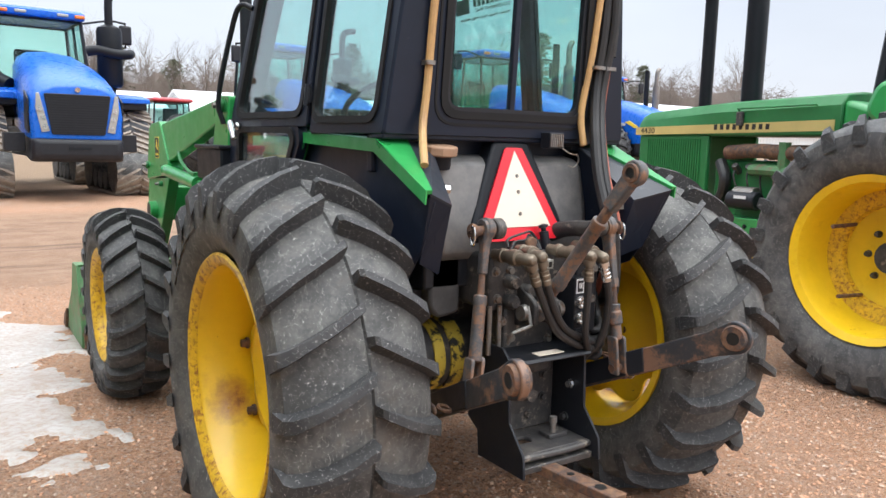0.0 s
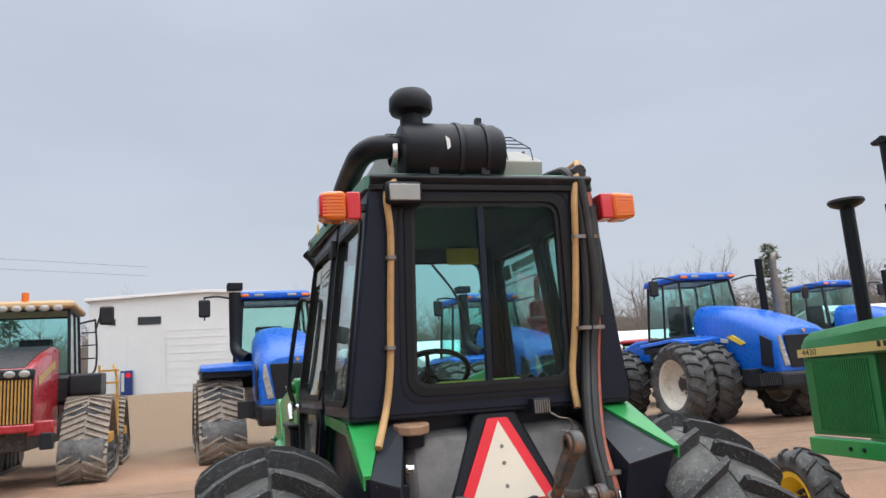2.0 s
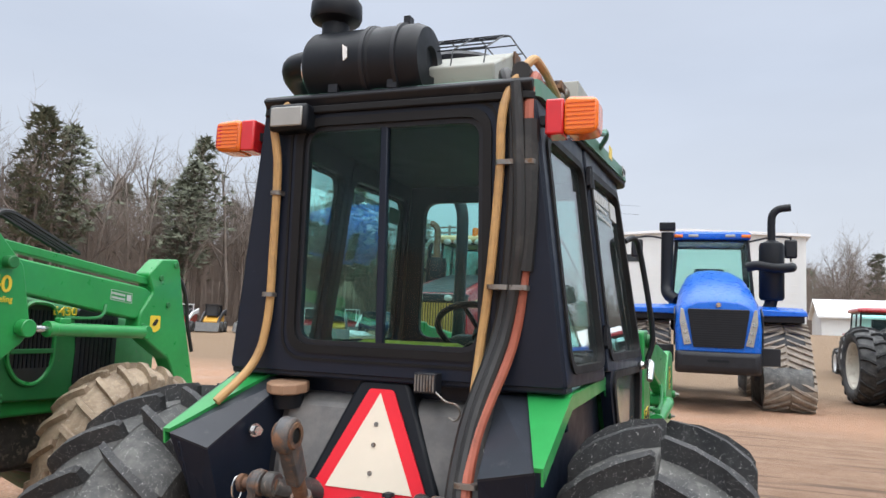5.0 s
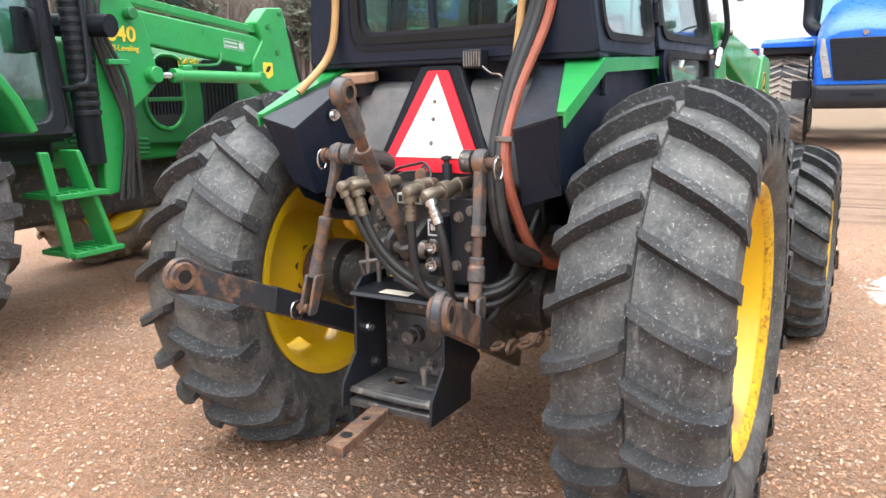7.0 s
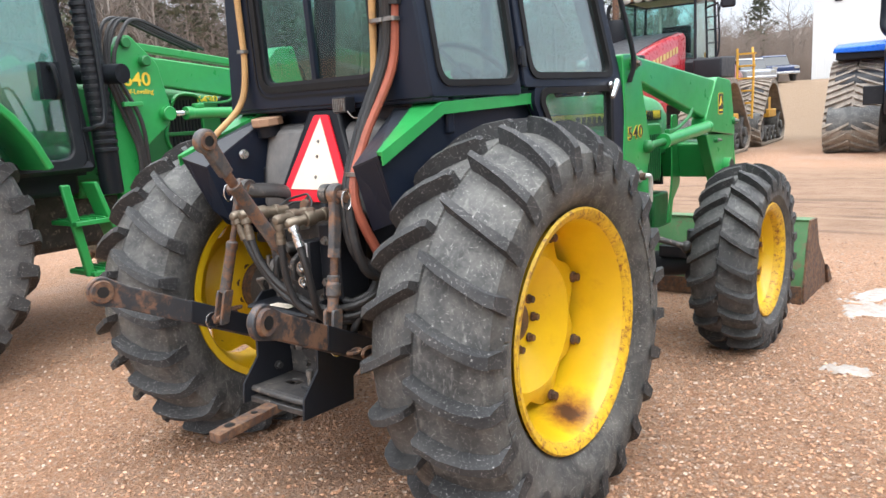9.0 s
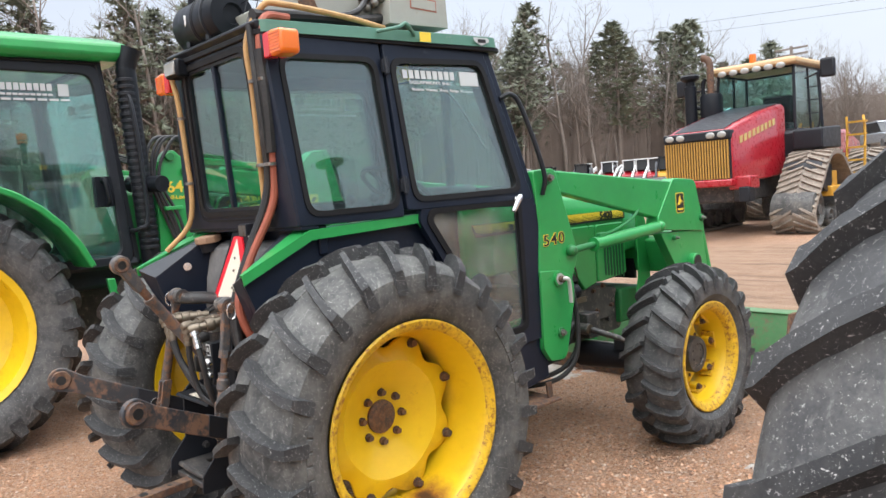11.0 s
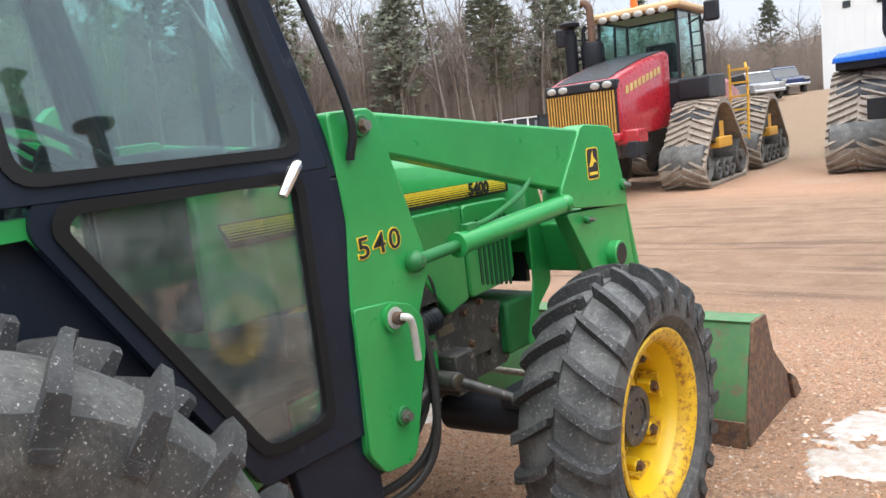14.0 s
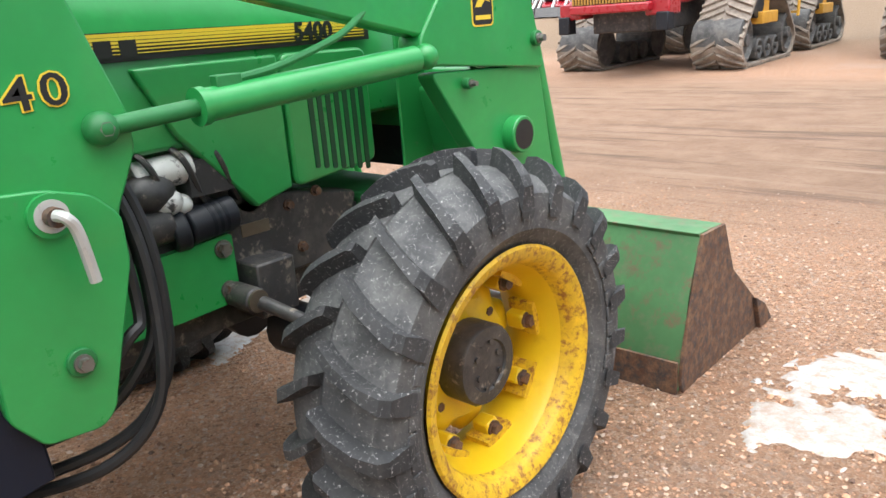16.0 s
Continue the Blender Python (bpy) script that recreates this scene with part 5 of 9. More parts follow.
part("fan_housing", bm, BLACK, cond)
bm = prism(B(), [(0.05, 2.27), (0.16, 2.27), (0.10, 2.40), (0.035, 2.40)], "x", CX + 0.276, CX + 0.284)
part("bracket", bm, RUST, cond, "rusty side bracket", bevel=0.002)
bm = prism(B(), rounded([(0.435, 2.262), (0.79, 2.268), (0.785, 2.44), (0.445, 2.432)], 0.004), "x", CX + 0.10, CX + 0.40)
box_ = part("evaporator_box", bm, CREAM, tractor, "cream metal box on the cab roof", bevel=0.003)
bm = prism(B(), [(0.56, 2.395), (0.72, 2.39), (0.72, 2.335), (0.56, 2.34)], "x", CX + 0.40, CX + 0.4015)
part("red_frame", bm, HOSE_RED, box_, "faded red label outline")
bm = prism(B(), [(0.566, 2.389), (0.714, 2.384), (0.714, 2.341), (0.566, 2.346)], "x", CX + 0.4015, CX + 0.403)
part("label_face", bm, CREAM, box_)
bm = tube(B(), [(CX + 0.38, -0.24, 2.235), (CX + 0.36, 0.0, 2.255), (CX + 0.35, 0.25, 2.265), (CX + 0.32, 0.47, 2.30)], 0.026, 10)
tube(bm, [(CX + 0.34, 0.10, 2.27), (CX + 0.35, 0.24, 2.29), (CX + 0.345, 0.31, 2.32), (CX + 0.33, 0.36, 2.37)], 0.014, 8)
part("coolant_hose", bm, HOSE_BLACK, tractor, "black hoses over the roof")
bm = B()
for p in ((0.34, 0.40, 2.36), (0.35, 0.44, 2.385), (0.32, 0.37, 2.34)):
    ball(bm, (CX + p[0], p[1], p[2]), 0.022)
part("foil_fitting", bm, STEEL, tractor)
bm = B()
box(bm, CX + 0.18, CX + 0.36, 0.36, 0.46, 2.38, 2.41)
part("fitting_plate", bm, RUST, tractor, bevel=0.003)

# ---- hoses down the back of the cab ----
def hose(name, pts, r, mat, label, n=10):
    """A hose; above the tank it lies against the rear wall of the cab."""
    pts = [(x, y + 0.080 * min(1.0, max(0.0, (z - 1.28) / 0.16)) * (1.0 if y < -0.15 else 0.0), z) for x, y, z in pts]
    return part(name, tube(B(), pts, r, n), mat, tractor, label)


hose("tan_hose", [(0.400, 0.420, 2.245), (0.425, 0.180, 2.268), (0.435, -0.120, 2.285), (0.420, -0.280, 2.270), (0.370, -0.333, 2.140), (0.360, -0.320, 1.950), (0.340, -0.305, 1.700), (0.315, -0.290, 1.500), (0.310, -0.285, 1.380)], 0.0125, HOSE_TAN, "tan rubber hose")
hose("red_hose", [(0.425, -0.170, 2.235), (0.435, -0.280, 2.225), (0.432, -0.310, 2.120), (0.435, -0.300, 1.900), (0.425, -0.295, 1.680), (0.400, -0.300, 1.500), (0.345, -0.315, 1.280), (0.345, -0.380, 1.100), (0.362, -0.320, 0.930), (0.385, -0.245, 0.820), (0.40, -0.12, 0.77), (0.38, 0.05, 0.80)], 0.0175, HOSE_RED, "weathered red coolant hose")
hose("black_hose", [(0.280, 0.100, 2.240), (0.340, -0.150, 2.245), (0.365, -0.300, 2.225), (0.395, -0.315, 2.100), (0.395, -0.305, 1.800), (0.370, -0.300, 1.550), (0.315, -0.315, 1.300), (0.310, -0.385, 1.080), (0.330, -0.370, 0.900), (0.400, -0.280, 0.820)], 0.019, HOSE_BLACK, "black rubber hose")
hose("black_hose", [(0.400, -0.330, 2.200), (0.415, -0.330, 2.000), (0.420, -0.325, 1.780), (0.390, -0.310, 1.550), (0.335, -0.325, 1.300), (0.330, -0.390, 1.080), (0.360, -0.370, 0.860), (0.390, -0.250, 0.800)], 0.017, HOSE_BLACK, "black rubber hose")
hose("foam_sleeve", [(0.434, -0.311, 2.100), (0.438, -0.304, 1.900), (0.427, -0.299, 1.700)], 0.0275, HOSE_BLACK, "black foam sleeve with taped ends")
hose("tan_hose", [(-0.30, -0.325, 2.19), (-0.335, -0.345, 2.13), (-0.325, -0.330, 2.0), (-0.335, -0.310, 1.75), (-0.345, -0.300, 1.55), (-0.37, -0.310, 1.42), (-0.42, -0.350, 1.31)], 0.0125, HOSE_TAN, "tan rubber hose")
for x, y, z, w in ((0.378, -0.318, 1.985, 0.028), (0.432, -0.315, 1.985, 0.026), (0.365, -0.308, 1.655, 0.030), (0.420, -0.308, 1.655, 0.026), (-0.327, -0.318, 1.92, 0.018), (-0.343, -0.303, 1.62, 0.018), (0.345, -0.37, 1.17, 0.030)):
    y += 0.080 if z > 1.4 else 0.0
    bm = prism(B(), rounded([(x - w, y - 0.020), (x + w, y - 0.020), (x + w, y + 0.022), (x - w, y + 0.022)], 0.014), "z", z - 0.006, z + 0.007)
    part("hose_clip", bm, STEEL, tractor, "metal hose clip")
bm = B()
box(bm, 0.142, 0.204, -0.245, -0.195, 1.368, 1.422)
rc = part("relay_box", bm, BLACK, tractor, "small finned box below the window", bevel=0.003)
for k in range(7):
    bm = B()
    box(bm, 0.146 + k * 0.0085, 0.150 + k * 0.0085, -0.249, -0.245, 1.373, 1.417)
    part("fin", bm, STEEL, rc)
bm = tube(B(), [(0.20, -0.235, 1.375), (0.235, -0.245, 1.352), (0.268, -0.25, 1.345), (0.278, -0.245, 1.322), (0.262, -0.24, 1.303), (0.242, -0.235, 1.31)], 0.0028, 6)
part("loose_wire", bm, STEEL, tractor, "loose pale wire")

# ---- three-point hitch and hydraulics ----
def eye_bar(p0, p1, w0, w1, t, mat, label, name, hole=0.028, bulge=0.052):
    """A flat bar on edge with a ball eye at its near end."""
    p0, p1 = Vector(p0), Vector(p1)
    d = (p1 - p0).normalized()
    side = d.cross(Vector((0, 0, 1))).normalized()
    up = side.cross(d)
    at = lambda a, b, c: tuple(p0 + d * a + up * b + side * c)
    L = (p1 - p0).length
    out = []
    for i in range(13):
        a = math.pi / 2 + math.pi * i / 12
        out.append((bulge * math.cos(a), bulge * math.sin(a)))
    out += [(bulge * 1.5, -w0), (L, -w1), (L, w1), (bulge * 1.5, w0)]
    bar = part(name, prism(B(), out, at, -t, t), mat, tractor, label, bevel=0.004)
    bm = B()
    for sgn in (-1, 1):
        c = p0 + side * (t * sgn)
        cyl(bm, c, c + side * (0.012 * sgn), bulge * 0.80, bulge * 0.72, 18)
    part("ball_ring", bm, RUST, bar, "rusty ball eye")
    bm = cyl(B(), p0 - side * (t + 0.0135), p0 + side * (t + 0.0135), hole * 0.72, n=16)
    part("ball_bore", bm, INK, bar)
    return bar


for s, x0, x1, x2 in ((-1, -0.455, -0.335, -0.27), (1, 0.407, 0.285, 0.22)):
    eye_bar((x0, -0.845, 0.804), (x2, -0.03, 0.42), 0.040, 0.042, 0.012, LINK, "black lower lift link, rusting near its ball", "lower_link")
    bm = prism(B(), [(-0.55, 0.712), (-0.10, 0.498), (-0.05, 0.395), (-0.42, 0.565), (-0.56, 0.63)], lambda a, b, d: (x0 + (x2 - x0) * (a + 0.845) / 0.815 + d, a, b), -0.016, 0.016)
    part("link_plate", bm, BLACK, tractor, "black painted link plate", bevel=0.003)
    part("link_edge", cyl(B(), (x1 - s * 0.02, -0.47, 0.627), (x1 + s * 0.035, -0.47, 0.627), 0.014, n=12), RUST, tractor, "rusty link pin")
    bm = B()
    for k in range(6):
        q = Vector((x1 + s * 0.03, -0.47, 0.605)) + Vector((s * 0.026 * k, 0.04 * k, -0.03 * math.sin(k * 0.6)))
        pts = [q + Vector((0.016 * math.cos(a), 0.030 * math.sin(a), 0.0) if k % 2 else (0.0, 0.030 * math.sin(a), 0.018 * math.cos(a))) for a in [i * math.pi / 4 for i in range(9)]]
        tube(bm, pts, 0.0065, 6, smooth=False)
    part("check_chain", bm, RUST, tractor, "rusty check chain")


def turned(p0, p1, profile, n=16):
    """A turned piece between two points; profile: (share of the length, radius)."""
    p0, p1 = Vector(p0), Vector(p1)
    L = (p1 - p0).length
    bm = lathe(B(), [(max(r, 0.0004), f * L) for f, r in profile], n)
    bm.transform(Matrix.Translation(p0) @ (p1 - p0).to_track_quat("X", "Z").to_matrix().to_4x4())
    return bm


def forged_eye(p0, p1, r, w, length, t):
    """A drop-forged eye round p0 whose shank points towards p1; the pin runs along x."""
    p0, p1 = Vector(p0), Vector(p1)
    d = (p1 - p0).normalized()
    side = d.cross(Vector((1, 0, 0))).normalized()
    face = side.cross(d)
    at = lambda a, b, c: tuple(p0 + d * a + side * b + face * c)
    out = [(r * math.cos(a), r * math.sin(a)) for a in [math.radians(40 + 280 * i / 20) for i in range(21)]]
    out += [(r * 1.6, -w), (length, -w * 0.9), (length, w * 0.9), (r * 1.6, w)]
    return prism(B(), out, at, -t, t)


ROD = painted("greyed_link_paint", (0.075, 0.077, 0.082), 0.5, worn=(0.20, 0.105, 0.062), wear=(0.48, 0.60), dust=(0.15, 0.115, 0.09), dusty=(0.46, 0.75), bump=0.4, grain=48, stain=16, spread=0.4)
RODS = ((-1, (-0.226, -0.389, 1.118), (-0.318, -0.468, 0.632), [(0.27, 0.010), (0.41, 0.012)], [(0.40, 0.012), (0.41, 0.022), (0.46, 0.022), (0.47, 0.020), (0.80, 0.021), (0.81, 0.012)]),
        (1, (0.283, -0.400, 1.108), (0.292, -0.480, 0.632), [(0.40, 0.0135), (0.58, 0.0135)], [(0.55, 0.014), (0.555, 0.022), (0.60, 0.020), (0.61, 0.025), (0.69, 0.025), (0.70, 0.019), (0.80, 0.019), (0.81, 0.012)]))
for s, top, bot, thread, body in RODS:
    top, bot = Vector(top), Vector(bot)
    L = (bot - top).length
    rod = part("lift_rod", forged_eye(top, bot, 0.036, 0.020 if s > 0 else 0.015, (0.40 if s > 0 else 0.28) * L, 0.014 if s > 0 else 0.012), ROD, tractor, "lift rod with forged eye, grey paint over rust", bevel=0.005)
    part("rod_eye", turned(top - Vector((0.018, 0, 0)), top + Vector((0.018, 0, 0)), [(0, 0.018), (0, 0.030), (0.1, 0.032), (0.9, 0.032), (1, 0.030), (1, 0.018)], 20), ROD, rod)
    part("rod_thread", turned(top, bot, thread, 12), RUST, rod, "rusty thread")
    part("rod_body", turned(top, bot, body, 14), ROD, rod, "chipped grey rod body", bevel=0.002)
    if s > 0:
        part("lock_nut", turned(top, bot, [(0.37, 0.012), (0.37, 0.023), (0.43, 0.023), (0.43, 0.012)], 6), ROD, rod)
    d = (bot - top).normalized()
    for o in (-0.019, 0.019):
        q = bot - d * (0.22 * L)
        bm = prism(B(), rounded([(bot.y - 0.020, bot.z - 0.026), (bot.y + 0.020, bot.z - 0.026), (q.y + 0.022, q.z), (q.y - 0.022, q.z)], 0.012, 4), lambda a, b, c: (bot.x + o + d.x / d.z * (b - bot.z) + c, a, b), -0.006, 0.006)
        part("fork", bm, ROD, rod, bevel=0.003)
    bm = tube(B(), [bot + Vector((s * 0.036, -0.012 + 0.030 * math.cos(a), -0.012 + 0.030 * math.sin(a))) for a in [i * math.pi / 5 for i in range(11)]], 0.0032, 6)
    part("linch_ring", bm, CHROME, rod, "bright linch pin ring")
    end = top + Vector((s * 0.062, 0, -0.006))
    part("rod_pin", turned(top - Vector((s * 0.06, 0, 0)), end, [(0, 0.003), (0, 0.016), (0.84, 0.016), (0.85, 0.024), (0.95, 0.024), (0.96, 0.012), (1, 0.003)], 12), RUST, rod, "rusty pin")
    bm = tube(B(), [end + Vector((-s * 0.004 + 0.004 * math.sin(a), 0.016 * math.sin(a) - 0.012, 0.030 * math.cos(a) - 0.012)) for a in [i * math.pi / 5 for i in range(11)]], 0.003, 6)
    part("clip_ring", bm, CHROME, rod)
    arm0, arm1 = Vector((CX + s * 0.13, -0.16, 1.03)), top + Vector((-s * 0.042, 0.0, 0.0))
    bm = tube(B(), [arm0, arm0.lerp(arm1, 0.45) + Vector((0, 0, 0.022)), arm1.lerp(arm0, 0.12), arm1], 0.024, 12, flat=1.35)
    arm = part("lift_arm", bm, BLACK_DIRTY, tractor, "oily grey lift arm")
    part("arm_eye", turned(arm1 - Vector((0.016, 0, 0)), arm1 + Vector((0.016, 0, 0)), [(0, 0.004), (0, 0.030), (0.12, 0.033), (0.88, 0.033), (1, 0.030), (1, 0.004)], 18), BLACK_DIRTY, arm)

# top link, swung up
tl = [Vector((0.057, -0.718, 1.304)), Vector((0.035, -0.613, 1.157)), Vector((0.023, -0.446, 0.928)), Vector((0.014, -0.385, 0.838))]
link = part("top_link", turned(tl[1], tl[2], [(0, 0.016), (0, 0.025), (0.06, 0.025), (0.08, 0.022), (0.90, 0.023), (0.92, 0.026), (1.0, 0.025), (1.0, 0.015)], 14), ROD, tractor, "raised top link, grey paint worn to rust", bevel=0.002)
part("link_screw", turned(tl[0].lerp(tl[1], 0.6), tl[1].lerp(tl[2], 0.1), [(0, 0.0165), (1, 0.0165)], 12), RUST, link, "rusty screw")
part("link_screw", turned(tl[2].lerp(tl[1], 0.05), tl[3], [(0, 0.016), (0.8, 0.016), (0.85, 0.026), (1.15, 0.028), (1.3, 0.02), (1.35, 0.003)], 14), ROD, link)
eye = part("link_eye", forged_eye(tl[0], tl[1], 0.038, 0.024, 0.135, 0.017), ROD, link, "rusty ball eye of the top link", bevel=0.006)
for sg in (-1, 1):
    q = tl[0] + Vector((sg * 0.0172, 0, 0))
    part("ball_ring", turned(q, q + Vector((sg * 0.006, 0, 0)), [(0, 0.017), (0, 0.030), (1, 0.027), (1, 0.017)], 20), RUST, eye, "brown steel ball")
    part("ball_bore", turned(q, q + Vector((sg * 0.0015, 0, 0)), [(0, 0.001), (0, 0.018), (1, 0.018), (1, 0.001)], 16), INK, eye)
for x in (-0.035, 0.055):
    bm = prism(B(), rounded([(-0.42, 0.80), (-0.26, 0.77), (-0.26, 0.92), (-0.34, 0.92), (-0.42, 0.87)], 0.012, 4), "x", x - 0.010, x + 0.010)
    part("link_bracket", bm, BLACK_DIRTY, tractor, "oily bracket of the top link", bevel=0.004)
part("bracket_pin", turned((-0.075, -0.385, 0.838), (0.095, -0.385, 0.838), [(0, 0.002), (0, 0.026), (0.12, 0.028), (0.13, 0.017), (0.86, 0.017), (0.87, 0.030), (1, 0.028), (1, 0.002)], 14), STEEL, tractor, "greasy bracket pin")

# lift housing and valve stack
bm = B()
box(bm, CX - 0.19, CX + 0.20, -0.33, -0.10, 0.84, 1.025)
housing = part("hitch_housing", bm, BLACK_DIRTY, tractor, "oily black lift housing", bevel=0.014)
part("rock_shaft", turned((CX - 0.24, -0.16, 1.03), (CX + 0.26, -0.16, 1.03), [(0, 0.003), (0, 0.045), (0.08, 0.05), (0.1, 0.042), (0.9, 0.042), (0.92, 0.05), (1, 0.045), (1, 0.003)], 20), BLACK_DIRTY, housing)
bm = B()
box(bm, CX - 0.12, CX + 0.10, -0.32, -0.24, 0.60, 0.845)
part("lower_housing", bm, BLACK_DIRTY, housing, bevel=0.012)
bm = B()
box(bm, 0.166, 0.262, -0.385, -0.25, 0.74, 1.0)
part("side_plate", bm, BLACK, housing, "black remote valve body", bevel=0.006)
for x, y, z in ((0.20, -0.385, 0.945), (0.235, -0.385, 0.86), (0.19, -0.385, 0.80), (0.24, -0.385, 0.965), (-0.13, -0.33, 0.88), (-0.08, -0.33, 0.97), (-0.14, -0.33, 0.97), (-0.06, -0.32, 0.74), (-0.10, -0.32, 0.80), (0.10, -0.32, 0.72)):
    bm = B()
    bolt(bm, (x, y, z), (0, -1, 0), 0.012, 0.014)
    part("housing_bolt", bm, STEEL, housing)
for x, z in ((-0.085, 0.935), (-0.085, 0.87), (-0.02, 0.90)):
    part("spool_cap", turned((x, -0.33, z), (x, -0.375, z), [(0, 0.024), (0.7, 0.024), (1, 0.017), (1, 0.002)], 16), BLACK_DIRTY, housing, "greasy round valve cap")
for x in (-0.165, -0.125):
    part("steel_rod", cyl(B(), (x, -0.34, 0.70), (x, -0.34, 0.86), 0.0085, n=10), STEEL, housing, "thin bright steel rod")
part("bent_lever", tube(B(), [(-0.135, -0.40, 0.745), (-0.135, -0.42, 0.782), (-0.125, -0.425, 0.790), (-0.068, -0.425, 0.802), (-0.060, -0.42, 0.812), (-0.057, -0.40, 0.862)], 0.006, 8, steps=4), STEEL, tractor, "bent steel control lever")
bm = B()
box(bm, 0.117, 0.165, -0.431, -0.28, 0.772, 0.947)
vb = part("valve_block", bm, BLACK, tractor, "black hydraulic valve stack", bevel=0.005)
for z in (0.863, 0.809):
    part("coupler", turned((0.140, -0.431, z), (0.140, -0.452, z), [(0, 0.023), (0.5, 0.023), (0.8, 0.0205), (1, 0.019), (1, 0.0135), (0.4, 0.0135), (0.4, 0.007), (0.9, 0.006), (0.95, 0.001)], 22), CHROME, vb, "bright coupler socket with dark ring")
bm = B()
box(bm, 0.122, 0.156, -0.4325, -0.431, 0.893, 0.942)
lab = part("valve_label", bm, WHITE, vb, "white pictogram label")
bm = B()
box(bm, 0.127, 0.151, -0.4335, -0.4325, 0.898, 0.936)
part("lettering_bar", bm, INK, lab)
for k in range(3):
    bm = B()
    box(bm, 0.133 + 0.005 * k, 0.136 + 0.005 * k, -0.4345, -0.4335, 0.910, 0.928)
    part("lettering_bar", bm, WHITE, lab)
bm = B()
box(bm, -0.022, 0.068, -0.376, -0.33, 0.972, 1.004)
vb2 = part("valve_plate", bm, CREAM, tractor, "pale plate with black pictogram bars", bevel=0.003)
for k in range(4):
    bm = B()
    box(bm, -0.014 + 0.020 * k, -0.001 + 0.020 * k, -0.3775, -0.376, 0.979, 0.997)
    part("lettering_bar", bm, INK, vb2)
part("breather", turned((0.110, -0.290, 1.01), (0.098, -0.277, 1.112), [(0, 0.016), (0.74, 0.016), (0.75, 0.009), (0.86, 0.009), (0.87, 0.017), (0.96, 0.016), (1, 0.002)], 16), BLACK, tractor, "black breather post with a round knob")
for pts in ([(-0.09, -0.33, 1.045), (-0.07, -0.30, 1.068), (0.00, -0.295, 1.085), (0.03, -0.295, 1.088), (0.055, -0.30, 1.06), (0.058, -0.32, 1.03)], [(-0.08, -0.33, 1.035), (-0.04, -0.30, 1.058), (0.01, -0.295, 1.062), (0.028, -0.295, 1.078), (0.05, -0.32, 1.03)]):
    part("thin_cable", tube(B(), pts, 0.0045, 6), HOSE_BLACK, tractor)
bm = prism(B(), rounded([(0.005, 1.02), (0.045, 1.02), (0.045, 1.065), (0.025, 1.075), (0.005, 1.06)], 0.008, 4), "y", -0.315, -0.295)
part("cable_clamp", bm, RUST, tractor, "rusty cable clamp", bevel=0.003)

# quick couplers with elbows and drooping hoses
COUPLED = (((-0.146, -0.330, 1.028), (-0.133, -0.492, 1.030), (-0.097, -0.487, 0.950), [(-0.055, -0.480, 0.875), (0.015, -0.465, 0.785), (0.11, -0.455, 0.728), (0.215, -0.435, 0.698), (0.32, -0.36, 0.70), (0.37, -0.20, 0.78)], BRASS),
           ((-0.048, -0.330, 1.036), (-0.086, -0.488, 1.036), (-0.061, -0.492, 0.949), [(-0.025, -0.487, 0.875), (0.035, -0.470, 0.800), (0.12, -0.455, 0.752), (0.225, -0.435, 0.722), (0.33, -0.36, 0.74), (0.37, -0.20, 0.82)], BRASS),
           ((0.084, -0.330, 1.032), (0.107, -0.501, 1.028), (0.109, -0.500, 0.947), [(0.110, -0.498, 0.87), (0.117, -0.487, 0.785), (0.145, -0.470, 0.725), (0.20, -0.43, 0.690), (0.29, -0.37, 0.675), (0.36, -0.24, 0.72)], BRASS),
           ((0.201, -0.330, 1.040), (0.167, -0.498, 1.020), (0.196, -0.496, 0.942), [(0.212, -0.492, 0.875), (0.217, -0.478, 0.785), (0.210, -0.455, 0.715), (0.205, -0.41, 0.670), (0.24, -0.36, 0.64)], CHROME))
for a, b, c, run, metal in COUPLED:
    b, c = Vector(b), Vector(c)
    part("coupling", turned(a, b, [(0, 0.018), (0.2, 0.018), (0.21, 0.024), (0.30, 0.024), (0.31, 0.020), (0.50, 0.020), (0.51, 0.026), (0.56, 0.027), (0.70, 0.026), (0.71, 0.017), (0.86, 0.016), (0.87, 0.020), (1.05, 0.020), (1.12, 0.013), (1.14, 0.001)], 16), BRASS, tractor, "grimy steel quick coupling", bevel=0.001)
    h_ = hose("hydraulic_hose", [c.lerp(b, 0.1)] + [Vector(q) for q in run], 0.0128, HOSE_BLACK, "black hydraulic hose")
    part("hose_fitting", turned(b, c, [(-0.02, 0.001), (-0.02, 0.016), (0.14, 0.017), (0.15, 0.0195), (0.34, 0.0195), (0.35, 0.013), (0.48, 0.013), (0.49, 0.0165), (0.62, 0.0155), (0.64, 0.017), (0.80, 0.0155), (0.82, 0.017), (1.0, 0.0165), (1.01, 0.011)], 14), metal, h_, "steel elbow fitting")
for k in range(4):
    hose("hydraulic_hose", [(0.20 + 0.015 * k, -0.33 + 0.01 * k, 0.80 - 0.05 * k), (0.25 + 0.012 * k, -0.37, 0.745 - 0.035 * k), (0.31, -0.36, 0.745 - 0.02 * k), (0.36, -0.27, 0.80 + 0.02 * k), (0.37, -0.14, 0.90 + 0.03 * k)], 0.0125, HOSE_BLACK, "black hydraulic hose")

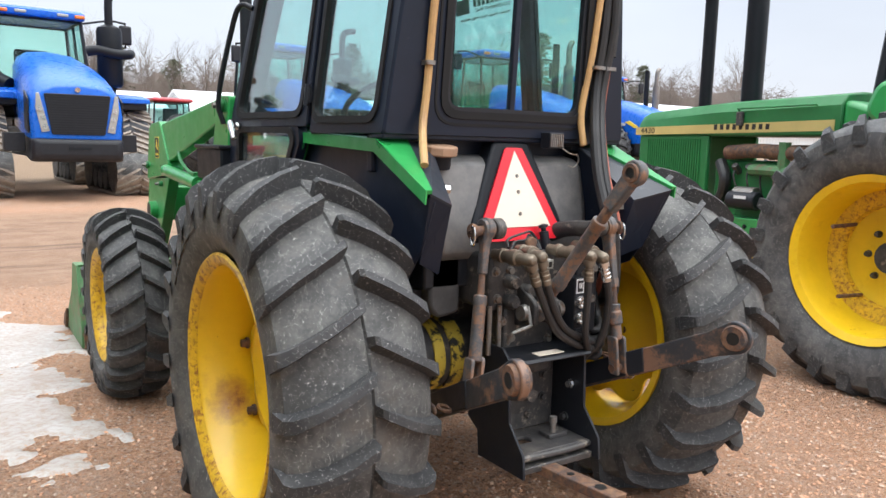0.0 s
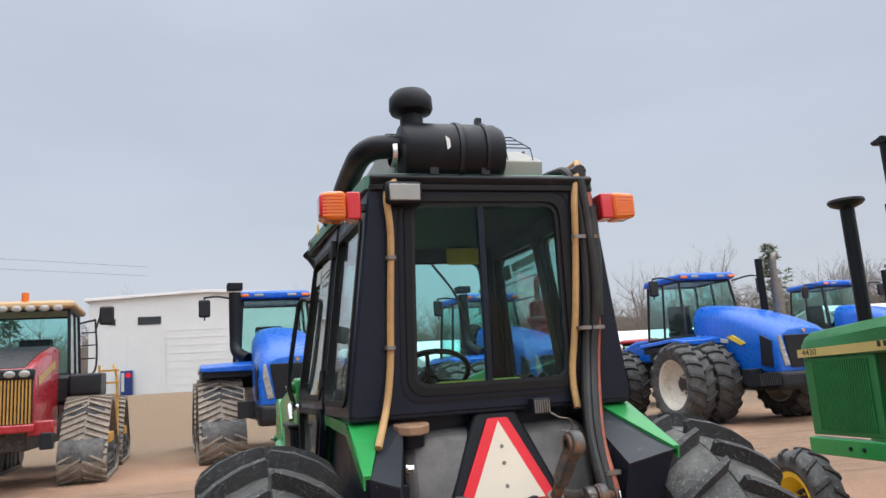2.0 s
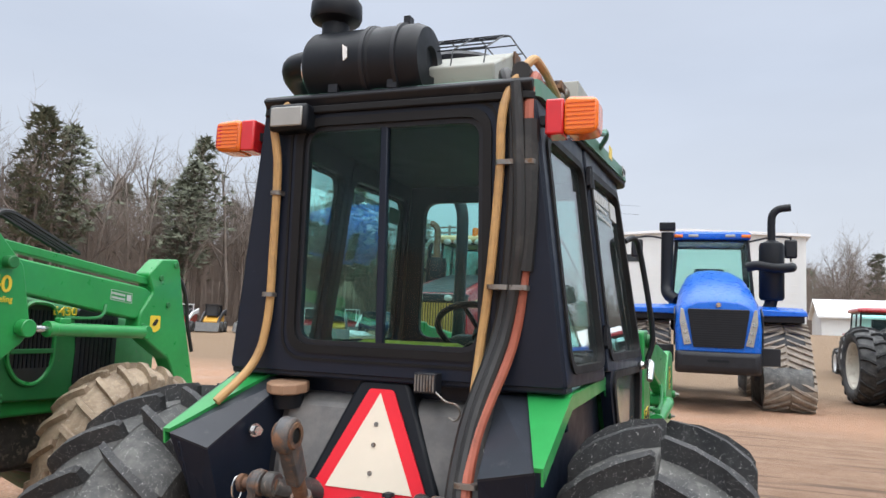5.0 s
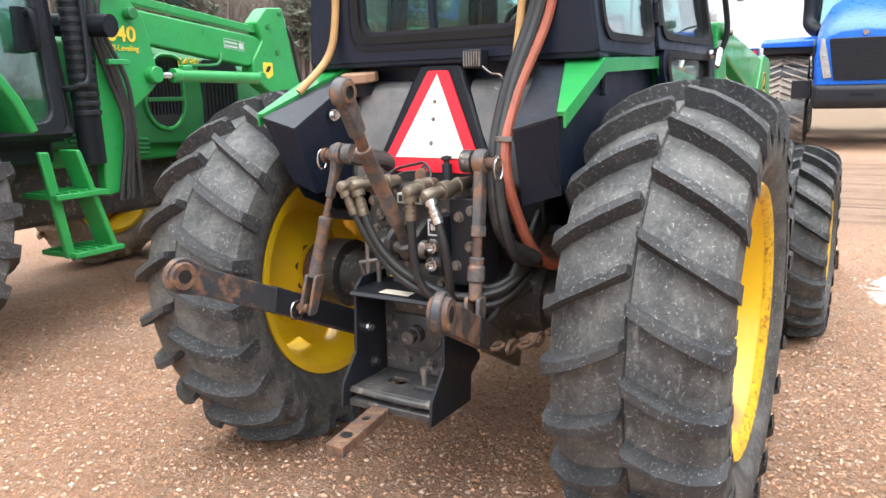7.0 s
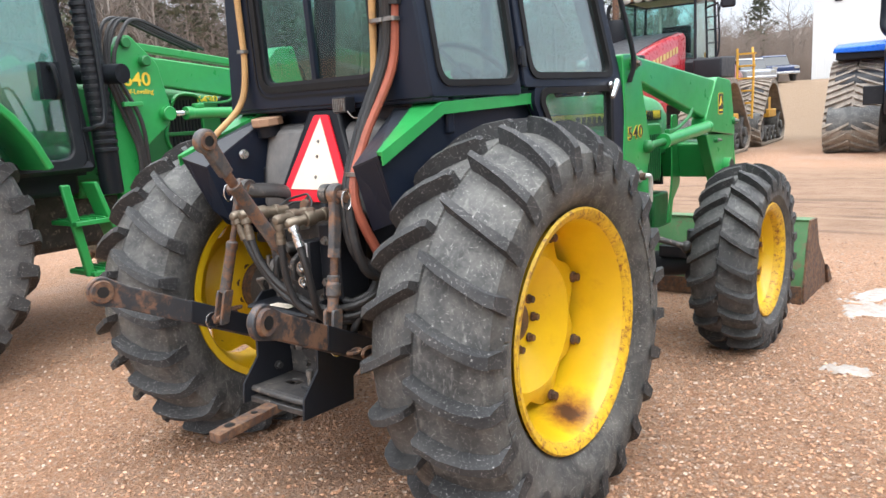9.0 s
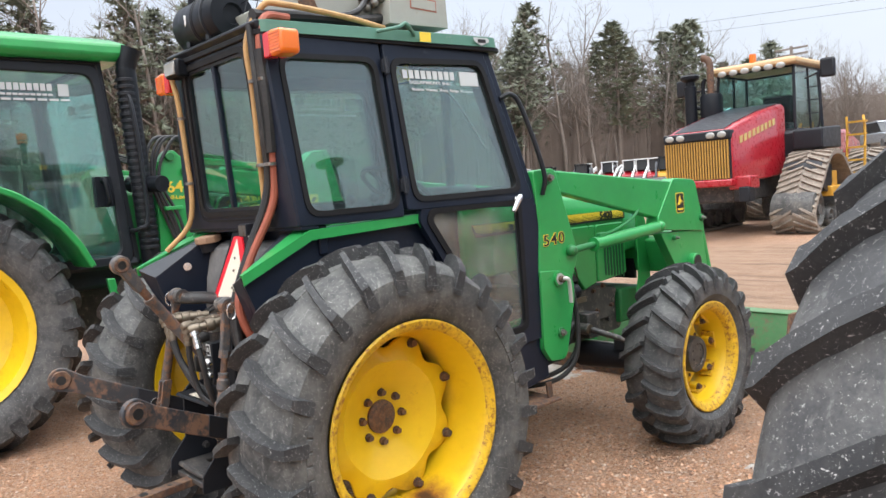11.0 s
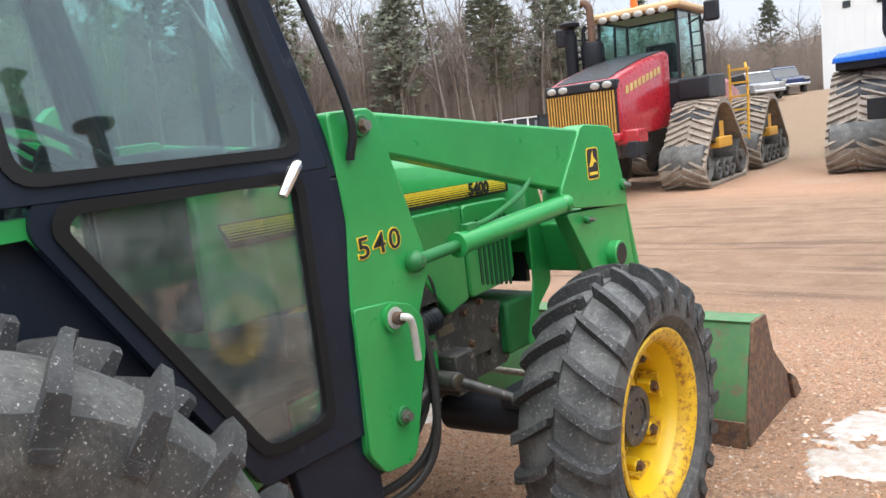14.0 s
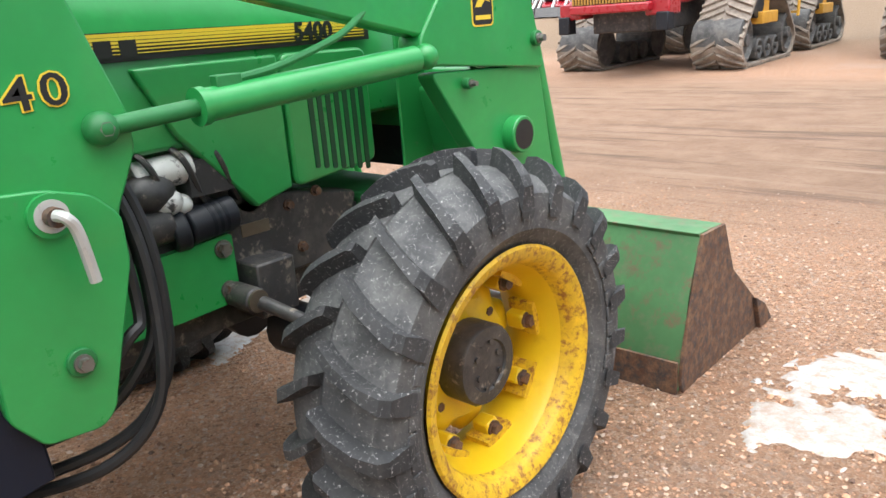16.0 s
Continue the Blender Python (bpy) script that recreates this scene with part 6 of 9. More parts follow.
# drawbar cage and drawbar
for x, g in ((-0.151, 1), (0.171, -1)):
    bm = prism(B(), [(-0.27, 0.735), (-0.40, 0.735), (-0.438, 0.702), (-0.448, 0.50), (-0.522, 0.415), (-0.530, 0.342), (-0.287, 0.338), (-0.280, 0.425), (-0.22, 0.458)], "x", x - 0.005, x + 0.005)
    cs_ = part("cage_side", bm, BLACK, tractor, "black steel guard plate with worn edges", bevel=0.002)
    for y, z in ((-0.385, 0.565), (-0.36, 0.44)):
        bm = B()
        bolt(bm, (x + g * 0.005, y, z), (g, 0, 0), 0.012, 0.02)
        part("plate_bolt", bm, CHROME if z > 0.5 else BLACK_DIRTY, cs_)
bm = prism(B(), [(-0.27, 0.708), (-0.465, 0.704), (-0.474, 0.694), (-0.470, 0.690), (-0.27, 0.696)], "x", -0.146, 0.166)
part("cage_top", bm, BLACK, tractor, "black guard top plate", bevel=0.002)
bm = B()
box(bm, -0.045, 0.060, -0.455, -0.415, 0.7075, 0.7095)
part("cage_label", bm, SIGN_WHITE, tractor, "peeling pale label")
bm = ring(B(), rounded([(-0.145, -0.478), (0.165, -0.478), (0.165, -0.29), (-0.145, -0.29)], 0.002, 6), rounded([(-0.075, -0.40), (-0.005, -0.40), (-0.005, -0.35), (-0.075, -0.35)], 0.023, 6), "z", 0.383, 0.397)
fl = part("cage_floor", bm, BLACK_DIRTY, tractor, "scuffed black hitch plate", bevel=0.003)
part("floor_lip", tube(B(), [(-0.145, -0.480, 0.388), (-0.06, -0.484, 0.386), (0.08, -0.485, 0.384), (0.165, -0.480, 0.386)], 0.012, 10), BLACK_DIRTY, fl)
bm = B()
box(bm, -0.145, 0.165, -0.500, -0.455, 0.340, 0.362)
part("lower_bar", bm, BLACK_DIRTY, fl, bevel=0.003)
bm = B()
box(bm, -0.135, 0.155, -0.30, -0.27, 0.40, 0.69)
pto = part("power_shaft_cover", bm, BLACK_DIRTY, tractor, "grimy power take-off housing", bevel=0.004)
part("shaft_stub", turned((0.0, -0.30, 0.545), (0.0, -0.375, 0.545), [(0, 0.085), (0.07, 0.085), (0.2, 0.05), (0.25, 0.03), (0.6, 0.028), (0.62, 0.022), (1, 0.022), (1, 0.002)], 20), BLACK_DIRTY, pto, "splined shaft stub in grease")
for a in range(8):
    bm = B()
    bolt(bm, (0.115 * math.cos(a * 0.785 + 0.4), -0.30, 0.545 + 0.105 * math.sin(a * 0.785 + 0.4)), (0, -1, 0), 0.012, 0.016)
    part("cover_bolt", bm, BLACK_DIRTY, pto)
bm = B()
box(bm, 0.045, 0.125, -0.42, -0.36, 0.397, 0.412)
hp = part("pin_seat", bm, BLACK_DIRTY, fl, bevel=0.003)
part("hitch_pin", turned((0.075, -0.40, 0.412), (0.075, -0.40, 0.468), [(0, 0.010), (0.6, 0.010), (0.62, 0.014), (1, 0.013), (1, 0.002)], 12), STEEL, hp, "steel hitch pin")
bar_ = lambda a, b, d: (a - 0.032 - (b + 0.46) * 0.14, b, d)
bm = prism(B(), rounded([(-0.030, -0.25), (0.030, -0.25), (0.030, -0.775), (-0.030, -0.775)], 0.006), bar_, 0.325, 0.357)
db = part("drawbar", bm, RUST, tractor, "rusty steel drawbar with pin holes", bevel=0.003)
for y in (-0.705, -0.59, -0.475):
    bm = cyl(B(), bar_(0, y, 0.3575), bar_(0, y, 0.359), 0.018 if y < -0.7 else 0.012, n=16)
    part("pin_hole", bm, INK, db)

# ---- loader ----
MAST = [(1.145, 1.565), (1.30, 1.572), (1.325, 1.55), (1.365, 1.43), (1.462, 1.15), (1.462, 1.085), (1.405, 0.97), (1.405, 0.88), (1.32, 0.60), (1.29, 0.575), (1.185, 0.585), (1.135, 0.655), (1.145, 1.05), (1.17, 1.28)]
LOWER = [(1.142, 1.055), (1.28, 1.045), (1.36, 1.02), (1.405, 0.97), (1.405, 0.88), (1.32, 0.60), (1.29, 0.575), (1.185, 0.585), (1.135, 0.655)]
ARM = [(1.215, 1.565), (1.32, 1.56), (2.44, 1.452), (2.46, 1.40), (2.42, 1.26), (2.27, 1.235), (1.36, 1.44), (1.215, 1.47)]
KNEE = [(2.44, 1.458), (2.475, 1.468), (2.68, 1.452), (2.715, 1.43), (2.80, 1.15), (2.80, 1.11), (2.25, 1.165), (2.26, 1.235)]
BOOM = [(2.30, 1.14), (2.80, 1.12), (2.86, 0.80), (3.00, 0.42), (3.02, 0.22), (2.95, 0.17), (2.88, 0.24), (2.76, 0.55), (2.50, 0.86)]
for s in (-1, 1):
    xa = CX + s * 0.565
    bm = prism(B(), rounded(MAST, 0.02, 4), "x", xa - s * 0.085, xa)
    mast = part("loader_mast", bm, GREEN, tractor, "green loader mast plate", bevel=0.006)
    bm = prism(B(), rounded(LOWER, 0.015, 4), "x", xa, xa + s * 0.012)
    part("mast_bracket", bm, GREEN, mast, "green lower mast bracket", bevel=0.004)
    bm = prism(B(), rounded(ARM, 0.02, 4), "x", xa - s * 0.072, xa - s * 0.004)
    arm = part("loader_arm", bm, GREEN, tractor, "green loader lift arm", bevel=0.010)
    bm = prism(B(), rounded(KNEE, 0.02, 4), "x", xa - s * 0.080, xa + s * 0.006)
    part("knee_plate", bm, GREEN, arm, "green knee plate", bevel=0.005)
    bm = prism(B(), rounded(BOOM, 0.03, 4), "x", xa - s * 0.070, xa - s * 0.008)
    part("lower_boom", bm, GREEN, arm, bevel=0.006)
    bm = B()
    cyl(bm, (xa - s * 0.01, 2.65, 0.925), (xa + s * 0.035, 2.65, 0.925), 0.056, n=24)
    part("tube_end", bm, GREEN, arm, bevel=0.004)
    bm = cyl(B(), (xa + s * 0.0355, 2.65, 0.925), (xa + s * 0.0365, 2.65, 0.925), 0.045, n=24)
    part("tube_bore", bm, INK, arm)
    for (y, z), par, r in (((1.246, 1.523), mast, 0.026), ((1.397, 1.134), mast, 0.026), ((2.263, 1.186), arm, 0.02), ((2.76, 1.20), arm, 0.02), ((1.274, 0.72), mast, 0.024), ((2.43, 1.10), arm, 0.014)):
        bm = cyl(B(), (xa, y, z), (xa + s * 0.022, y, z), r * 1.15, n=20)
        pin_ = part("pivot_pin", bm, GREEN_DULL_SHADE, par, "green pivot pin with bolt head", bevel=0.002)
        part("bolt_head", bolt(B(), (xa + s * 0.022, y, z), (s, 0, 0), r * 0.55, 0.022), STEEL, pin_)
    bm = cyl(B(), (xa + s * 0.012, 1.278, 1.0), (xa + s * 0.024, 1.278, 1.0), 0.040, n=22)
    part("lock_boss", bm, GREEN, mast)
    part("lock_washer", cyl(B(), (xa + s * 0.024, 1.278, 1.0), (xa + s * 0.027, 1.278, 1.0), 0.030, n=20), GALV, mast, "bright zinc washer")
    bm = cyl(B(), (xa + s * 0.024, 1.278, 1.0), (xa + s * 0.05, 1.278, 1.0), 0.018, n=14)
    part("lock_pin", bm, RUST, mast)
    bm = tube(B(), [(xa + s * 0.05, 1.275, 1.005), (xa + s * 0.068, 1.285, 1.0), (xa + s * 0.066, 1.30, 0.97), (xa + s * 0.058, 1.315, 0.875)], 0.011, 10)
    part("lock_handle", bm, GALV, mast, "bent bright steel handle")
    # lift cylinder
    p, q = Vector((xa - s * 0.035, 1.397, 1.134)), Vector((xa - s * 0.035, 2.263, 1.186))
    off = Vector((s * 0.05, 0, 0))
    bm = cyl(B(), p + off, p.lerp(q, 0.27) + off, 0.018, n=16)
    ball(bm, p + off, 0.032)
    part("cylinder_rod", bm, GREEN_DULL_SHADE, arm)
    bm = cyl(B(), p.lerp(q, 0.235) + off, p.lerp(q, 0.95) + off, 0.034, n=22)
    cyl(bm, p.lerp(q, 0.225) + off, p.lerp(q, 0.245) + off, 0.039, n=22)
    ball(bm, q + off, 0.034)
    tb = part("lift_cylinder", bm, GREEN, arm, "green hydraulic lift cylinder")
    bm = B()
    b0 = p.lerp(q, 0.29) + off + Vector((0, 0, 0.034))
    box(bm, b0.x - 0.014, b0.x + 0.014, b0.y - 0.01, b0.y + 0.05, b0.z - 0.006, b0.z + 0.02)
    part("port_block", bm, GREEN_DULL_SHADE, arm, bevel=0.003)
    bm = tube(B(), [b0 + Vector((0, 0.05, 0.008)), b0 + Vector((0, 0.16, 0.025)), b0 + Vector((-s * 0.01, 0.34, 0.075)), b0 + Vector((-s * 0.03, 0.45, 0.13))], 0.009, 8)
    part("steel_line", bm, GREEN_DULL_SHADE, arm, "green hydraulic line")
    # tilt cylinder in front of the boom
    bm = cyl(B(), (xa - s * 0.04, 2.80, 1.19), (xa - s * 0.04, 2.93, 0.72), 0.030, n=18)
    cyl(bm, (xa - s * 0.04, 2.93, 0.72), (xa - s * 0.04, 3.02, 0.46), 0.015, n=12)
    part("tilt_cylinder", bm, GREEN, arm, "green bucket tilt cylinder")
    # decals
    tm = Matrix.Translation((xa + s * 0.002, 1.275, 1.205)) @ (FACE_R if s > 0 else FACE_L) @ Matrix.Rotation(s * 0.05, 4, "Z")
    text("loader_number", "540", 0.080, tm, DECAL_YELLOW, mast, 0.001, 0.0036, 1.25, 1.22)
    text("loader_number", "540", 0.080, Matrix.Translation((s * 0.0015, 0, 0)) @ tm, INK, mast, 0.001, 0.0006, 1.25, 1.22)
    bm = prism(B(), rounded([(2.468, 1.375), (2.562, 1.375), (2.562, 1.248), (2.468, 1.248)], 0.016), "x", xa + s * 0.006, xa + s * 0.0075)
    lg = part("badge", bm, DECAL_YELLOW, arm, "black badge with yellow border")
    bm = prism(B(), rounded([(2.473, 1.370), (2.557, 1.370), (2.557, 1.253), (2.473, 1.253)], 0.013), "x", xa + s * 0.0075, xa + s * 0.0085)
    part("badge_field", bm, INK, lg)
    bm = prism(B(), [(2.482, 1.300), (2.498, 1.322), (2.505, 1.345), (2.516, 1.360), (2.522, 1.336), (2.548, 1.312), (2.526, 1.318), (2.508, 1.300)], "x", xa + s * 0.0085, xa + s * 0.0092)
    prism(bm, [(2.482, 1.278), (2.548, 1.278), (2.548, 1.266), (2.482, 1.266)], "x", xa + s * 0.0085, xa + s * 0.0092)
    part("badge_mark", bm, DECAL_YELLOW, lg)
    # guard beside the grille
    bm = prism(B(), rounded([(2.42, 1.26), (2.50, 1.26), (2.56, 1.10), (2.55, 0.82), (2.44, 0.74), (2.40, 0.60), (2.34, 0.60), (2.42, 0.85)], 0.02), "x", CX + s * 0.30, CX + s * 0.312)
    part("grille_guard", bm, GREEN, tractor, "green brush guard plate", bevel=0.003)
    bm = B()
    box(bm, *sorted((CX + s * 0.24, CX + s * 0.49)), 1.20, 1.34, 0.58, 0.72)
    part("mast_foot", bm, GREEN_DULL_SHADE, tractor, bevel=0.006)
    for o, low, back in ((0.0, 0.50, 0.0), (0.022, 0.47, 0.03), (-0.02, 0.56, 0.02), (0.01, 0.62, 0.06)):
        bm = tube(B(), [(CX + s * (0.45 + o), 1.42 - back, 1.12), (CX + s * (0.50 + o), 1.47 - back, 0.95), (CX + s * (0.53 + o), 1.475 - back, 0.76), (CX + s * (0.54 + o), 1.44 - back, low + 0.10), (CX + s * (0.51 + o), 1.34 - back, low), (CX + s * 0.44, 1.16, low - 0.03), (CX + s * 0.30, 1.00, 0.46), (CX + s * 0.15, 0.85, 0.55)], 0.013, 8)
        part("loader_hose", bm, HOSE_BLACK, tractor, "drooping black loader hose")
bm = cyl(B(), (CX - 0.56, 2.65, 0.925), (CX + 0.56, 2.65, 0.925), 0.05, n=24)
cyl(bm, (CX - 0.50, 2.55, 1.12), (CX + 0.50, 2.55, 1.12), 0.016, n=12)
cyl(bm, (CX - 0.50, 2.60, 1.14), (CX + 0.50, 2.60, 1.14), 0.012, n=12)
cyl(bm, (CX - 0.50, 2.64, 1.13), (CX + 0.50, 2.64, 1.13), 0.012, n=12)
part("cross_tube", bm, GREEN, tractor, "green cross tube with hydraulic lines")
bm = prism(B(), rounded([(2.50, 1.08), (2.62, 1.10), (2.66, 0.92), (2.56, 0.86)], 0.02), "x", CX - 0.5, CX + 0.5)
part("cross_beam", bm, GREEN, tractor, bevel=0.01)

# bucket
bk = lambda k: [(3.13, 0.525 - k), (3.06, 0.33), (2.99 + k, 0.10), (2.985 + k, 0.012 + k), (3.06, 0.004 + k), (3.74, 0.004 + k * 0.5)]
bm = B()
o_, i_ = bk(0.0), bk(0.014)
prism(bm, o_ + i_[::-1], "x", CX - 0.95, CX + 0.95)
bucket = part("loader_bucket", bm, GREEN_FADED, tractor, "scratched green steel loader bucket", bevel=0.004)
bm = prism(B(), [(3.12, 0.535), (3.31, 0.525), (3.31, 0.505), (3.14, 0.50)], "x", CX - 0.95, CX + 0.95)
part("bucket_lip", bm, GREEN_FADED, bucket, "dented green top lip", bevel=0.003)
bm = prism(B(), [(2.975, 0.12), (2.987, 0.12), (2.984, 0.004), (2.972, 0.004)], "x", CX - 0.95, CX + 0.95)
part("wear_strip", bm, RUST, bucket, "rusty heel strip")
for s in (-1, 1):
    bm = prism(B(), [(3.13, 0.53), (3.31, 0.525), (3.40, 0.33), (3.72, 0.07), (3.745, 0.004), (3.0, 0.004), (2.985, 0.06), (3.0, 0.14), (3.07, 0.35)], "x", CX + s * 0.95, CX + s * 0.963)
    part("bucket_side", bm, RUST if s > 0 else GREEN_FADED, bucket, "rusty bucket side plate", bevel=0.002)
    bm = prism(B(), [(3.60, 0.155), (3.70, 0.10), (3.78, 0.01), (3.66, 0.005)], "x", CX + s * 0.963, CX + s * 0.982)
    part("bucket_shoe", bm, RUST, bucket, bevel=0.003)
    bm = prism(B(), [(2.90, 0.30), (2.98, 0.42), (3.10, 0.42), (3.02, 0.16), (2.96, 0.13)], "x", CX + s * 0.50, CX + s * 0.52)
    part("bucket_ear", bm, GREEN_FADED, bucket, bevel=0.003)
bm = cyl(B(), (CX - 0.6, 2.94, 0.24), (CX + 0.6, 2.94, 0.24), 0.018, n=12)
part("bucket_pin", bm, STEEL, bucket)

# toolbox on the left flank
bm = B()
box(bm, CX - 0.60, CX - 0.40, 1.16, 1.55, 1.18, 1.33)
tbx = part("toolbox", bm, PLASTIC, tractor, "black toolbox beside the hood", bevel=0.01)
bm = B()
box(bm, CX - 0.61, CX - 0.395, 1.15, 1.56, 1.325, 1.345)
part("lid", bm, PLASTIC, tbx, bevel=0.006)

# ---- inside the cab ----
bm = prism(B(), rounded([(-0.02, 1.20), (0.10, 1.18), (0.10, 1.32), (0.05, 1.36), (0.02, 1.50), (-0.05, 1.50), (-0.08, 1.22)], 0.03), "x", CX - 0.17, CX + 0.17)
box(bm, CX - 0.21, CX + 0.21, 0.02, 0.46, 1.18, 1.29)
seat_ = part("driver_seat", bm, SEAT, tractor, "yellow padded driver's seat", bevel=0.03)
bm = B()
sw = Matrix.Translation((CX, 0.72, 1.53)) @ Matrix.Rotation(-0.6, 4, "X")
bm2 = B()
tube(bm2, [(0.19 * math.cos(a), 0.19 * math.sin(a), 0) for a in [i * math.pi / 12 for i in range(25)]], 0.013, 8, smooth=False)
for a in (0.3, 2.4, 4.5):
    tube(bm2, [(0, 0, -0.02), (0.19 * math.cos(a), 0.19 * math.sin(a), 0)], 0.010, 6, smooth=False)
cyl(bm2, (0, 0, -0.03), (0, 0, 0.01), 0.045, n=16)
cyl(bm2, (0, 0, -0.03), (0, 0.0, -0.55), 0.035, n=12)
bm2.transform(sw)
part("steering_wheel", bm2, PLASTIC, tractor, "black steering wheel on its column")
bm.free()
bm = B()
box(bm, CX - 0.22, CX + 0.22, 0.88, 1.12, 1.02, 1.52)
part("dash_console", bm, PLASTIC, tractor, "black dash console", bevel=0.04)
bm = B()
box(bm, CX + 0.24, CX + 0.40, 0.05, 0.55, 0.90, 1.28)
for y in (0.15, 0.28, 0.42):
    cyl(bm, (CX + 0.32, y, 1.28), (CX + 0.34, y + 0.03, 1.48), 0.008, n=8)
    ball(bm, (CX + 0.34, y + 0.03, 1.49), 0.022)
part("lever_console", bm, PLASTIC, tractor, "side console with levers", bevel=0.015)
bm = B()
box(bm, CX + 0.10, CX + 0.27, 0.62, 0.645, 2.035, 2.115)
mir = part("cab_mirror", bm, YELLOW, tractor, "yellow-backed cab mirror", bevel=0.012)

# dealer decals on the door glass: the name as plain bars, the plain words lettered
for s in (1, -1):
    f = side_at(s)
    for y0, y1, z0, z1, n_ in ((0.435, 0.75, 2.010, 2.048, 9), (0.775, 0.89, 1.986, 2.052, 1)):
        for k in range(n_):
            a, b = y0 + (y1 - y0) * k / n_, y0 + (y1 - y0) * (k + (0.72 if n_ > 1 else 1)) / n_
            bm = prism(B(), [(a, z0), (b, z0), (b, z1), (a, z1)], f, 0.002, 0.0055)
            part("decal_bar", bm, WHITE_DECAL, tractor)
    for words, y, z, size, wide in (("EQUIPMENT INC", 0.592, 1.992, 0.020, 1.75), ("Mosinee  Wausau  Thorp  Antigo  Waupaca", 0.66, 1.960, 0.019, 1.12)):
        at = Matrix.Translation(f(y, z, 0.003)) @ Matrix.Rotation(-s * 0.157, 4, "Y") @ (FACE_R if s > 0 else FACE_L)
        text("decal_line", words, size, at, WHITE_DECAL, tractor, 0.0008, 0.0003, wide)

# ---- the other machines ----
CREAM_RIM = painted("cream_rim", (0.72, 0.69, 0.60), 0.5, spread=0.12, dust=(0.30, 0.22, 0.15), dusty=(0.5, 0.85))


def plain_wheel(root, x, y, z, s, R, W, rim, lugs, mat, dish, sink=0.05, depth=0.10, n=56, lug_h=0.045, lug_w=0.045, inset=0.0):
    """A wheel for the machines farther off: rim with disc, and its tyre."""
    at = Matrix.Translation((x, y, z))
    e = W * 0.42
    bm = B()
    lathe(bm, [(rim * 0.98, -s * e), (rim + 0.02, -s * e), (rim - 0.05, -s * e * 0.3), (rim - 0.05, s * e * 0.3), (rim - 0.005, s * e * 0.85), (rim + 0.022, s * e), (rim - 0.02, s * e * 0.9), (rim - 0.045, s * e * 0.62), (rim - 0.065, s * (e * 0.3 - inset)),
               (rim - 0.075, s * (e * 0.3 - inset - depth * 0.2)), (rim * 0.55, s * (e * 0.35 - inset - depth)), (rim * 0.30, s * (e * 0.35 - inset - depth)), (0.0, s * (e * 0.35 - inset - depth))], 40)
    bm.transform(at)
    w = part("wheel", bm, dish, root)
    bm = B()
    cyl(bm, (s * (e * 0.35 - inset - depth), 0, 0), (s * (e * 0.35 - inset - depth + 0.08), 0, 0), rim * 0.2, n=18)
    for k in range(8):
        t = k * math.pi / 4
        bolt(bm, (s * (e * 0.35 - inset - depth), rim * 0.38 * math.cos(t), rim * 0.38 * math.sin(t)), (s, 0, 0), 0.016, 0.03)
    bm.transform(at)
    part("hub", bm, BLACK_DIRTY, w)
    bm = B()
    tyre(bm, R, W, rim, lugs, lug_h, lug_w, 0.17, s, n=n)
    for v in bm.verts:
        over = -(R - sink) - v.co.z
        if over > 0:
            v.co.x *= 1 + 0.7 * over / W
            v.co.z = -(R - sink) - over * 0.05
    bm.transform(at)
    part("tyre", bm, mat, w, "ribbed farm tyre", sharp=28, extra=LUG if mat is not TYRE_MUD else mat)
    return w


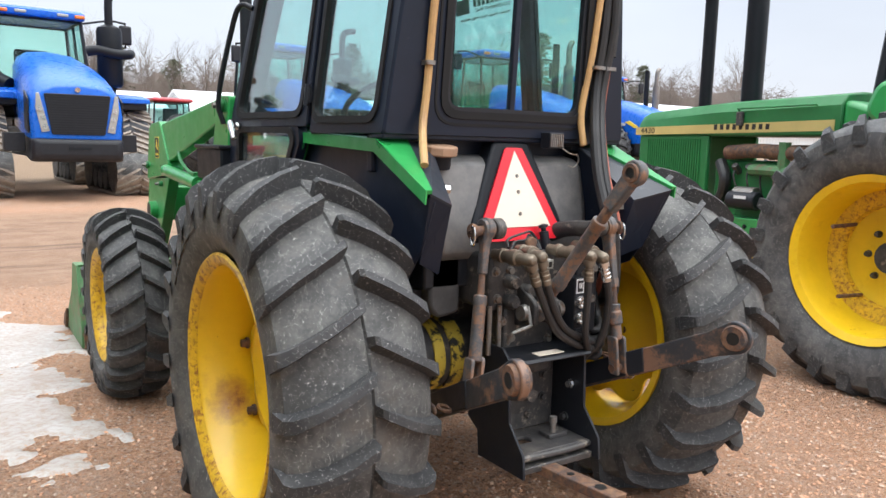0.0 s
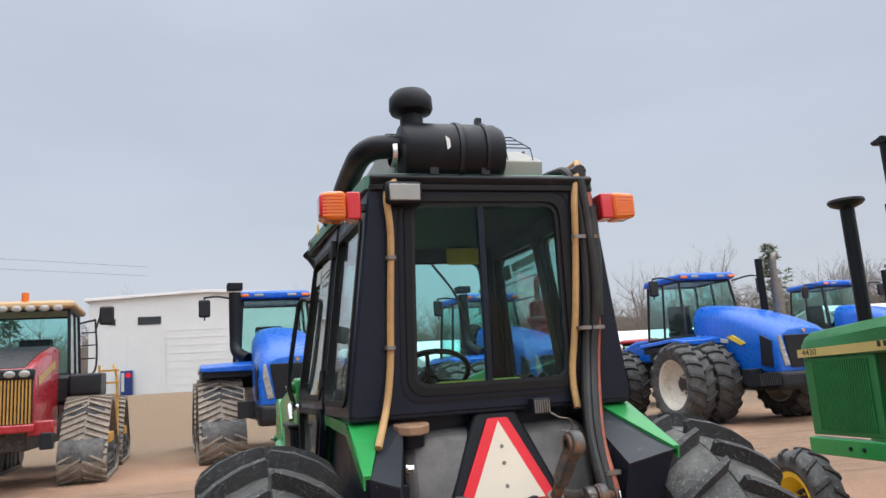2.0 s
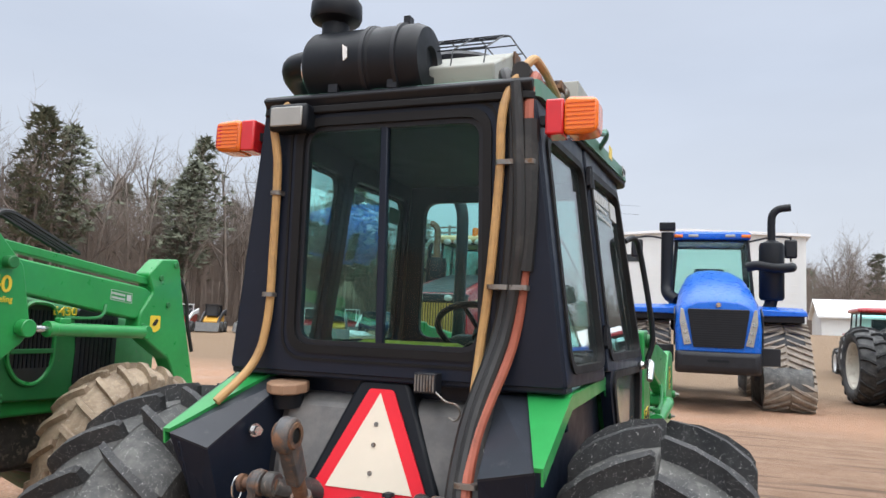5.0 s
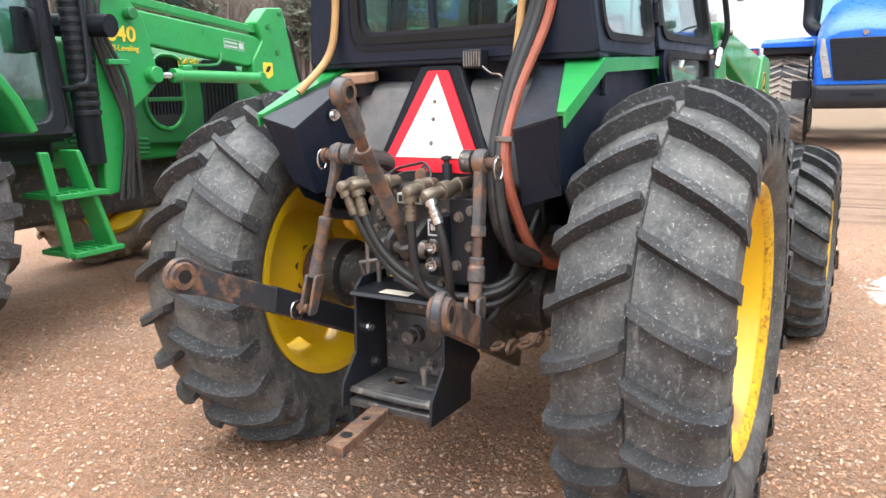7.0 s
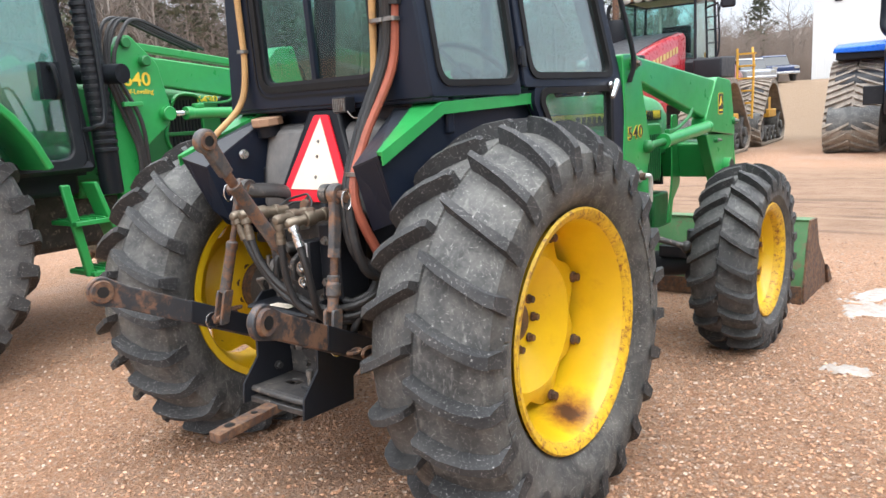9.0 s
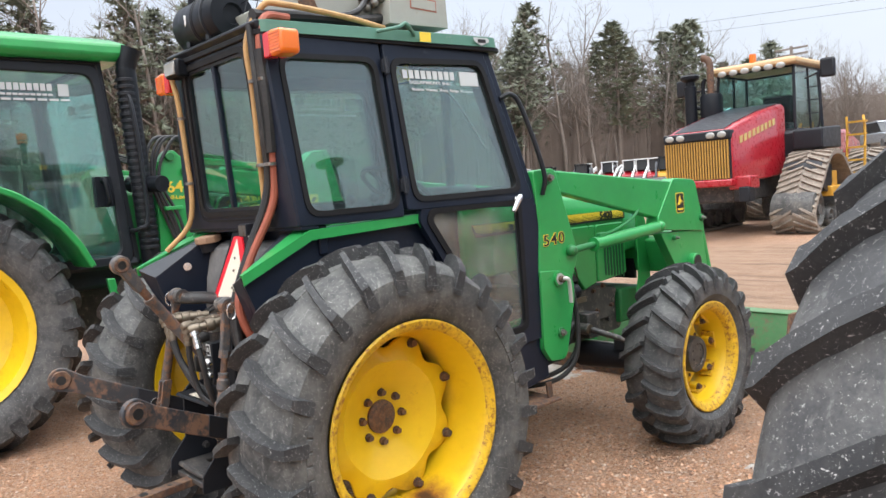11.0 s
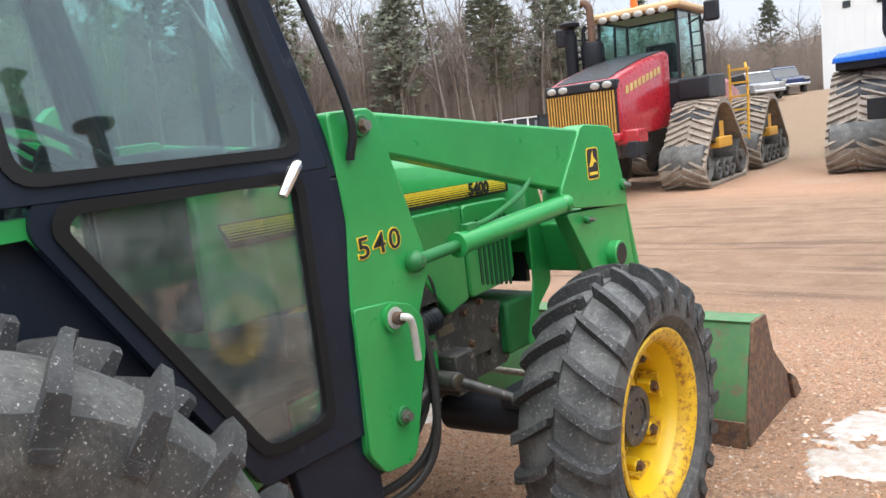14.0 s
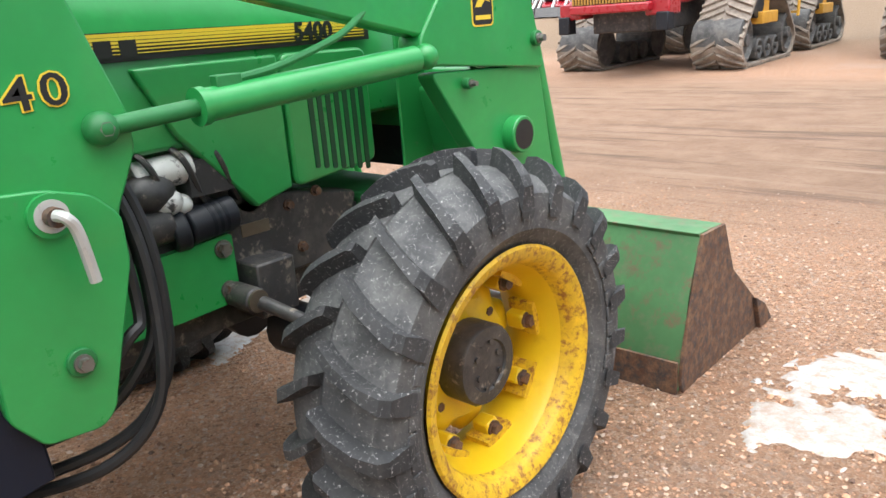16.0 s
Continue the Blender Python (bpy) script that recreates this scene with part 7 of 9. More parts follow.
def glass_cab(root, x, y0, y1, z0, z1, w0, w1, roof_mat, frame_mat, lean=0.08, roof_over=0.10, name="cab", glaze=GLASS):
    """Cab with four corner posts, panes between them, a sill and a domed roof. Faces +y."""
    P = [(x - w0, y0, z0), (x + w0, y0, z0), (x + w0, y1, z0), (x - w0, y1, z0)]
    T = [(x - w1, y0 + lean * 0.3, z1), (x + w1, y0 + lean * 0.3, z1), (x + w1, y1 - lean, z1), (x - w1, y1 - lean, z1)]
    c = part(name, box(B(), x - w0 + 0.02, x + w0 - 0.02, y0 + 0.02, y1 - 0.02, z0 - 0.06, z0 - 0.02), frame_mat, root, "dark cab frame")
    for p, t in zip(P, T):
        part("cab_post", tube(B(), [p, t], 0.035, 6, smooth=False), frame_mat, c)
    for i in range(4):
        part("cab_rail", tube(B(), [P[i], P[(i + 1) % 4]], 0.04, 6, smooth=False), frame_mat, c)
        part("cab_rail", tube(B(), [T[i], T[(i + 1) % 4]], 0.04, 6, smooth=False), frame_mat, c)
    m0 = [(P[0][k] * 0.55 + P[3][k] * 0.45) for k in range(3)]
    for s in (-1, 1):
        part("cab_post", tube(B(), [(x + s * w0, m0[1], z0), (x + s * w1, m0[1], z1)], 0.03, 6, smooth=False), frame_mat, c)
    for i in range(4):
        a, b, cc, d = Vector(P[i]), Vector(P[(i + 1) % 4]), Vector(T[(i + 1) % 4]), Vector(T[i])
        nrm = (b - a).cross(d - a).normalized() * 0.006
        bm = loft(B(), [[a, b, cc, d], [a + nrm, b + nrm, cc + nrm, d + nrm]])
        part("pane", bm, glaze, c)
    o = roof_over
    bm = loft(B(), [[(px_ + sx * g, py_ + sy * g, zz) for px_, py_, sx, sy in ((x - w1, y0, -1, -1), (x + w1, y0, 1, -1), (x + w1 * 1.0, y1 - lean * 0.4, 1, 1), (x - w1, y1 - lean * 0.4, -1, 1))] for g, zz in ((o * 0.7, z1), (o, z1 + 0.04), (o * 0.9, z1 + 0.12), (o * 0.2, z1 + 0.17), (-0.3 * w1, z1 + 0.19))])
    part("roof", bm, roof_mat, c, "rounded cab roof", bevel=0.02)
    bm = B()
    box(bm, x - w0 * 0.42, x + w0 * 0.42, y0 + 0.15, y0 + 0.7, z0 - 0.1, z0 + 0.22)
    box(bm, x - w0 * 0.40, x + w0 * 0.40, y0 + 0.15, y0 + 0.32, z0 + 0.2, z0 + 0.85)
    part("seat", bm, PLASTIC, c, bevel=0.06)
    bm = B()
    m_ = Matrix.Translation((x, y1 - 0.42, z0 + 0.42)) @ Matrix.Rotation(-0.7, 4, "X")
    tube(bm, [(0.2 * math.cos(a), 0.2 * math.sin(a), 0) for a in [i * math.pi / 8 for i in range(17)]], 0.016, 6, smooth=False)
    tube(bm, [(-0.2, 0, 0), (0.2, 0, 0)], 0.014, 5, smooth=False)
    cyl(bm, (0, 0, 0), (0, 0, -0.6), 0.05, n=10)
    bm.transform(m_)
    part("steering_wheel", bm, PLASTIC, c)
    return c


def belt_path(pts, r, k=6):
    return rounded(pts, r, k)


def track_unit(root, x0, x1, pts, r, frame_mat, bars=52):
    """A rubber track round a triangle of wheels; pts: corners (y, z) of the belt's outside."""
    path = [Vector(p) for p in belt_path(pts, r, 8)]
    cen = sum(path, Vector((0, 0))) / len(path)
    bm = B()
    rows = []
    for p in path:
        q = p + (cen - p).normalized() * 0.07
        rows.append([bm.verts.new((x0, p.x, p.y)), bm.verts.new((x1, p.x, p.y)), bm.verts.new((x1, q.x, q.y)), bm.verts.new((x0, q.x, q.y))])
    for a, b in zip(rows, rows[1:] + rows[:1]):
        for i in range(4):
            bm.faces.new((a[i], a[(i + 1) % 4], b[(i + 1) % 4], b[i]))
    belt = part("track_belt", bm, TRACK, root, "muddy rubber track belt with chevron bars")
    seg = [(path[i], path[(i + 1) % len(path)]) for i in range(len(path))]
    total = sum((b - a).length for a, b in seg)
    at = lambda d: next_point(seg, d % total)
    bm = B()
    xm = (x0 + x1) / 2
    for k in range(bars):
        for s in (-1, 1):
            d0 = total * (k + (0.25 if s > 0 else 0)) / bars
            pr = []
            for u, dd in ((0.04, 0.0), (0.5, 0.10), (1.0, 0.20)):
                x = xm + s * (x1 - x0) / 2 * u
                for w, h in ((-0.028, 0.0), (-0.02, 0.045), (0.02, 0.045), (0.028, 0.0)):
                    p, nrm = at(d0 - dd + w)
                    pr.append(bm.verts.new((x, p.x + nrm.x * h, p.y + nrm.y * h)))
            for i in range(2):
                for j in range(4):
                    bm.faces.new((pr[i * 4 + j], pr[i * 4 + (j + 1) % 4], pr[i * 4 + 4 + (j + 1) % 4], pr[i * 4 + 4 + j]))
            bm.faces.new(pr[:4]), bm.faces.new(pr[8:])
    tb = part("track_tread", bm, TRACK, belt, kind="stuff")
    top = max(pts, key=lambda p: p[1])
    lows = sorted([p for p in pts if p[1] < 0.6])
    ya, yb = lows[0][0], lows[-1][0]
    xo, xi = (x1, x0) if abs(x1) > abs(x0) else (x0, x1)
    sg = 1 if xo > 0 else -1
    wheels = [(ya + 0.42, 0.44, 0.36), (yb - 0.42, 0.44, 0.36)] + [(ya + 0.42 + (yb - ya - 0.84) * f, 0.26, 0.18) for f in (0.3, 0.5, 0.7)]
    for y, z, rr in wheels:
        bm = B()
        lathe(bm, [(0.0, xi), (rr, xi), (rr, xo - sg * 0.06), (rr * 0.82, xo - sg * 0.04), (rr * 0.7, xo - sg * 0.10), (rr * 0.3, xo - sg * 0.10), (rr * 0.28, xo - sg * 0.02), (0.0, xo - sg * 0.02)], 28, (0, y, z))
        part("track_wheel", bm, TYRE, belt, "dusty track wheel")
    bm = B()
    lathe(bm, [(0.0, xi), (0.34, xi), (0.34, xo - sg * 0.10), (0.0, xo - sg * 0.12)], 24, (0, top[0], top[1] - 0.46))
    part("drive_wheel", bm, BLACK, belt)
    bm = B()
    box(bm, *sorted((xi + sg * 0.1, xo - sg * 0.02)), (ya + yb) / 2 - 0.42, (ya + yb) / 2 + 0.42, 0.66, 0.86)
    box(bm, *sorted((xi + sg * 0.1, xo - sg * 0.10)), (ya + yb) / 2 - 0.16, (ya + yb) / 2 + 0.16, 0.8, top[1] - 0.4)
    part("track_frame", bm, frame_mat, belt, bevel=0.02)
    return belt


def next_point(seg, d):
    for a, b in seg:
        L = (b - a).length
        if d <= L:
            t = (b - a) / L
            return a + t * d, outward(t)
        d -= L
    a, b = seg[-1]
    return b, outward((b - a).normalized())


def outward(t):
    return Vector((t.y, -t.x))


def blue_machine(name, m, label, tracks, slim=False):
    """Big blue articulated tractor, nose towards +y at y = 0."""
    root = thing(name, m, label, "tractor", "blue articulated tractors")
    H = lambda y, w, zt, zb: [(-w * 0.97, y, zb), (-w, y, zb * 0.55 + zt * 0.45), (-w * 0.95, y, zt - 0.30), (-w * 0.80, y, zt - 0.12), (-w * 0.52, y, zt - 0.03), (0, y, zt), (w * 0.52, y, zt - 0.03), (w * 0.80, y, zt - 0.12), (w * 0.95, y, zt - 0.30), (w, y, zb * 0.55 + zt * 0.45), (w * 0.97, y, zb)]
    bm = loft(B(), [H(-2.9, 0.56, 2.66, 1.25), H(-2.1, 0.62, 2.56, 1.2), H(-1.3, 0.68, 2.38, 1.12), H(-0.6, 0.71, 2.17, 1.05), H(-0.2, 0.71, 2.02, 1.02), H(-0.05, 0.69, 1.93, 1.01), H(0.0, 0.66, 1.88, 1.03)])
    hood = part("hood", bm, BLUE, root, "glossy blue sloping hood", bevel=0.02, sharp=50)
    bm = prism(B(), rounded([(-0.40, 1.10), (0.40, 1.10), (0.50, 1.75), (-0.50, 1.75)], 0.04), "y", 0.0, 0.03)
    g = part("grille", bm, BLACK, hood, "black mesh grille", bevel=0.01)
    bm = B()
    for k in range(16):
        w_ = 0.395 + 0.095 * k / 15
        box(bm, -w_, w_, 0.03, 0.036, 1.13 + k * 0.039, 1.143 + k * 0.039)
    part("grille_mesh", bm, PLASTIC, g)
    part("badge", cyl(B(), (0, -0.01, 1.825), (0, 0.03, 1.82), 0.042, n=16), CHROME, hood, "round silver badge")
    for s in (-1, 1):
        bm = prism(B(), [(s * 0.43, 1.15), (s * 0.55, 1.13), (s * 0.625, 1.52), (s * 0.610, 1.75), (s * 0.565, 1.75), (s * 0.50, 1.45)], "y", -0.02, 0.028)
        h = part("headlamp", bm, LAMP, hood, "slanted clear headlamp cluster", bevel=0.008)
        for x, z in ((0.495, 1.22), (0.525, 1.36), (0.562, 1.50)):
            part("reflector", cyl(B(), (s * x, 0.026, z), (s * x, 0.036, z), 0.040, n=14), CHROME, h)
        bm = prism(B(), [(-0.48, 1.18), (-0.14, 1.12), (-0.10, 1.66), (-0.42, 1.80)], "x", s * 0.695, s * 0.722)
        part("side_grille", bm, BLACK, hood, "black louvred side vent", bevel=0.008)
        bm = prism(B(), [(-2.6, 1.95), (-1.5, 1.78), (-1.5, 1.70), (-2.6, 1.80)], "x", s * 0.655, s * 0.690)
        part("side_decal", bm, WHITE_DECAL if slim else BLUE, hood)
        if slim:
            bm = prism(B(), [(-1.5, 1.82), (-1.05, 1.62), (-0.9, 1.66), (-1.3, 1.86)], "x", s * 0.675, s * 0.712)
            part("side_swoosh", bm, DECAL_YELLOW, hood, "yellow swoosh decal")
    bm = loft(B(), [[(-w, y, z0), (w, y, z0), (w, y, z1), (-w, y, z1)] for y, w, z0, z1 in ((-1.2, 0.62, 0.70, 1.16), (-0.3, 0.70, 0.66, 1.05), (-0.02, 0.69, 0.66, 1.04), (0.05, 0.62, 0.74, 1.0))])
    part("nose_base", bm, BLACK, root, "black lower nose", bevel=0.05)
    part("nose_slot", box(B(), -0.17, 0.17, 0.045, 0.062, 0.86, 0.90), PLASTIC, root)
    bm = B()
    box(bm, -0.5, 0.5, -4.6, -0.5, 0.7, 1.25)
    box(bm, -0.42, 0.42, -6.4, -4.2, 0.8, 1.5)
    part("chassis", bm, BLACK_DIRTY, root, bevel=0.03)
    bm = loft(B(), [[(-0.62, y, 1.4), (0.62, y, 1.4), (0.6, y, zt), (-0.6, y, zt)] for y, zt in ((-6.6, 1.75), (-5.6, 2.0), (-4.75, 2.0))])
    part("rear_deck", bm, BLUE, root, bevel=0.05)
    cab_ = glass_cab(root, 0, -4.5, -2.85, 1.95, 3.30, 0.80, 0.70, BLUE, BLACK, 0.20, 0.06)
    part("cab_base", box(B(), -0.80, 0.80, -4.6, -2.8, 1.40, 1.95), BLACK, root, bevel=0.05)
    for s in (-1, 1):
        part("roof_lamp", box(B(), s * 0.66 - 0.09, s * 0.66 + 0.09, -2.93, -2.84, 3.33, 3.40), AMBER, cab_, "amber roof lamp", bevel=0.02)
        part("work_lamp", box(B(), s * 0.36 - 0.10, s * 0.36 + 0.10, -2.93, -2.85, 3.34, 3.40), LAMP, cab_, bevel=0.015)
        bm = tube(B(), [(s * 0.72, -2.95, 3.26), (s * 1.2, -2.9, 3.36), (s * 1.50, -2.9, 3.34)], 0.022, 6)
        tube(bm, [(s * 1.50, -2.9, 3.36), (s * 1.50, -2.9, 2.85)], 0.018, 6, smooth=False)
        mr = part("mirror_arm", bm, BLACK, cab_)
        part("mirror", box(B(), s * 1.50 - 0.12, s * 1.50 + 0.12, -2.94, -2.85, 2.92, 3.30), BLACK, mr, "black mirror housing", bevel=0.04)
        bm = loft(B(), [[(s * 0.60, y, z), (s * 1.62, y, z - 0.03), (s * 1.64, y, z - 0.12), (s * 0.60, y, z - 0.14)] for y, z in ((-3.6, 1.86), (-2.2, 1.92), (-1.75, 1.84))])
        part("fender", bm, BLUE, root, "blue flat fender", bevel=0.02)
        part("fender_liner", box(B(), *sorted((s * 0.62, s * 1.60)), -3.5, -1.85, 1.60, 1.74), BLACK, root, bevel=0.02)
        part("tow_step", box(B(), *sorted((s * 0.72, s * 1.02)), -0.72, -0.46, 0.82, 1.12), BLACK, root, "black ribbed side step", bevel=0.012)
    if slim:
        bm = cyl(B(), (-0.80, -2.0, 1.9), (-0.80, -2.0, 3.62), 0.085, n=16)
        part("air_intake", bm, PLASTIC, root, "black intake stack")
        bm = cyl(B(), (-0.95, -1.7, 2.0), (-0.95, -1.7, 3.1), 0.12, n=18)
        tube(bm, [(-0.95, -1.7, 3.05), (-0.95, -1.7, 3.45), (-0.98, -1.7, 3.60), (-1.05, -1.7, 3.68)], 0.07, 12)
        part("exhaust_pipe", bm, STEEL, root, "grey steel exhaust stack")
    else:
        bm = lathe(B(), [(0.0, 2.02), (0.20, 2.05), (0.235, 2.10), (0.235, 3.10), (0.215, 3.17), (0.09, 3.23), (0.0, 3.23)], 28, (-1.10, -2.5, 0), "z")
        can = part("exhaust_canister", bm, PLASTIC, root, "black exhaust canister")
        bm = tube(B(), [(-1.10, -2.5, 3.18), (-1.10, -2.5, 3.60), (-1.13, -2.5, 3.76), (-1.24, -2.5, 3.86), (-1.45, -2.5, 3.89)], 0.075, 14)
        part("exhaust_pipe", bm, PLASTIC, root, "curved exhaust pipe")
        bm = tube(B(), [(-0.62, -2.2, 2.66), (-0.80, -2.16, 2.70), (-1.10, -2.18, 2.66), (-1.36, -2.26, 2.67), (-1.46, -2.4, 2.70)], 0.095, 12)
        part("crossing_pipe", bm, PLASTIC, root, "thick grey pipe round the canister")
        bm = tube(B(), [(-1.10, -2.5, 2.08), (-1.05, -2.5, 1.9), (-0.85, -2.4, 1.6)], 0.12, 10)
        part("lower_pipe", bm, PLASTIC, root)
        bm = tube(B(), [(0.88, -2.75, 3.42), (0.88, -2.75, 2.5), (0.86, -2.65, 2.15), (0.66, -2.4, 1.98)], 0.125, 14)
        part("air_intake", bm, PLASTIC, root, "black air intake stack")
        part("intake_head", box(B(), 0.72, 1.04, -2.90, -2.60, 3.46, 3.62), PLASTIC, root, "square intake head", bevel=0.02)
    if tracks:
        for s in (-1, 1):
            xa, xb = sorted((s * 0.82, s * 1.68))
            track_unit(root, xa, xb, [(-3.6, 0.03), (-1.25, 0.03), (-1.0, 0.38), (-2.0, 1.56), (-2.7, 1.56), (-3.85, 0.38)], 0.30, BLACK, 46)
            track_unit(root, xa, xb, [(-7.3, 0.03), (-4.8, 0.03), (-4.6, 0.38), (-5.6, 1.56), (-6.3, 1.56), (-7.5, 0.38)], 0.30, BLACK, 46)
    else:
        for s in (-1, 1):
            for y in (-1.9, -5.6):
                for xo in (1.02, 1.68):
                    plain_wheel(root, s * xo, y, 0.88, s, 0.92, 0.58, 0.52, 18, TYRE_DARK, CREAM_RIM, 0.04, 0.16, 44, 0.055, 0.06)
        for y in (-1.9, -5.6):
            part("axle", cyl(B(), (-1.7, y, 0.88), (1.7, y, 0.88), 0.13, n=12), BLACK_DIRTY, root)
        for k in range(10):
            for s in (-1, 1):
                part("front_weight", box(B(), *sorted((s * (0.70 + k * 0.05), s * (0.732 + k * 0.05))), -0.40, 0.02, 0.78, 1.02), BLACK, root)
        part("weight_bar", box(B(), -1.18, 1.18, -0.45, -0.25, 0.82, 0.98), BLACK, root)
    return root


blue_machine("track_tractor", pose(0.69, 14.85, 0, 0, 0, 183.5) @ Matrix.Scale(1.25, 4), "blue tracked tractor with black grille and stacks on gravel", True)
blue_machine("dual_wheel_tractor", pose(7.05, 14.6, 0, 0, 0, 188) @ Matrix.Scale(1.15, 4), "blue tractor on dual tyres with cream rims", False)
nh3 = blue_machine("dual_wheel_tractor", pose(12.6, 12.6, 0, 0, 0, 180) @ Matrix.Scale(1.2, 4), "older blue tractor on dual tyres with slim exhaust stacks", False, True)
copy_thing(nh3, pose(26.7, 21.5, 0, 0, 0, 180) @ Matrix.Scale(1.2, 4))


def red_machine(m):
    """Red tracked tractor with golden grille, nose towards +y at y = 0."""
    root = thing("red_track_tractor", m, "red tracked tractor with golden slatted grille and dusty tracks", "tractor")
    sec = lambda y, w, zt, zb: [(-w, y, zb), (-w, y, zt - 0.10), (-w * 0.9, y, zt), (w * 0.9, y, zt), (w, y, zt - 0.10), (w, y, zb)]
    bm = loft(B(), [sec(-2.7, 0.66, 2.62, 1.15), sec(-1.5, 0.67, 2.42, 1.1), sec(-0.5, 0.67, 2.20, 1.1), sec(-0.06, 0.66, 2.08, 1.12)])
    hood = part("hood", bm, RED, root, "red angular hood", bevel=0.03)
    bm = loft(B(), [[(-0.50, y, z), (0.50, y, z), (0.5, y, z + 0.025), (-0.5, y, z + 0.025)] for y, z in ((-2.7, 2.615), (-1.5, 2.415), (-0.5, 2.195), (-0.1, 2.08))])
    part("hood_top", bm, BLACK, hood, "black hood panel", bevel=0.008)
    bm = B()
    box(bm, -0.64, 0.64, -0.08, 0.0, 1.16, 1.90)
    g = part("grille", bm, BLACK, hood)
    for k in range(24):
        x = -0.62 + k * 0.0535
        bm = B()
        box(bm, x, x + 0.026, 0.0, 0.03, 1.17, 1.89)
        part("slat", bm, GRILLE_GOLD, g)
    bm = B()
    box(bm, -0.66, 0.66, -0.2, 0.05, 1.90, 2.07)
    part("lamp_bar", bm, BLACK, hood, bevel=0.03)
    for x in (-0.52, -0.30, 0.30, 0.52):
        bm = B()
        ball(bm, (x, 0.05, 1.985), 0.075, 1.2, 0.35, 0.8)
        part("headlamp", bm, LAMP, hood, "oval headlamp")
    bm = B()
    box(bm, -0.68, 0.68, -0.35, 0.06, 1.02, 1.16)
    box(bm, -0.95, -0.55, -0.55, -0.1, 0.95, 1.2)
    box(bm, 0.55, 0.95, -0.55, -0.1, 0.95, 1.2)
    part("front_beam", bm, RED, root, bevel=0.03)
    for s in (-1, 1):
        part("tow_block", box(B(), s * 0.85 - 0.1, s * 0.85 + 0.1, -0.3, -0.05, 0.72, 1.0), BLACK, root, bevel=0.02)
    bm = B()
    box(bm, -0.5, 0.5, -4.6, -0.4, 0.7, 1.2)
    box(bm, -0.45, 0.45, -7.6, -4.3, 0.8, 1.5)
    part("chassis", bm, BLACK_DIRTY, root, bevel=0.03)
    bm = loft(B(), [sec(-7.6, 0.7, 1.85, 1.3), sec(-6.6, 0.75, 2.1, 1.3), sec(-4.9, 0.7, 2.1, 1.3)])
    part("rear_body", bm, RED, root, "red rear body", bevel=0.08)
    bm = B()
    box(bm, -0.9, 0.9, -4.45, -2.62, 1.45, 2.05)
    part("cab_base", bm, BLACK, root, bevel=0.08)
    cab_ = glass_cab(root, 0, -4.4, -2.75, 2.05, 3.40, 0.84, 0.80, TAN_ROOF, BLACK, 0.12, 0.14)
    for k in range(6):
        x = -0.62 + k * 0.25
        bm = B()
        ball(bm, (x, -2.66, 3.40), 0.085, 1.15, 0.45, 0.8)
        part("work_lamp", bm, LAMP, cab_)
    bm = cyl(B(), (0.0, -2.8, 3.54), (0, -2.8, 3.74), 0.07, n=14)
    part("beacon", bm, AMBER, cab_, "amber beacon")
    for s in (-1, 1):
        bm = tube(B(), [(s * 0.92, -2.75, 2.05), (s * 1.32, -2.70, 2.1), (s * 1.32, -2.70, 3.05), (s * 1.25, -2.75, 3.12), (s * 0.95, -3.1, 3.1)], 0.02, 8)
        for z_ in (2.35, 2.62, 2.88):
            tube(bm, [(s * 1.32, -2.70, z_), (s * 1.05, -2.80, z_)], 0.014, 6, smooth=False)
        part("mirror_rail", bm, BLACK, cab_)
        bm = tube(B(), [(s * 1.32, -2.70, 2.9), (s * 1.44, -2.66, 3.3), (s * 1.52, -2.64, 3.34)], 0.02, 6)
        part("mirror_arm", bm, BLACK, cab_)
        part("mirror", box(B(), s * 1.54 - 0.14, s * 1.54 + 0.14, -2.70, -2.58, 3.02, 3.40), BLACK, cab_, bevel=0.04)
        bm = prism(B(), rounded([(-2.45, 1.62), (-2.45, 2.04), (-3.6, 2.08), (-3.6, 1.62)], 0.06), "x", s * 0.88, s * 1.46)
        part("platform_box", bm, BLACK, root, "black side platform box", bevel=0.03)
        bm = B()
        for k in range(6):
            z = 0.75 + k * 0.28
            box(bm, *sorted((s * 1.25, s * 1.62)), -4.62 - k * 0.05, -4.50 - k * 0.05, z, z + 0.04)
        tube(bm, [(s * 1.26, -4.5, 0.7), (s * 1.22, -4.80, 1.9), (s * 1.2, -4.85, 2.3)], 0.03, 6)
        tube(bm, [(s * 1.62, -4.5, 0.7), (s * 1.58, -4.80, 1.9), (s * 1.5, -5.0, 2.3)], 0.03, 6)
        part("ladder", bm, YELLOW_STEEL, root, "yellow access ladder")
        for k in range(9):
            bm = prism(B(), [(-2.1 + 0.2 * k, 2.30 - 0.042 * k), (-1.97 + 0.2 * k, 2.27 - 0.042 * k), (-1.97 + 0.2 * k, 2.14 - 0.042 * k), (-2.1 + 0.2 * k, 2.17 - 0.042 * k)], "x", s * 0.672, s * 0.678)
            part("lettering_bar", bm, DECAL_GOLD, hood)
    bm = B()
    lathe(bm, [(0.0, 2.1), (0.13, 2.1), (0.13, 3.2), (0.10, 3.22), (0.10, 3.30), (0.20, 3.36), (0.21, 3.42), (0.17, 3.46), (0.0, 3.47)], 22, (1.22, -2.35, 0), "z")
    part("intake_pipe", bm, PLASTIC, root, "black intake stack with mushroom cap")
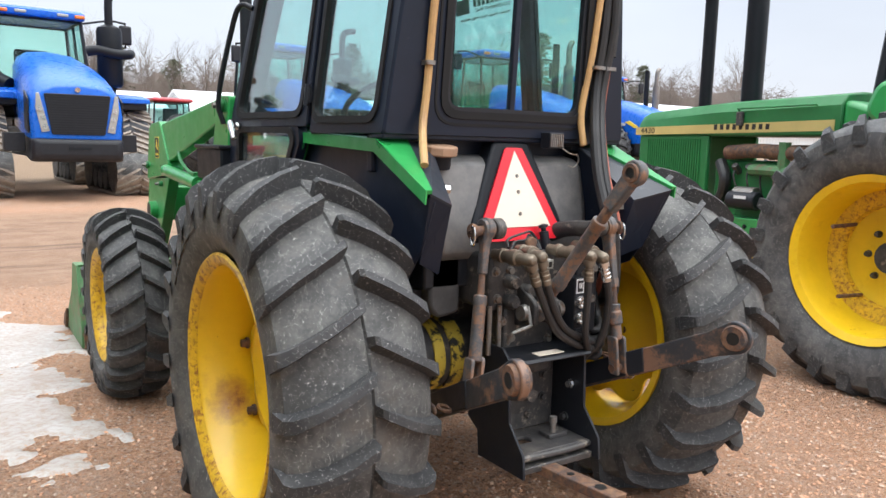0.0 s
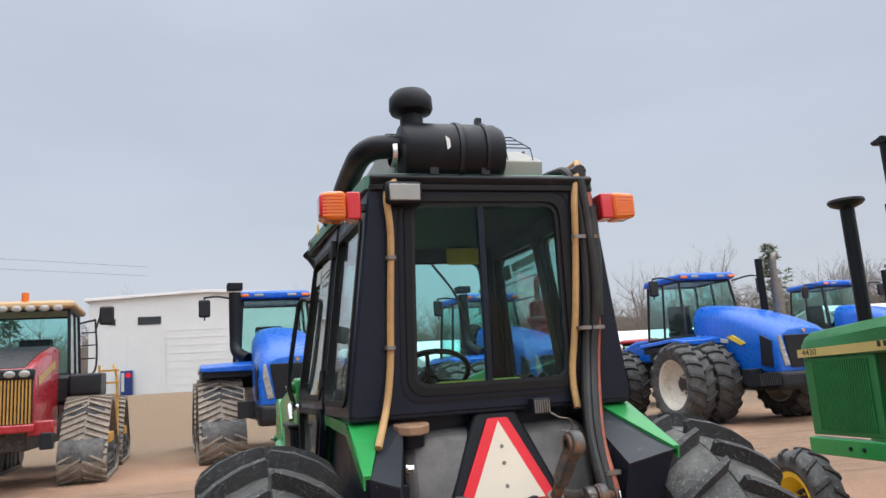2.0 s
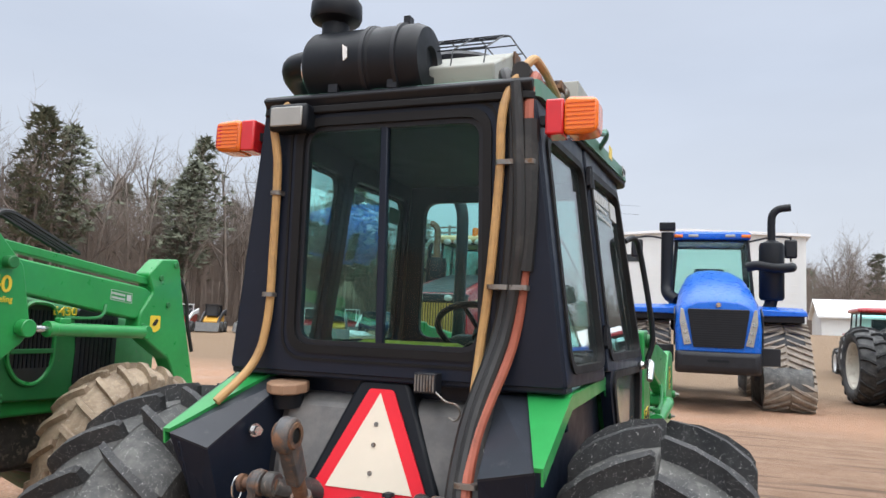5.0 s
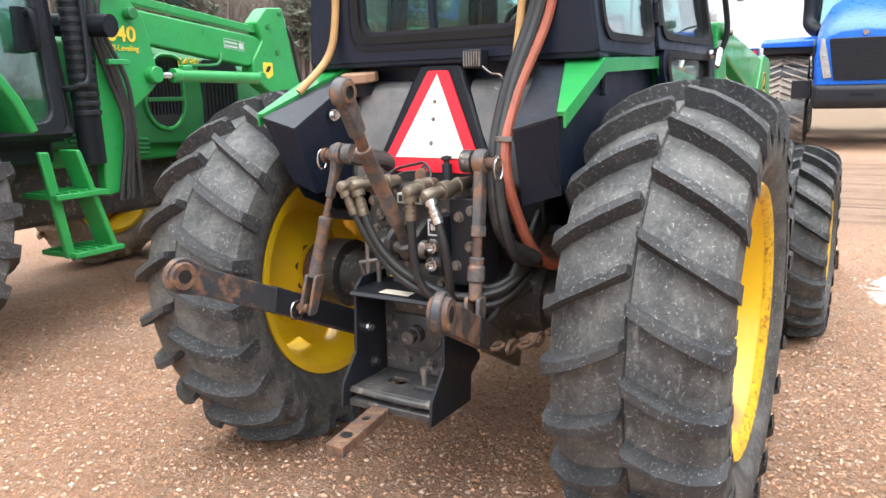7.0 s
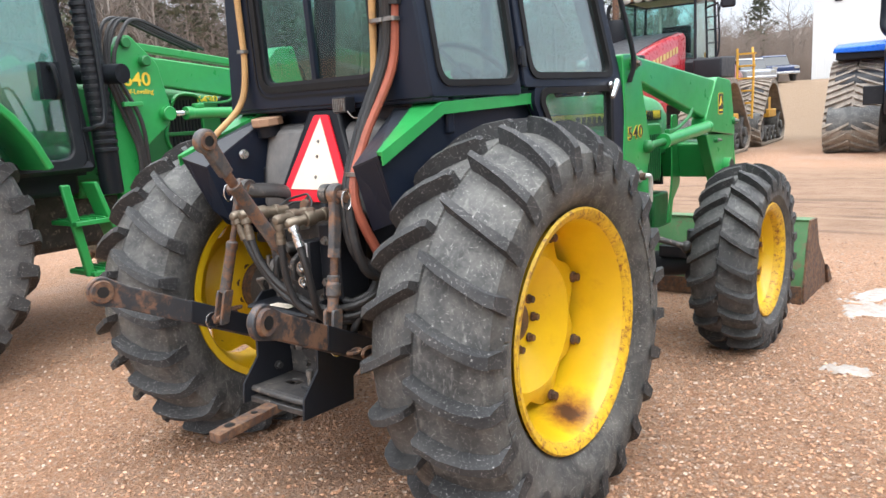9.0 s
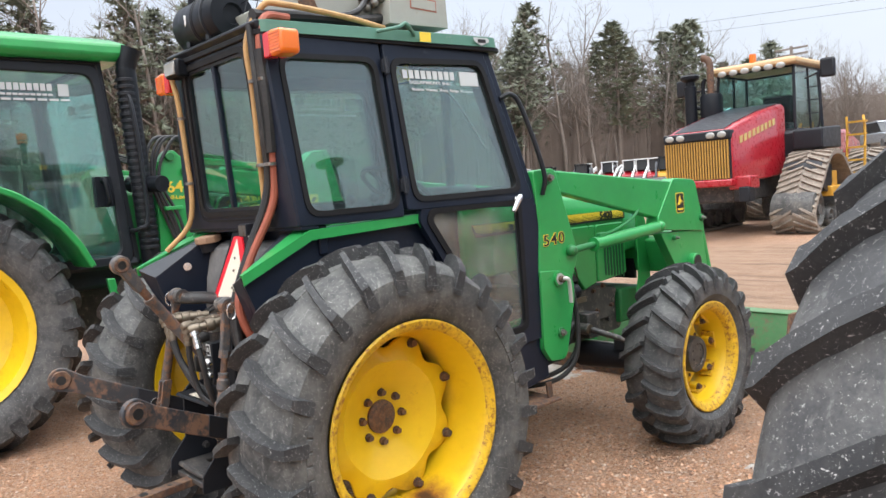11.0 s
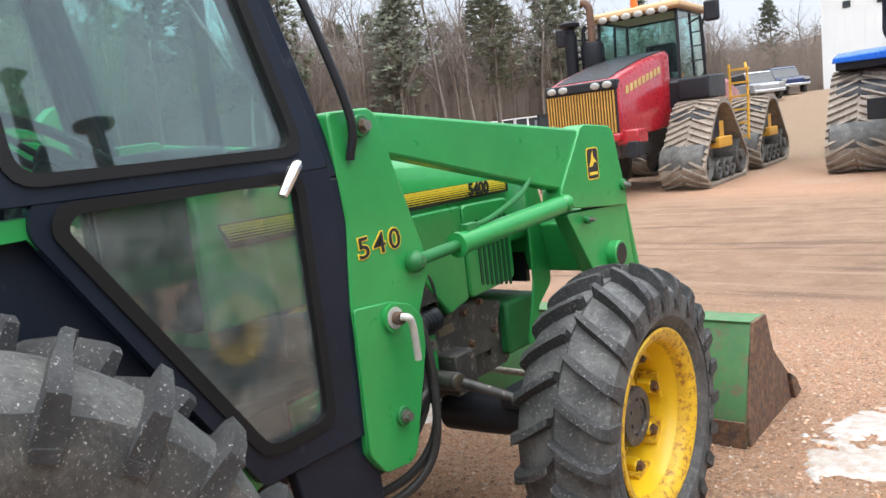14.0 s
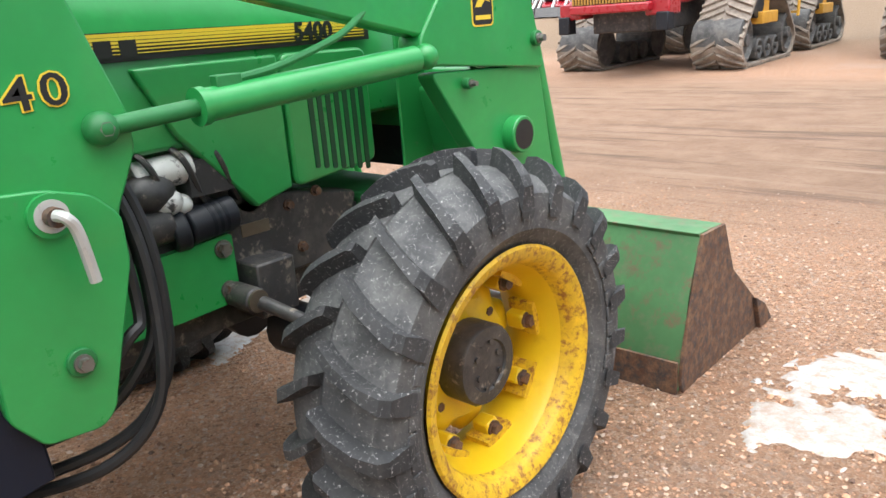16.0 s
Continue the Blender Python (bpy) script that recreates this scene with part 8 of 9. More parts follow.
    bm = lathe(B(), [(0.0, 2.2), (0.22, 2.2), (0.24, 2.24), (0.24, 2.92), (0.21, 3.0), (0.0, 3.0)], 22, (0.82, -2.5, 0), "z")
    part("exhaust_canister", bm, PLASTIC, root, "black exhaust canister")
    bm = tube(B(), [(1.22, -2.35, 2.75), (1.06, -2.42, 2.72), (0.98, -2.46, 2.75), (0.98, -2.46, 3.2), (0.93, -2.48, 3.34)], 0.045, 8)
    part("breather_pipe", bm, PLASTIC, root)
    part("filter_box", box(B(), 0.70, 1.36, -2.75, -1.85, 1.75, 2.30), BLACK, root, "black stepped filter housing", bevel=0.04)
    bm = tube(B(), [(0.82, -2.5, 2.95), (0.82, -2.5, 3.55), (0.84, -2.5, 3.70), (0.92, -2.5, 3.79), (0.99, -2.5, 3.80)], 0.075, 12)
    part("exhaust_pipe", bm, RUST, root, "rust-red exhaust pipe")
    for s in (-1, 1):
        xa, xb = sorted((s * 0.85, s * 1.68))
        track_unit(root, xa, xb, [(-4.0, 0.03), (-1.40, 0.03), (-1.15, 0.38), (-2.25, 1.56), (-2.95, 1.56), (-4.25, 0.38)], 0.30, YELLOW_STEEL, 46)
        track_unit(root, xa, xb, [(-7.9, 0.03), (-5.3, 0.03), (-5.05, 0.38), (-6.2, 1.56), (-6.9, 1.56), (-8.15, 0.38)], 0.30, YELLOW_STEEL, 46)
    return root


red_machine(pose(-5.0, 12.9, 0, 0, 0, 183) @ Matrix.Scale(1.1, 4))


# ---- older green tractor ----
def old_tractor(m):
    root = thing("old_green_tractor", m, "old green tractor with yellow wheels and two black stacks", "tractor")
    for s in (-1, 1):
        w = plain_wheel(root, s * 1.12, -0.05, 0.785, s, 0.84, 0.47, 0.46, 23, TYRE_DARK, YELLOW, 0.055, 0.06, 96, 0.042, 0.042, inset=0.13)
        for k in range(4):
            t = k * math.pi / 2 + 0.6
            bm = cyl(B(), (s * 1.04, -0.05 + 0.30 * math.cos(t), 0.785 + 0.30 * math.sin(t)), (s * 1.27, -0.05 + 0.29 * math.cos(t), 0.785 + 0.29 * math.sin(t)), 0.012, n=8)
            part("dual_stud", bm, RUST, w)
        bm = B()
        lathe(bm, [(0.40, s * 1.05), (0.395, s * 1.075), (0.31, s * 1.055), (0.30, s * 1.02)], 40, (0, -0.05, 0.785))
        part("rust_ring", bm, YELLOW_RUST, w, "rust-stained inner ring")
        plain_wheel(root, s * 0.75, 2.55, 0.40, s, 0.41, 0.24, 0.21, 14, TYRE_DARK, YELLOW, 0.02, 0.05, 40, 0.02, 0.03)
    bm = B()
    cyl(bm, (-1.04, -0.05, 0.785), (1.04, -0.05, 0.785), 0.055, n=14)
    cyl(bm, (-0.8, -0.05, 0.785), (0.8, -0.05, 0.785), 0.17, n=18)
    box(bm, -0.28, 0.28, -0.5, 1.3, 0.55, 1.15)
    part("drive_housing", bm, GREEN_DULL_SHADE, root, bevel=0.03)
    sec = lambda y, w, zt, zb: [(-w, y, zb), (-w, y, zt - 0.10), (-w * 0.8, y, zt - 0.02), (-w * 0.3, y, zt), (w * 0.3, y, zt), (w * 0.8, y, zt - 0.02), (w, y, zt - 0.10), (w, y, zb)]
    bm = loft(B(), [sec(0.85, 0.33, 1.82, 1.50), sec(2.0, 0.33, 1.79, 1.50), sec(2.85, 0.32, 1.735, 1.50), sec(2.98, 0.28, 1.70, 1.50)])
    hood = part("hood", bm, GREEN_DULL_SHADE, root, "faded green hood", bevel=0.015)
    for s in (-1, 1):
        bm = prism(B(), [(0.9, 1.615), (2.96, 1.575), (2.96, 1.505), (0.9, 1.535)], "x", s * 0.331, s * 0.336)
        st = part("side_stripe", bm, DECAL_GOLD, hood, "faded yellow stripe")
        text("model_number", "4430", 0.075, Matrix.Translation((s * 0.337, 2.80, 1.543)) @ (FACE_R if s > 0 else FACE_L), INK, st, 0.001, 0.0, 1.25)
        for k in range(9):
            bm = prism(B(), [(1.45 + 0.065 * k, 1.592), (1.485 + 0.065 * k, 1.592), (1.485 + 0.065 * k, 1.548), (1.45 + 0.065 * k, 1.548)], "x", s * 0.336, s * 0.338)
            part("lettering_bar", bm, INK, st)
        bm = B()
        box(bm, *sorted((s * 0.27, s * 0.315)), 2.08, 2.92, 0.86, 1.50)
        sg = part("side_screen", bm, GREEN_DULL_SHADE, hood, "green slatted side screen", bevel=0.01)
        for k in range(24):
            y = 2.16 + k * 0.0275
            bm = B()
            box(bm, *sorted((s * 0.315, s * 0.327)), y, y + 0.013, 0.90, 1.47)
            part("slat", bm, GREEN_DULL_SHADE, sg)
        bm = B()
        box(bm, *sorted((s * 0.24, s * 0.35)), 0.75, 2.95, 0.70, 0.84)
        part("frame_rail", bm, GREEN, root, "green frame rail", bevel=0.01)
        bm = B()
        for y in (1.6, 1.7, 1.8, 2.3, 2.45):
            bolt(bm, (s * 0.35, y, 0.77), (s, 0, 0), 0.014, 0.014)
        part("rail_bolt", bm, BLACK, root)
        # engine side
        bm = B()
        box(bm, *sorted((s * 0.05, s * 0.24)), 0.8, 2.05, 0.80, 1.30)
        part("engine_block", bm, GREEN_DULL_SHADE, root, bevel=0.02)
        bm = tube(B(), [(s * 0.27, 1.1, 1.36), (s * 0.28, 1.6, 1.38), (s * 0.26, 1.9, 1.36)], 0.06, 12)
        part("manifold", bm, RUST, root, "rusty manifold")
        bm = tube(B(), [(s * 0.25, 1.98, 1.28), (s * 0.30, 1.88, 1.15), (s * 0.28, 1.92, 1.0), (s * 0.26, 2.02, 0.92)], 0.05, 10)
        part("radiator_hose", bm, HOSE_BLACK, root, "black radiator hose")
        bm = cyl(B(), (s * 0.30, 1.55, 1.02), (s * 0.30, 1.75, 1.02), 0.07, n=18)
        part("alternator", bm, STEEL, root, bevel=0.01)
        bm = B()
        for k in range(7):
            cyl(bm, (s * 0.24, 0.95 + 0.14 * k, 1.2), (s * 0.30, 0.95 + 0.14 * k, 1.26), 0.03, n=8)
            tube(bm, [(s * 0.27, 0.95 + 0.14 * k, 1.26), (s * 0.31, 1.0 + 0.13 * k, 1.15), (s * 0.27, 1.1 + 0.1 * k, 0.95)], 0.008, 5)
        part("injector_lines", bm, BLACK_DIRTY, root, kind="stuff")
    bm = tube(B(), [(-0.335, 1.05, 1.72), (-0.36, 1.05, 1.725), (-0.36, 1.75, 1.715), (-0.335, 1.75, 1.70)], 0.008, 6, smooth=False)
    part("hood_rail", bm, GREEN_DULL_SHADE, hood)
    part("hood_latch", box(B(), -0.362, -0.33, 1.70, 1.76, 1.58, 1.69), BLACK_DIRTY, hood, bevel=0.006)
    bm = tube(B(), [(-0.30, 1.2, 1.22), (-0.31, 1.5, 1.23), (-0.30, 1.62, 1.23)], 0.045, 8)
    tube(bm, [(-0.30, 1.32, 1.22), (-0.30, 1.32, 1.45)], 0.045, 8, smooth=False)
    part("intake_manifold", bm, GREEN_FADED, root, "pale green intake manifold")
    part("starter_motor", cyl(B(), (-0.33, 1.50, 0.98), (-0.33, 1.78, 0.98), 0.075, n=18), BLACK, root, "black starter motor with a label bar", bevel=0.012)
    part("label_bar", box(B(), -0.412, -0.404, 1.56, 1.68, 0.995, 1.02), WHITE, root)
    bm = cyl(B(), (-0.19, 2.26, 1.70), (-0.19, 2.26, 2.69), 0.055, n=18)
    lathe(bm, [(0.05, 2.67), (0.12, 2.70), (0.142, 2.725), (0.135, 2.745), (0.0, 2.76)], 24, (-0.19, 2.26, 0), "z")
    part("intake_pipe", bm, PLASTIC, root, "black intake stack with flat cap")
    bm = cyl(B(), (-0.07, 1.87, 1.72), (-0.07, 1.87, 2.62), 0.085, n=20)
    cyl(bm, (-0.07, 1.87, 2.61), (-0.07, 1.87, 3.10), 0.052, n=18)
    cyl(bm, (-0.07, 1.87, 2.62), (-0.07, 1.87, 2.66), 0.070, n=18)
    prism(bm, [(1.79, 3.10), (1.95, 3.10), (1.97, 3.13), (1.85, 3.155), (1.80, 3.13)], "x", -0.13, -0.01)
    part("exhaust_pipe", bm, PLASTIC, root, "black exhaust stack with rain flap")
    bm = B()
    box(bm, -0.60, 0.60, -0.7, 0.40, 1.15, 1.52)
    prism(bm, [(0.40, 1.15), (0.86, 1.30), (0.86, 1.76), (0.40, 1.62)], "x", -0.32, 0.32)
    part("cab_base", bm, GREEN, root, bevel=0.04)
    glass_cab(root, 0, -0.85, 0.40, 1.52, 2.72, 0.68, 0.62, GREEN_DULL_SHADE, BLACK, 0.10, 0.10)
    for s in (-1, 1):
        bm = prism(B(), rounded([(-0.75, 1.45), (0.08, 1.45), (0.30, 1.62), (0.22, 1.82), (-0.65, 1.84)], 0.08), "x", s * 0.70, s * 0.95)
        part("fender", bm, GREEN, root, "green cab fender", bevel=0.04)
    return root


old_tractor(pose(3.98, -0.12, 0, 0, 0, -5.5))


# ---- newer green tractor with its own loader ----
def newer_tractor(m):
    """Faces +y; rear axle over the origin."""
    root = thing("newer_green_tractor", m, "green cab tractor with raised front loader and yellow wheels", "tractor")
    for s in (-1, 1):
        plain_wheel(root, s * 0.90, -0.15, 0.82, s, 0.87, 0.48, 0.50, 24, TYRE_DARK, YELLOW, 0.05, 0.10, 96, 0.045, 0.042)
        plain_wheel(root, s * 0.88, 2.58, 0.60, s, 0.645, 0.40, 0.36, 22, TYRE_MUD, YELLOW, 0.04, 0.08, 72, 0.04, 0.036)
    bm = B()
    cyl(bm, (-0.7, -0.15, 0.82), (0.7, -0.15, 0.82), 0.16, n=18)
    cyl(bm, (-0.7, 2.58, 0.58), (0.7, 2.58, 0.58), 0.10, n=14)
    box(bm, -0.30, 0.30, -0.4, 3.0, 0.55, 1.05)
    part("drive_housing", bm, BLACK_DIRTY, root, "grimy drive housing", bevel=0.04)
    bm = B()
    box(bm, -0.40, 0.40, 1.3, 3.0, 0.90, 1.02)
    part("frame", bm, GREEN, root, "green frame", bevel=0.02)
    sec = lambda y, w, zt, zb: [(-w, y, zb), (-w * 1.02, y, zb + 0.3), (-w * 0.95, y, zt - 0.18), (-w * 0.6, y, zt - 0.03), (0, y, zt), (w * 0.6, y, zt - 0.03), (w * 0.95, y, zt - 0.18), (w * 1.02, y, zb + 0.3), (w, y, zb)]
    bm = loft(B(), [sec(1.22, 0.47, 1.84, 1.02), sec(2.1, 0.47, 1.78, 1.0), sec(2.95, 0.45, 1.69, 0.98), sec(3.30, 0.41, 1.60, 0.98), sec(3.42, 0.32, 1.48, 1.0)])
    # same green as the mast in life; the hood's shading is put into a darker colour
    hood = part("hood", bm, GREEN_DULL_SHADE, root, "green rounded hood", bevel=0.02)
    for s in (-1, 1):
        out = rounded([(2.08, 1.60), (2.31, 1.585), (2.31, 1.20), (2.20, 1.09), (2.06, 1.12), (1.96, 1.26)], 0.09)
        bm = prism(B(), out, "x", s * 0.455, s * 0.484)
        vent = part("side_vent", bm, INK, hood, "black louvred side vent")
        for k in range(9):
            bm = B()
            box(bm, *sorted((s * 0.484, s * 0.490)), 2.03 + k * 0.030, 2.042 + k * 0.030, 1.2, 1.55)
            part("louvre", bm, PLASTIC, vent)
        bm = B()
        box(bm, *sorted((s * 0.482, s * 0.498)), 1.99, 2.31, 1.285, 1.315)
        part("vent_bar", bm, GREEN_DULL_SHADE, vent, bevel=0.005)
        part("vent_trim", tube(B(), [(s * 0.486, y, z) for y, z in out + out[:1]], 0.014, 6, smooth=False), GREEN, vent, "green vent surround")
        out = rounded([(2.50, 1.575), (2.86, 1.555), (2.86, 1.06), (2.50, 1.06)], 0.05)
        bm = prism(B(), out, "x", s * 0.445, s * 0.472)
        v2 = part("side_vent", bm, BLACK, hood)
        for k in range(8):
            bm = B()
            box(bm, *sorted((s * 0.472, s * 0.478)), 2.54 + k * 0.038, 2.554 + k * 0.038, 1.12, 1.50)
            part("louvre", bm, PLASTIC, v2)
        bm = prism(B(), [(1.40, 1.72), (2.06, 1.70), (2.26, 1.672), (1.40, 1.675)], "x", s * 0.464, s * 0.476)
        part("hood_stripe", bm, DECAL_YELLOW, hood, "yellow stripe")
        text("model_number", "6430", 0.078, Matrix.Translation((s * 0.492, 2.37, 1.545)) @ (FACE_R if s > 0 else FACE_L), DECAL_YELLOW, hood, 0.004, 0.001, 1.25)
        for k in range(4):
            bm = tube(B(), [(s * 0.47, 1.40, 1.17 - 0.035 * k), (s * 0.49, 1.60, 1.15 - 0.035 * k), (s * 0.49, 1.85, 1.06 - 0.03 * k), (s * 0.47, 1.98, 1.04 - 0.03 * k)], 0.014, 6)
            part("panel_rib", bm, GREEN_DULL_SHADE, hood)
    # cab
    bm = B()
    box(bm, -0.66, 0.66, -0.45, 1.18, 0.95, 1.18)
    part("cab_base", bm, BLACK, root, "black cab base", bevel=0.04)
    c = glass_cab(root, 0, -0.45, 1.20, 1.14, 2.62, 0.76, 0.70, GREEN, BLACK, 0.12, 0.14, glaze=GLASS_SIDE)
    bm = B()
    for s in (-1, 1):
        box(bm, s * 0.70 - 0.05, s * 0.70 + 0.05, 1.20, 1.25, 2.62, 2.70)
    part("roof_lamp", bm, AMBER, c, "small amber roof lamps", bevel=0.015)
    for s in (-1, 1):
        bm = ring(B(), rounded([(0.12, 1.12), (1.18, 1.12), (1.10, 2.60), (0.18, 2.60)], 0.10, 6), rounded([(0.20, 1.19), (1.10, 1.19), (1.03, 2.53), (0.25, 2.53)], 0.10, 6), lambda y, z, d: (s * (0.795 - 0.045 * (z - 1.2) - d), y, z), 0.0, 0.04)
        dr = part("door", bm, BLACK, c, "dark framed glass door", bevel=0.01)
        bm = tube(B(), [(s * 0.80, 0.99, 1.74), (s * 0.85, 1.00, 1.75), (s * 0.85, 1.02, 1.60), (s * 0.80, 1.02, 1.57)], 0.018, 8)
        box(bm, *sorted((s * 0.77, s * 0.82)), 0.94, 1.06, 1.56, 1.78)
        part("door_handle", bm, PLASTIC, dr, bevel=0.01)
        for y0, y1, z0, z1, n_ in ((0.42, 0.76, 2.40, 2.45, 8), (0.42, 0.76, 2.365, 2.38, 9), (0.42, 0.88, 2.33, 2.345, 6), (0.79, 0.88, 2.365, 2.45, 1)):
            for k in range(n_):
                a, b = y0 + (y1 - y0) * k / n_, y0 + (y1 - y0) * (k + 0.8) / n_
                bm = prism(B(), [(a, z0), (b, z0), (b, z1), (a, z1)], lambda y, z, d: (s * (0.78 - 0.045 * (z - 1.2) + d), y, z), 0.0, 0.002)
                part("decal_bar", bm, WHITE_DECAL, dr)
        # curved fender
        arc = [(-0.15 + 1.0 * math.cos(t), 0.82 + 1.0 * math.sin(t)) for t in [radians(a) for a in range(20, 151, 10)]]
        arc2 = [(-0.15 + 0.955 * math.cos(t), 0.82 + 0.955 * math.sin(t)) for t in [radians(a) for a in range(20, 151, 10)]]
        bm = prism(B(), arc + arc2[::-1], "x", s * 0.66, s * 1.12)
        part("fender", bm, GREEN, root, "green curved rear fender", bevel=0.01)
        # steps
        bm = B()
        prism(bm, [(0.93, 1.04), (0.99, 1.04), (1.08, 0.45), (1.02, 0.45)], "x", s * 0.84, s * 0.875)
        prism(bm, [(1.13, 1.04), (1.16, 1.04), (1.34, 0.46), (1.30, 0.46)], "x", s * 0.74, s * 0.90)
        st = part("step_frame", bm, GREEN, root, "green cab steps", bevel=0.01)
        for z, y in ((0.45, 1.04), (0.78, 0.97)):
            bm = B()
            box(bm, *sorted((s * 0.62, s * 0.92)), y, y + 0.32, z, z + 0.03)
            for k in range(5):
                box(bm, *sorted((s * 0.64, s * 0.90)), y + 0.03 + 0.055 * k, y + 0.045 + 0.055 * k, z + 0.03, z + 0.04)
            part("tread", bm, GREEN, st, bevel=0.004)
        # loader
        xo = s * 0.81
        bm = prism(B(), rounded([(1.36, 0.75), (1.56, 0.78), (1.585, 1.225), (1.78, 1.365), (1.828, 1.44), (1.745, 1.79), (1.70, 1.83), (1.56, 1.965), (1.49, 1.958), (1.40, 1.85)], 0.025), "x", xo - s * 0.07, xo)
        mast = part("loader_mast", bm, GREEN, root, "green loader mast", bevel=0.008)
        text("loader_number", "640", 0.125, Matrix.Translation((xo + s * 0.003, 1.575, 1.675)) @ (FACE_R if s > 0 else FACE_L), DECAL_YELLOW, mast, 0.002, 0.002, 1.1)
        text("loader_words", "Self-Leveling", 0.046, Matrix.Translation((xo + s * 0.003, 1.575, 1.597)) @ (FACE_R if s > 0 else FACE_L), DECAL_YELLOW, mast, 0.001, 0.0005, 1.0)
        bm = prism(B(), rounded([(1.56, 1.86), (1.71, 1.828), (2.72, 1.728), (2.78, 1.70), (2.76, 1.56), (2.64, 1.515), (1.74, 1.636), (1.56, 1.70)], 0.02), "x", xo - s * 0.10, xo - s * 0.008)
        arm = part("loader_arm", bm, GREEN, root, "green loader arm", bevel=0.012)
        bm = prism(B(), [(1.60, 1.918), (1.64, 1.918), (2.80, 1.792), (2.80, 1.742), (1.62, 1.868)], "x", xo - s * 0.09, xo - s * 0.02)
        part("levelling_bar", bm, GREEN, arm, "green levelling bar", bevel=0.006)
        bm = prism(B(), rounded([(2.72, 1.82), (2.84, 1.93), (3.01, 1.945), (3.035, 1.88), (3.11, 1.58), (3.20, 1.30), (3.33, 0.90), (3.22, 0.86), (2.98, 1.25), (2.76, 1.37), (2.665, 1.44), (2.67, 1.56), (2.78, 1.70)], 0.02), "x", xo - s * 0.11, xo + s * 0.01)
        knee = part("knee_plate", bm, GREEN, arm, "green knee plate", bevel=0.01)
        for y, z in ((2.98, 1.90), (2.84, 1.80), (2.93, 1.62), (2.70, 1.47)):
            part("knee_pin", cyl(B(), (xo, y, z), (xo + s * 0.022, y, z), 0.020, n=12), GREEN_DULL_SHADE, knee, bevel=0.003)
        bm = prism(B(), rounded([(2.765, 1.545), (2.865, 1.545), (2.865, 1.455), (2.815, 1.43), (2.765, 1.455)], 0.012), "x", xo + s * 0.01, xo + s * 0.014)
        bd = part("badge", bm, DECAL_YELLOW, arm, "yellow badge with dark mark")
        bm = prism(B(), [(2.785, 1.48), (2.80, 1.505), (2.825, 1.525), (2.845, 1.515), (2.835, 1.495), (2.815, 1.475)], "x", xo + s * 0.014, xo + s * 0.016)
        part("badge_mark", bm, INK, bd)
        bm = cyl(B(), (xo + s * 0.03, 1.78, 1.446), (xo + s * 0.03, 1.95, 1.444), 0.020, n=12)
        part("cylinder_rod", bm, CHROME, arm)
        for y, z, r in ((1.765, 1.447, 0.050), (2.70, 1.432, 0.046)):
            part("cylinder_eye", cyl(B(), (xo, y, z), (xo + s * 0.06, y, z), r, n=18), GREEN, arm, bevel=0.006)
        bm = cyl(B(), (xo + s * 0.03, 1.92, 1.444), (xo + s * 0.03, 2.68, 1.433), 0.040, n=18)
        cylinder = part("lift_cylinder", bm, GREEN, arm, "green lift cylinder", bevel=0.004)
        part("cylinder_gland", cyl(B(), (xo + s * 0.03, 1.905, 1.444), (xo + s * 0.03, 1.955, 1.444), 0.046, n=18), GREEN, cylinder, bevel=0.004)
        part("port_block", box(B(), *sorted((xo, xo + s * 0.05)), 1.98, 2.06, 1.475, 1.51), GREEN, cylinder, bevel=0.008)
        part("steel_line", tube(B(), [(xo + s * 0.03, 2.02, 1.51), (xo + s * 0.03, 2.25, 1.515), (xo + s * 0.02, 2.33, 1.54), (xo, 2.37, 1.60)], 0.010, 6), GREEN_DULL_SHADE, cylinder)
        sl = lambda y: 1.655 - 0.105 * (y - 2.504)
        bm = ring(B(), [(2.41, sl(2.41) + 0.035), (2.60, sl(2.60) + 0.035), (2.60, sl(2.60) - 0.030), (2.41, sl(2.41) - 0.030)], [(2.413, sl(2.41) + 0.032), (2.597, sl(2.60) + 0.032), (2.597, sl(2.60) - 0.027), (2.413, sl(2.41) - 0.027)], "x", *sorted((xo - s * 0.008, xo - s * 0.006)))
        lb = part("dealer_label", bm, WHITE_DECAL, arm, "faint white label outline with lettering bars")
        for r_, n_ in ((0.012, 7), (-0.014, 10)):
            for k in range(n_):
                a, b = 2.42 + 0.12 * k / n_, 2.42 + 0.12 * (k + 0.7) / n_
                bm = prism(B(), [(a, sl(a) + r_ - 0.006), (b, sl(b) + r_ - 0.006), (b, sl(b) + r_ + 0.008), (a, sl(a) + r_ + 0.008)], "x", *sorted((xo - s * 0.008, xo - s * 0.006)))
                part("lettering_bar", bm, WHITE_DECAL, lb)
        bm = prism(B(), [(2.552, sl(2.55) - 0.018), (2.590, sl(2.59) - 0.018), (2.590, sl(2.59) + 0.022), (2.552, sl(2.55) + 0.022)], "x", *sorted((xo - s * 0.008, xo - s * 0.006)))
        part("label_square", bm, WHITE_DECAL, lb)
        for k in range(4):
            o = (0.0, 0.05, 0.085, 0.15)[k]
            bm = tube(B(), [(xo + s * 0.02, 1.44 + o, 0.72), (xo + s * 0.05, 1.50 + o * 0.4, 1.15), (xo + s * (0.03 + o * 0.2), 1.44 + o * 0.6, 1.42), (xo + s * 0.02, 1.34 + o * 0.5, 1.75), (xo, 1.36 + o, 1.98), (xo - s * 0.04, 1.50 + o, 2.07), (xo - s * 0.06, 1.80 + o, 1.98), (xo - s * 0.08, 2.05 + o, 1.90)], 0.014, 6)
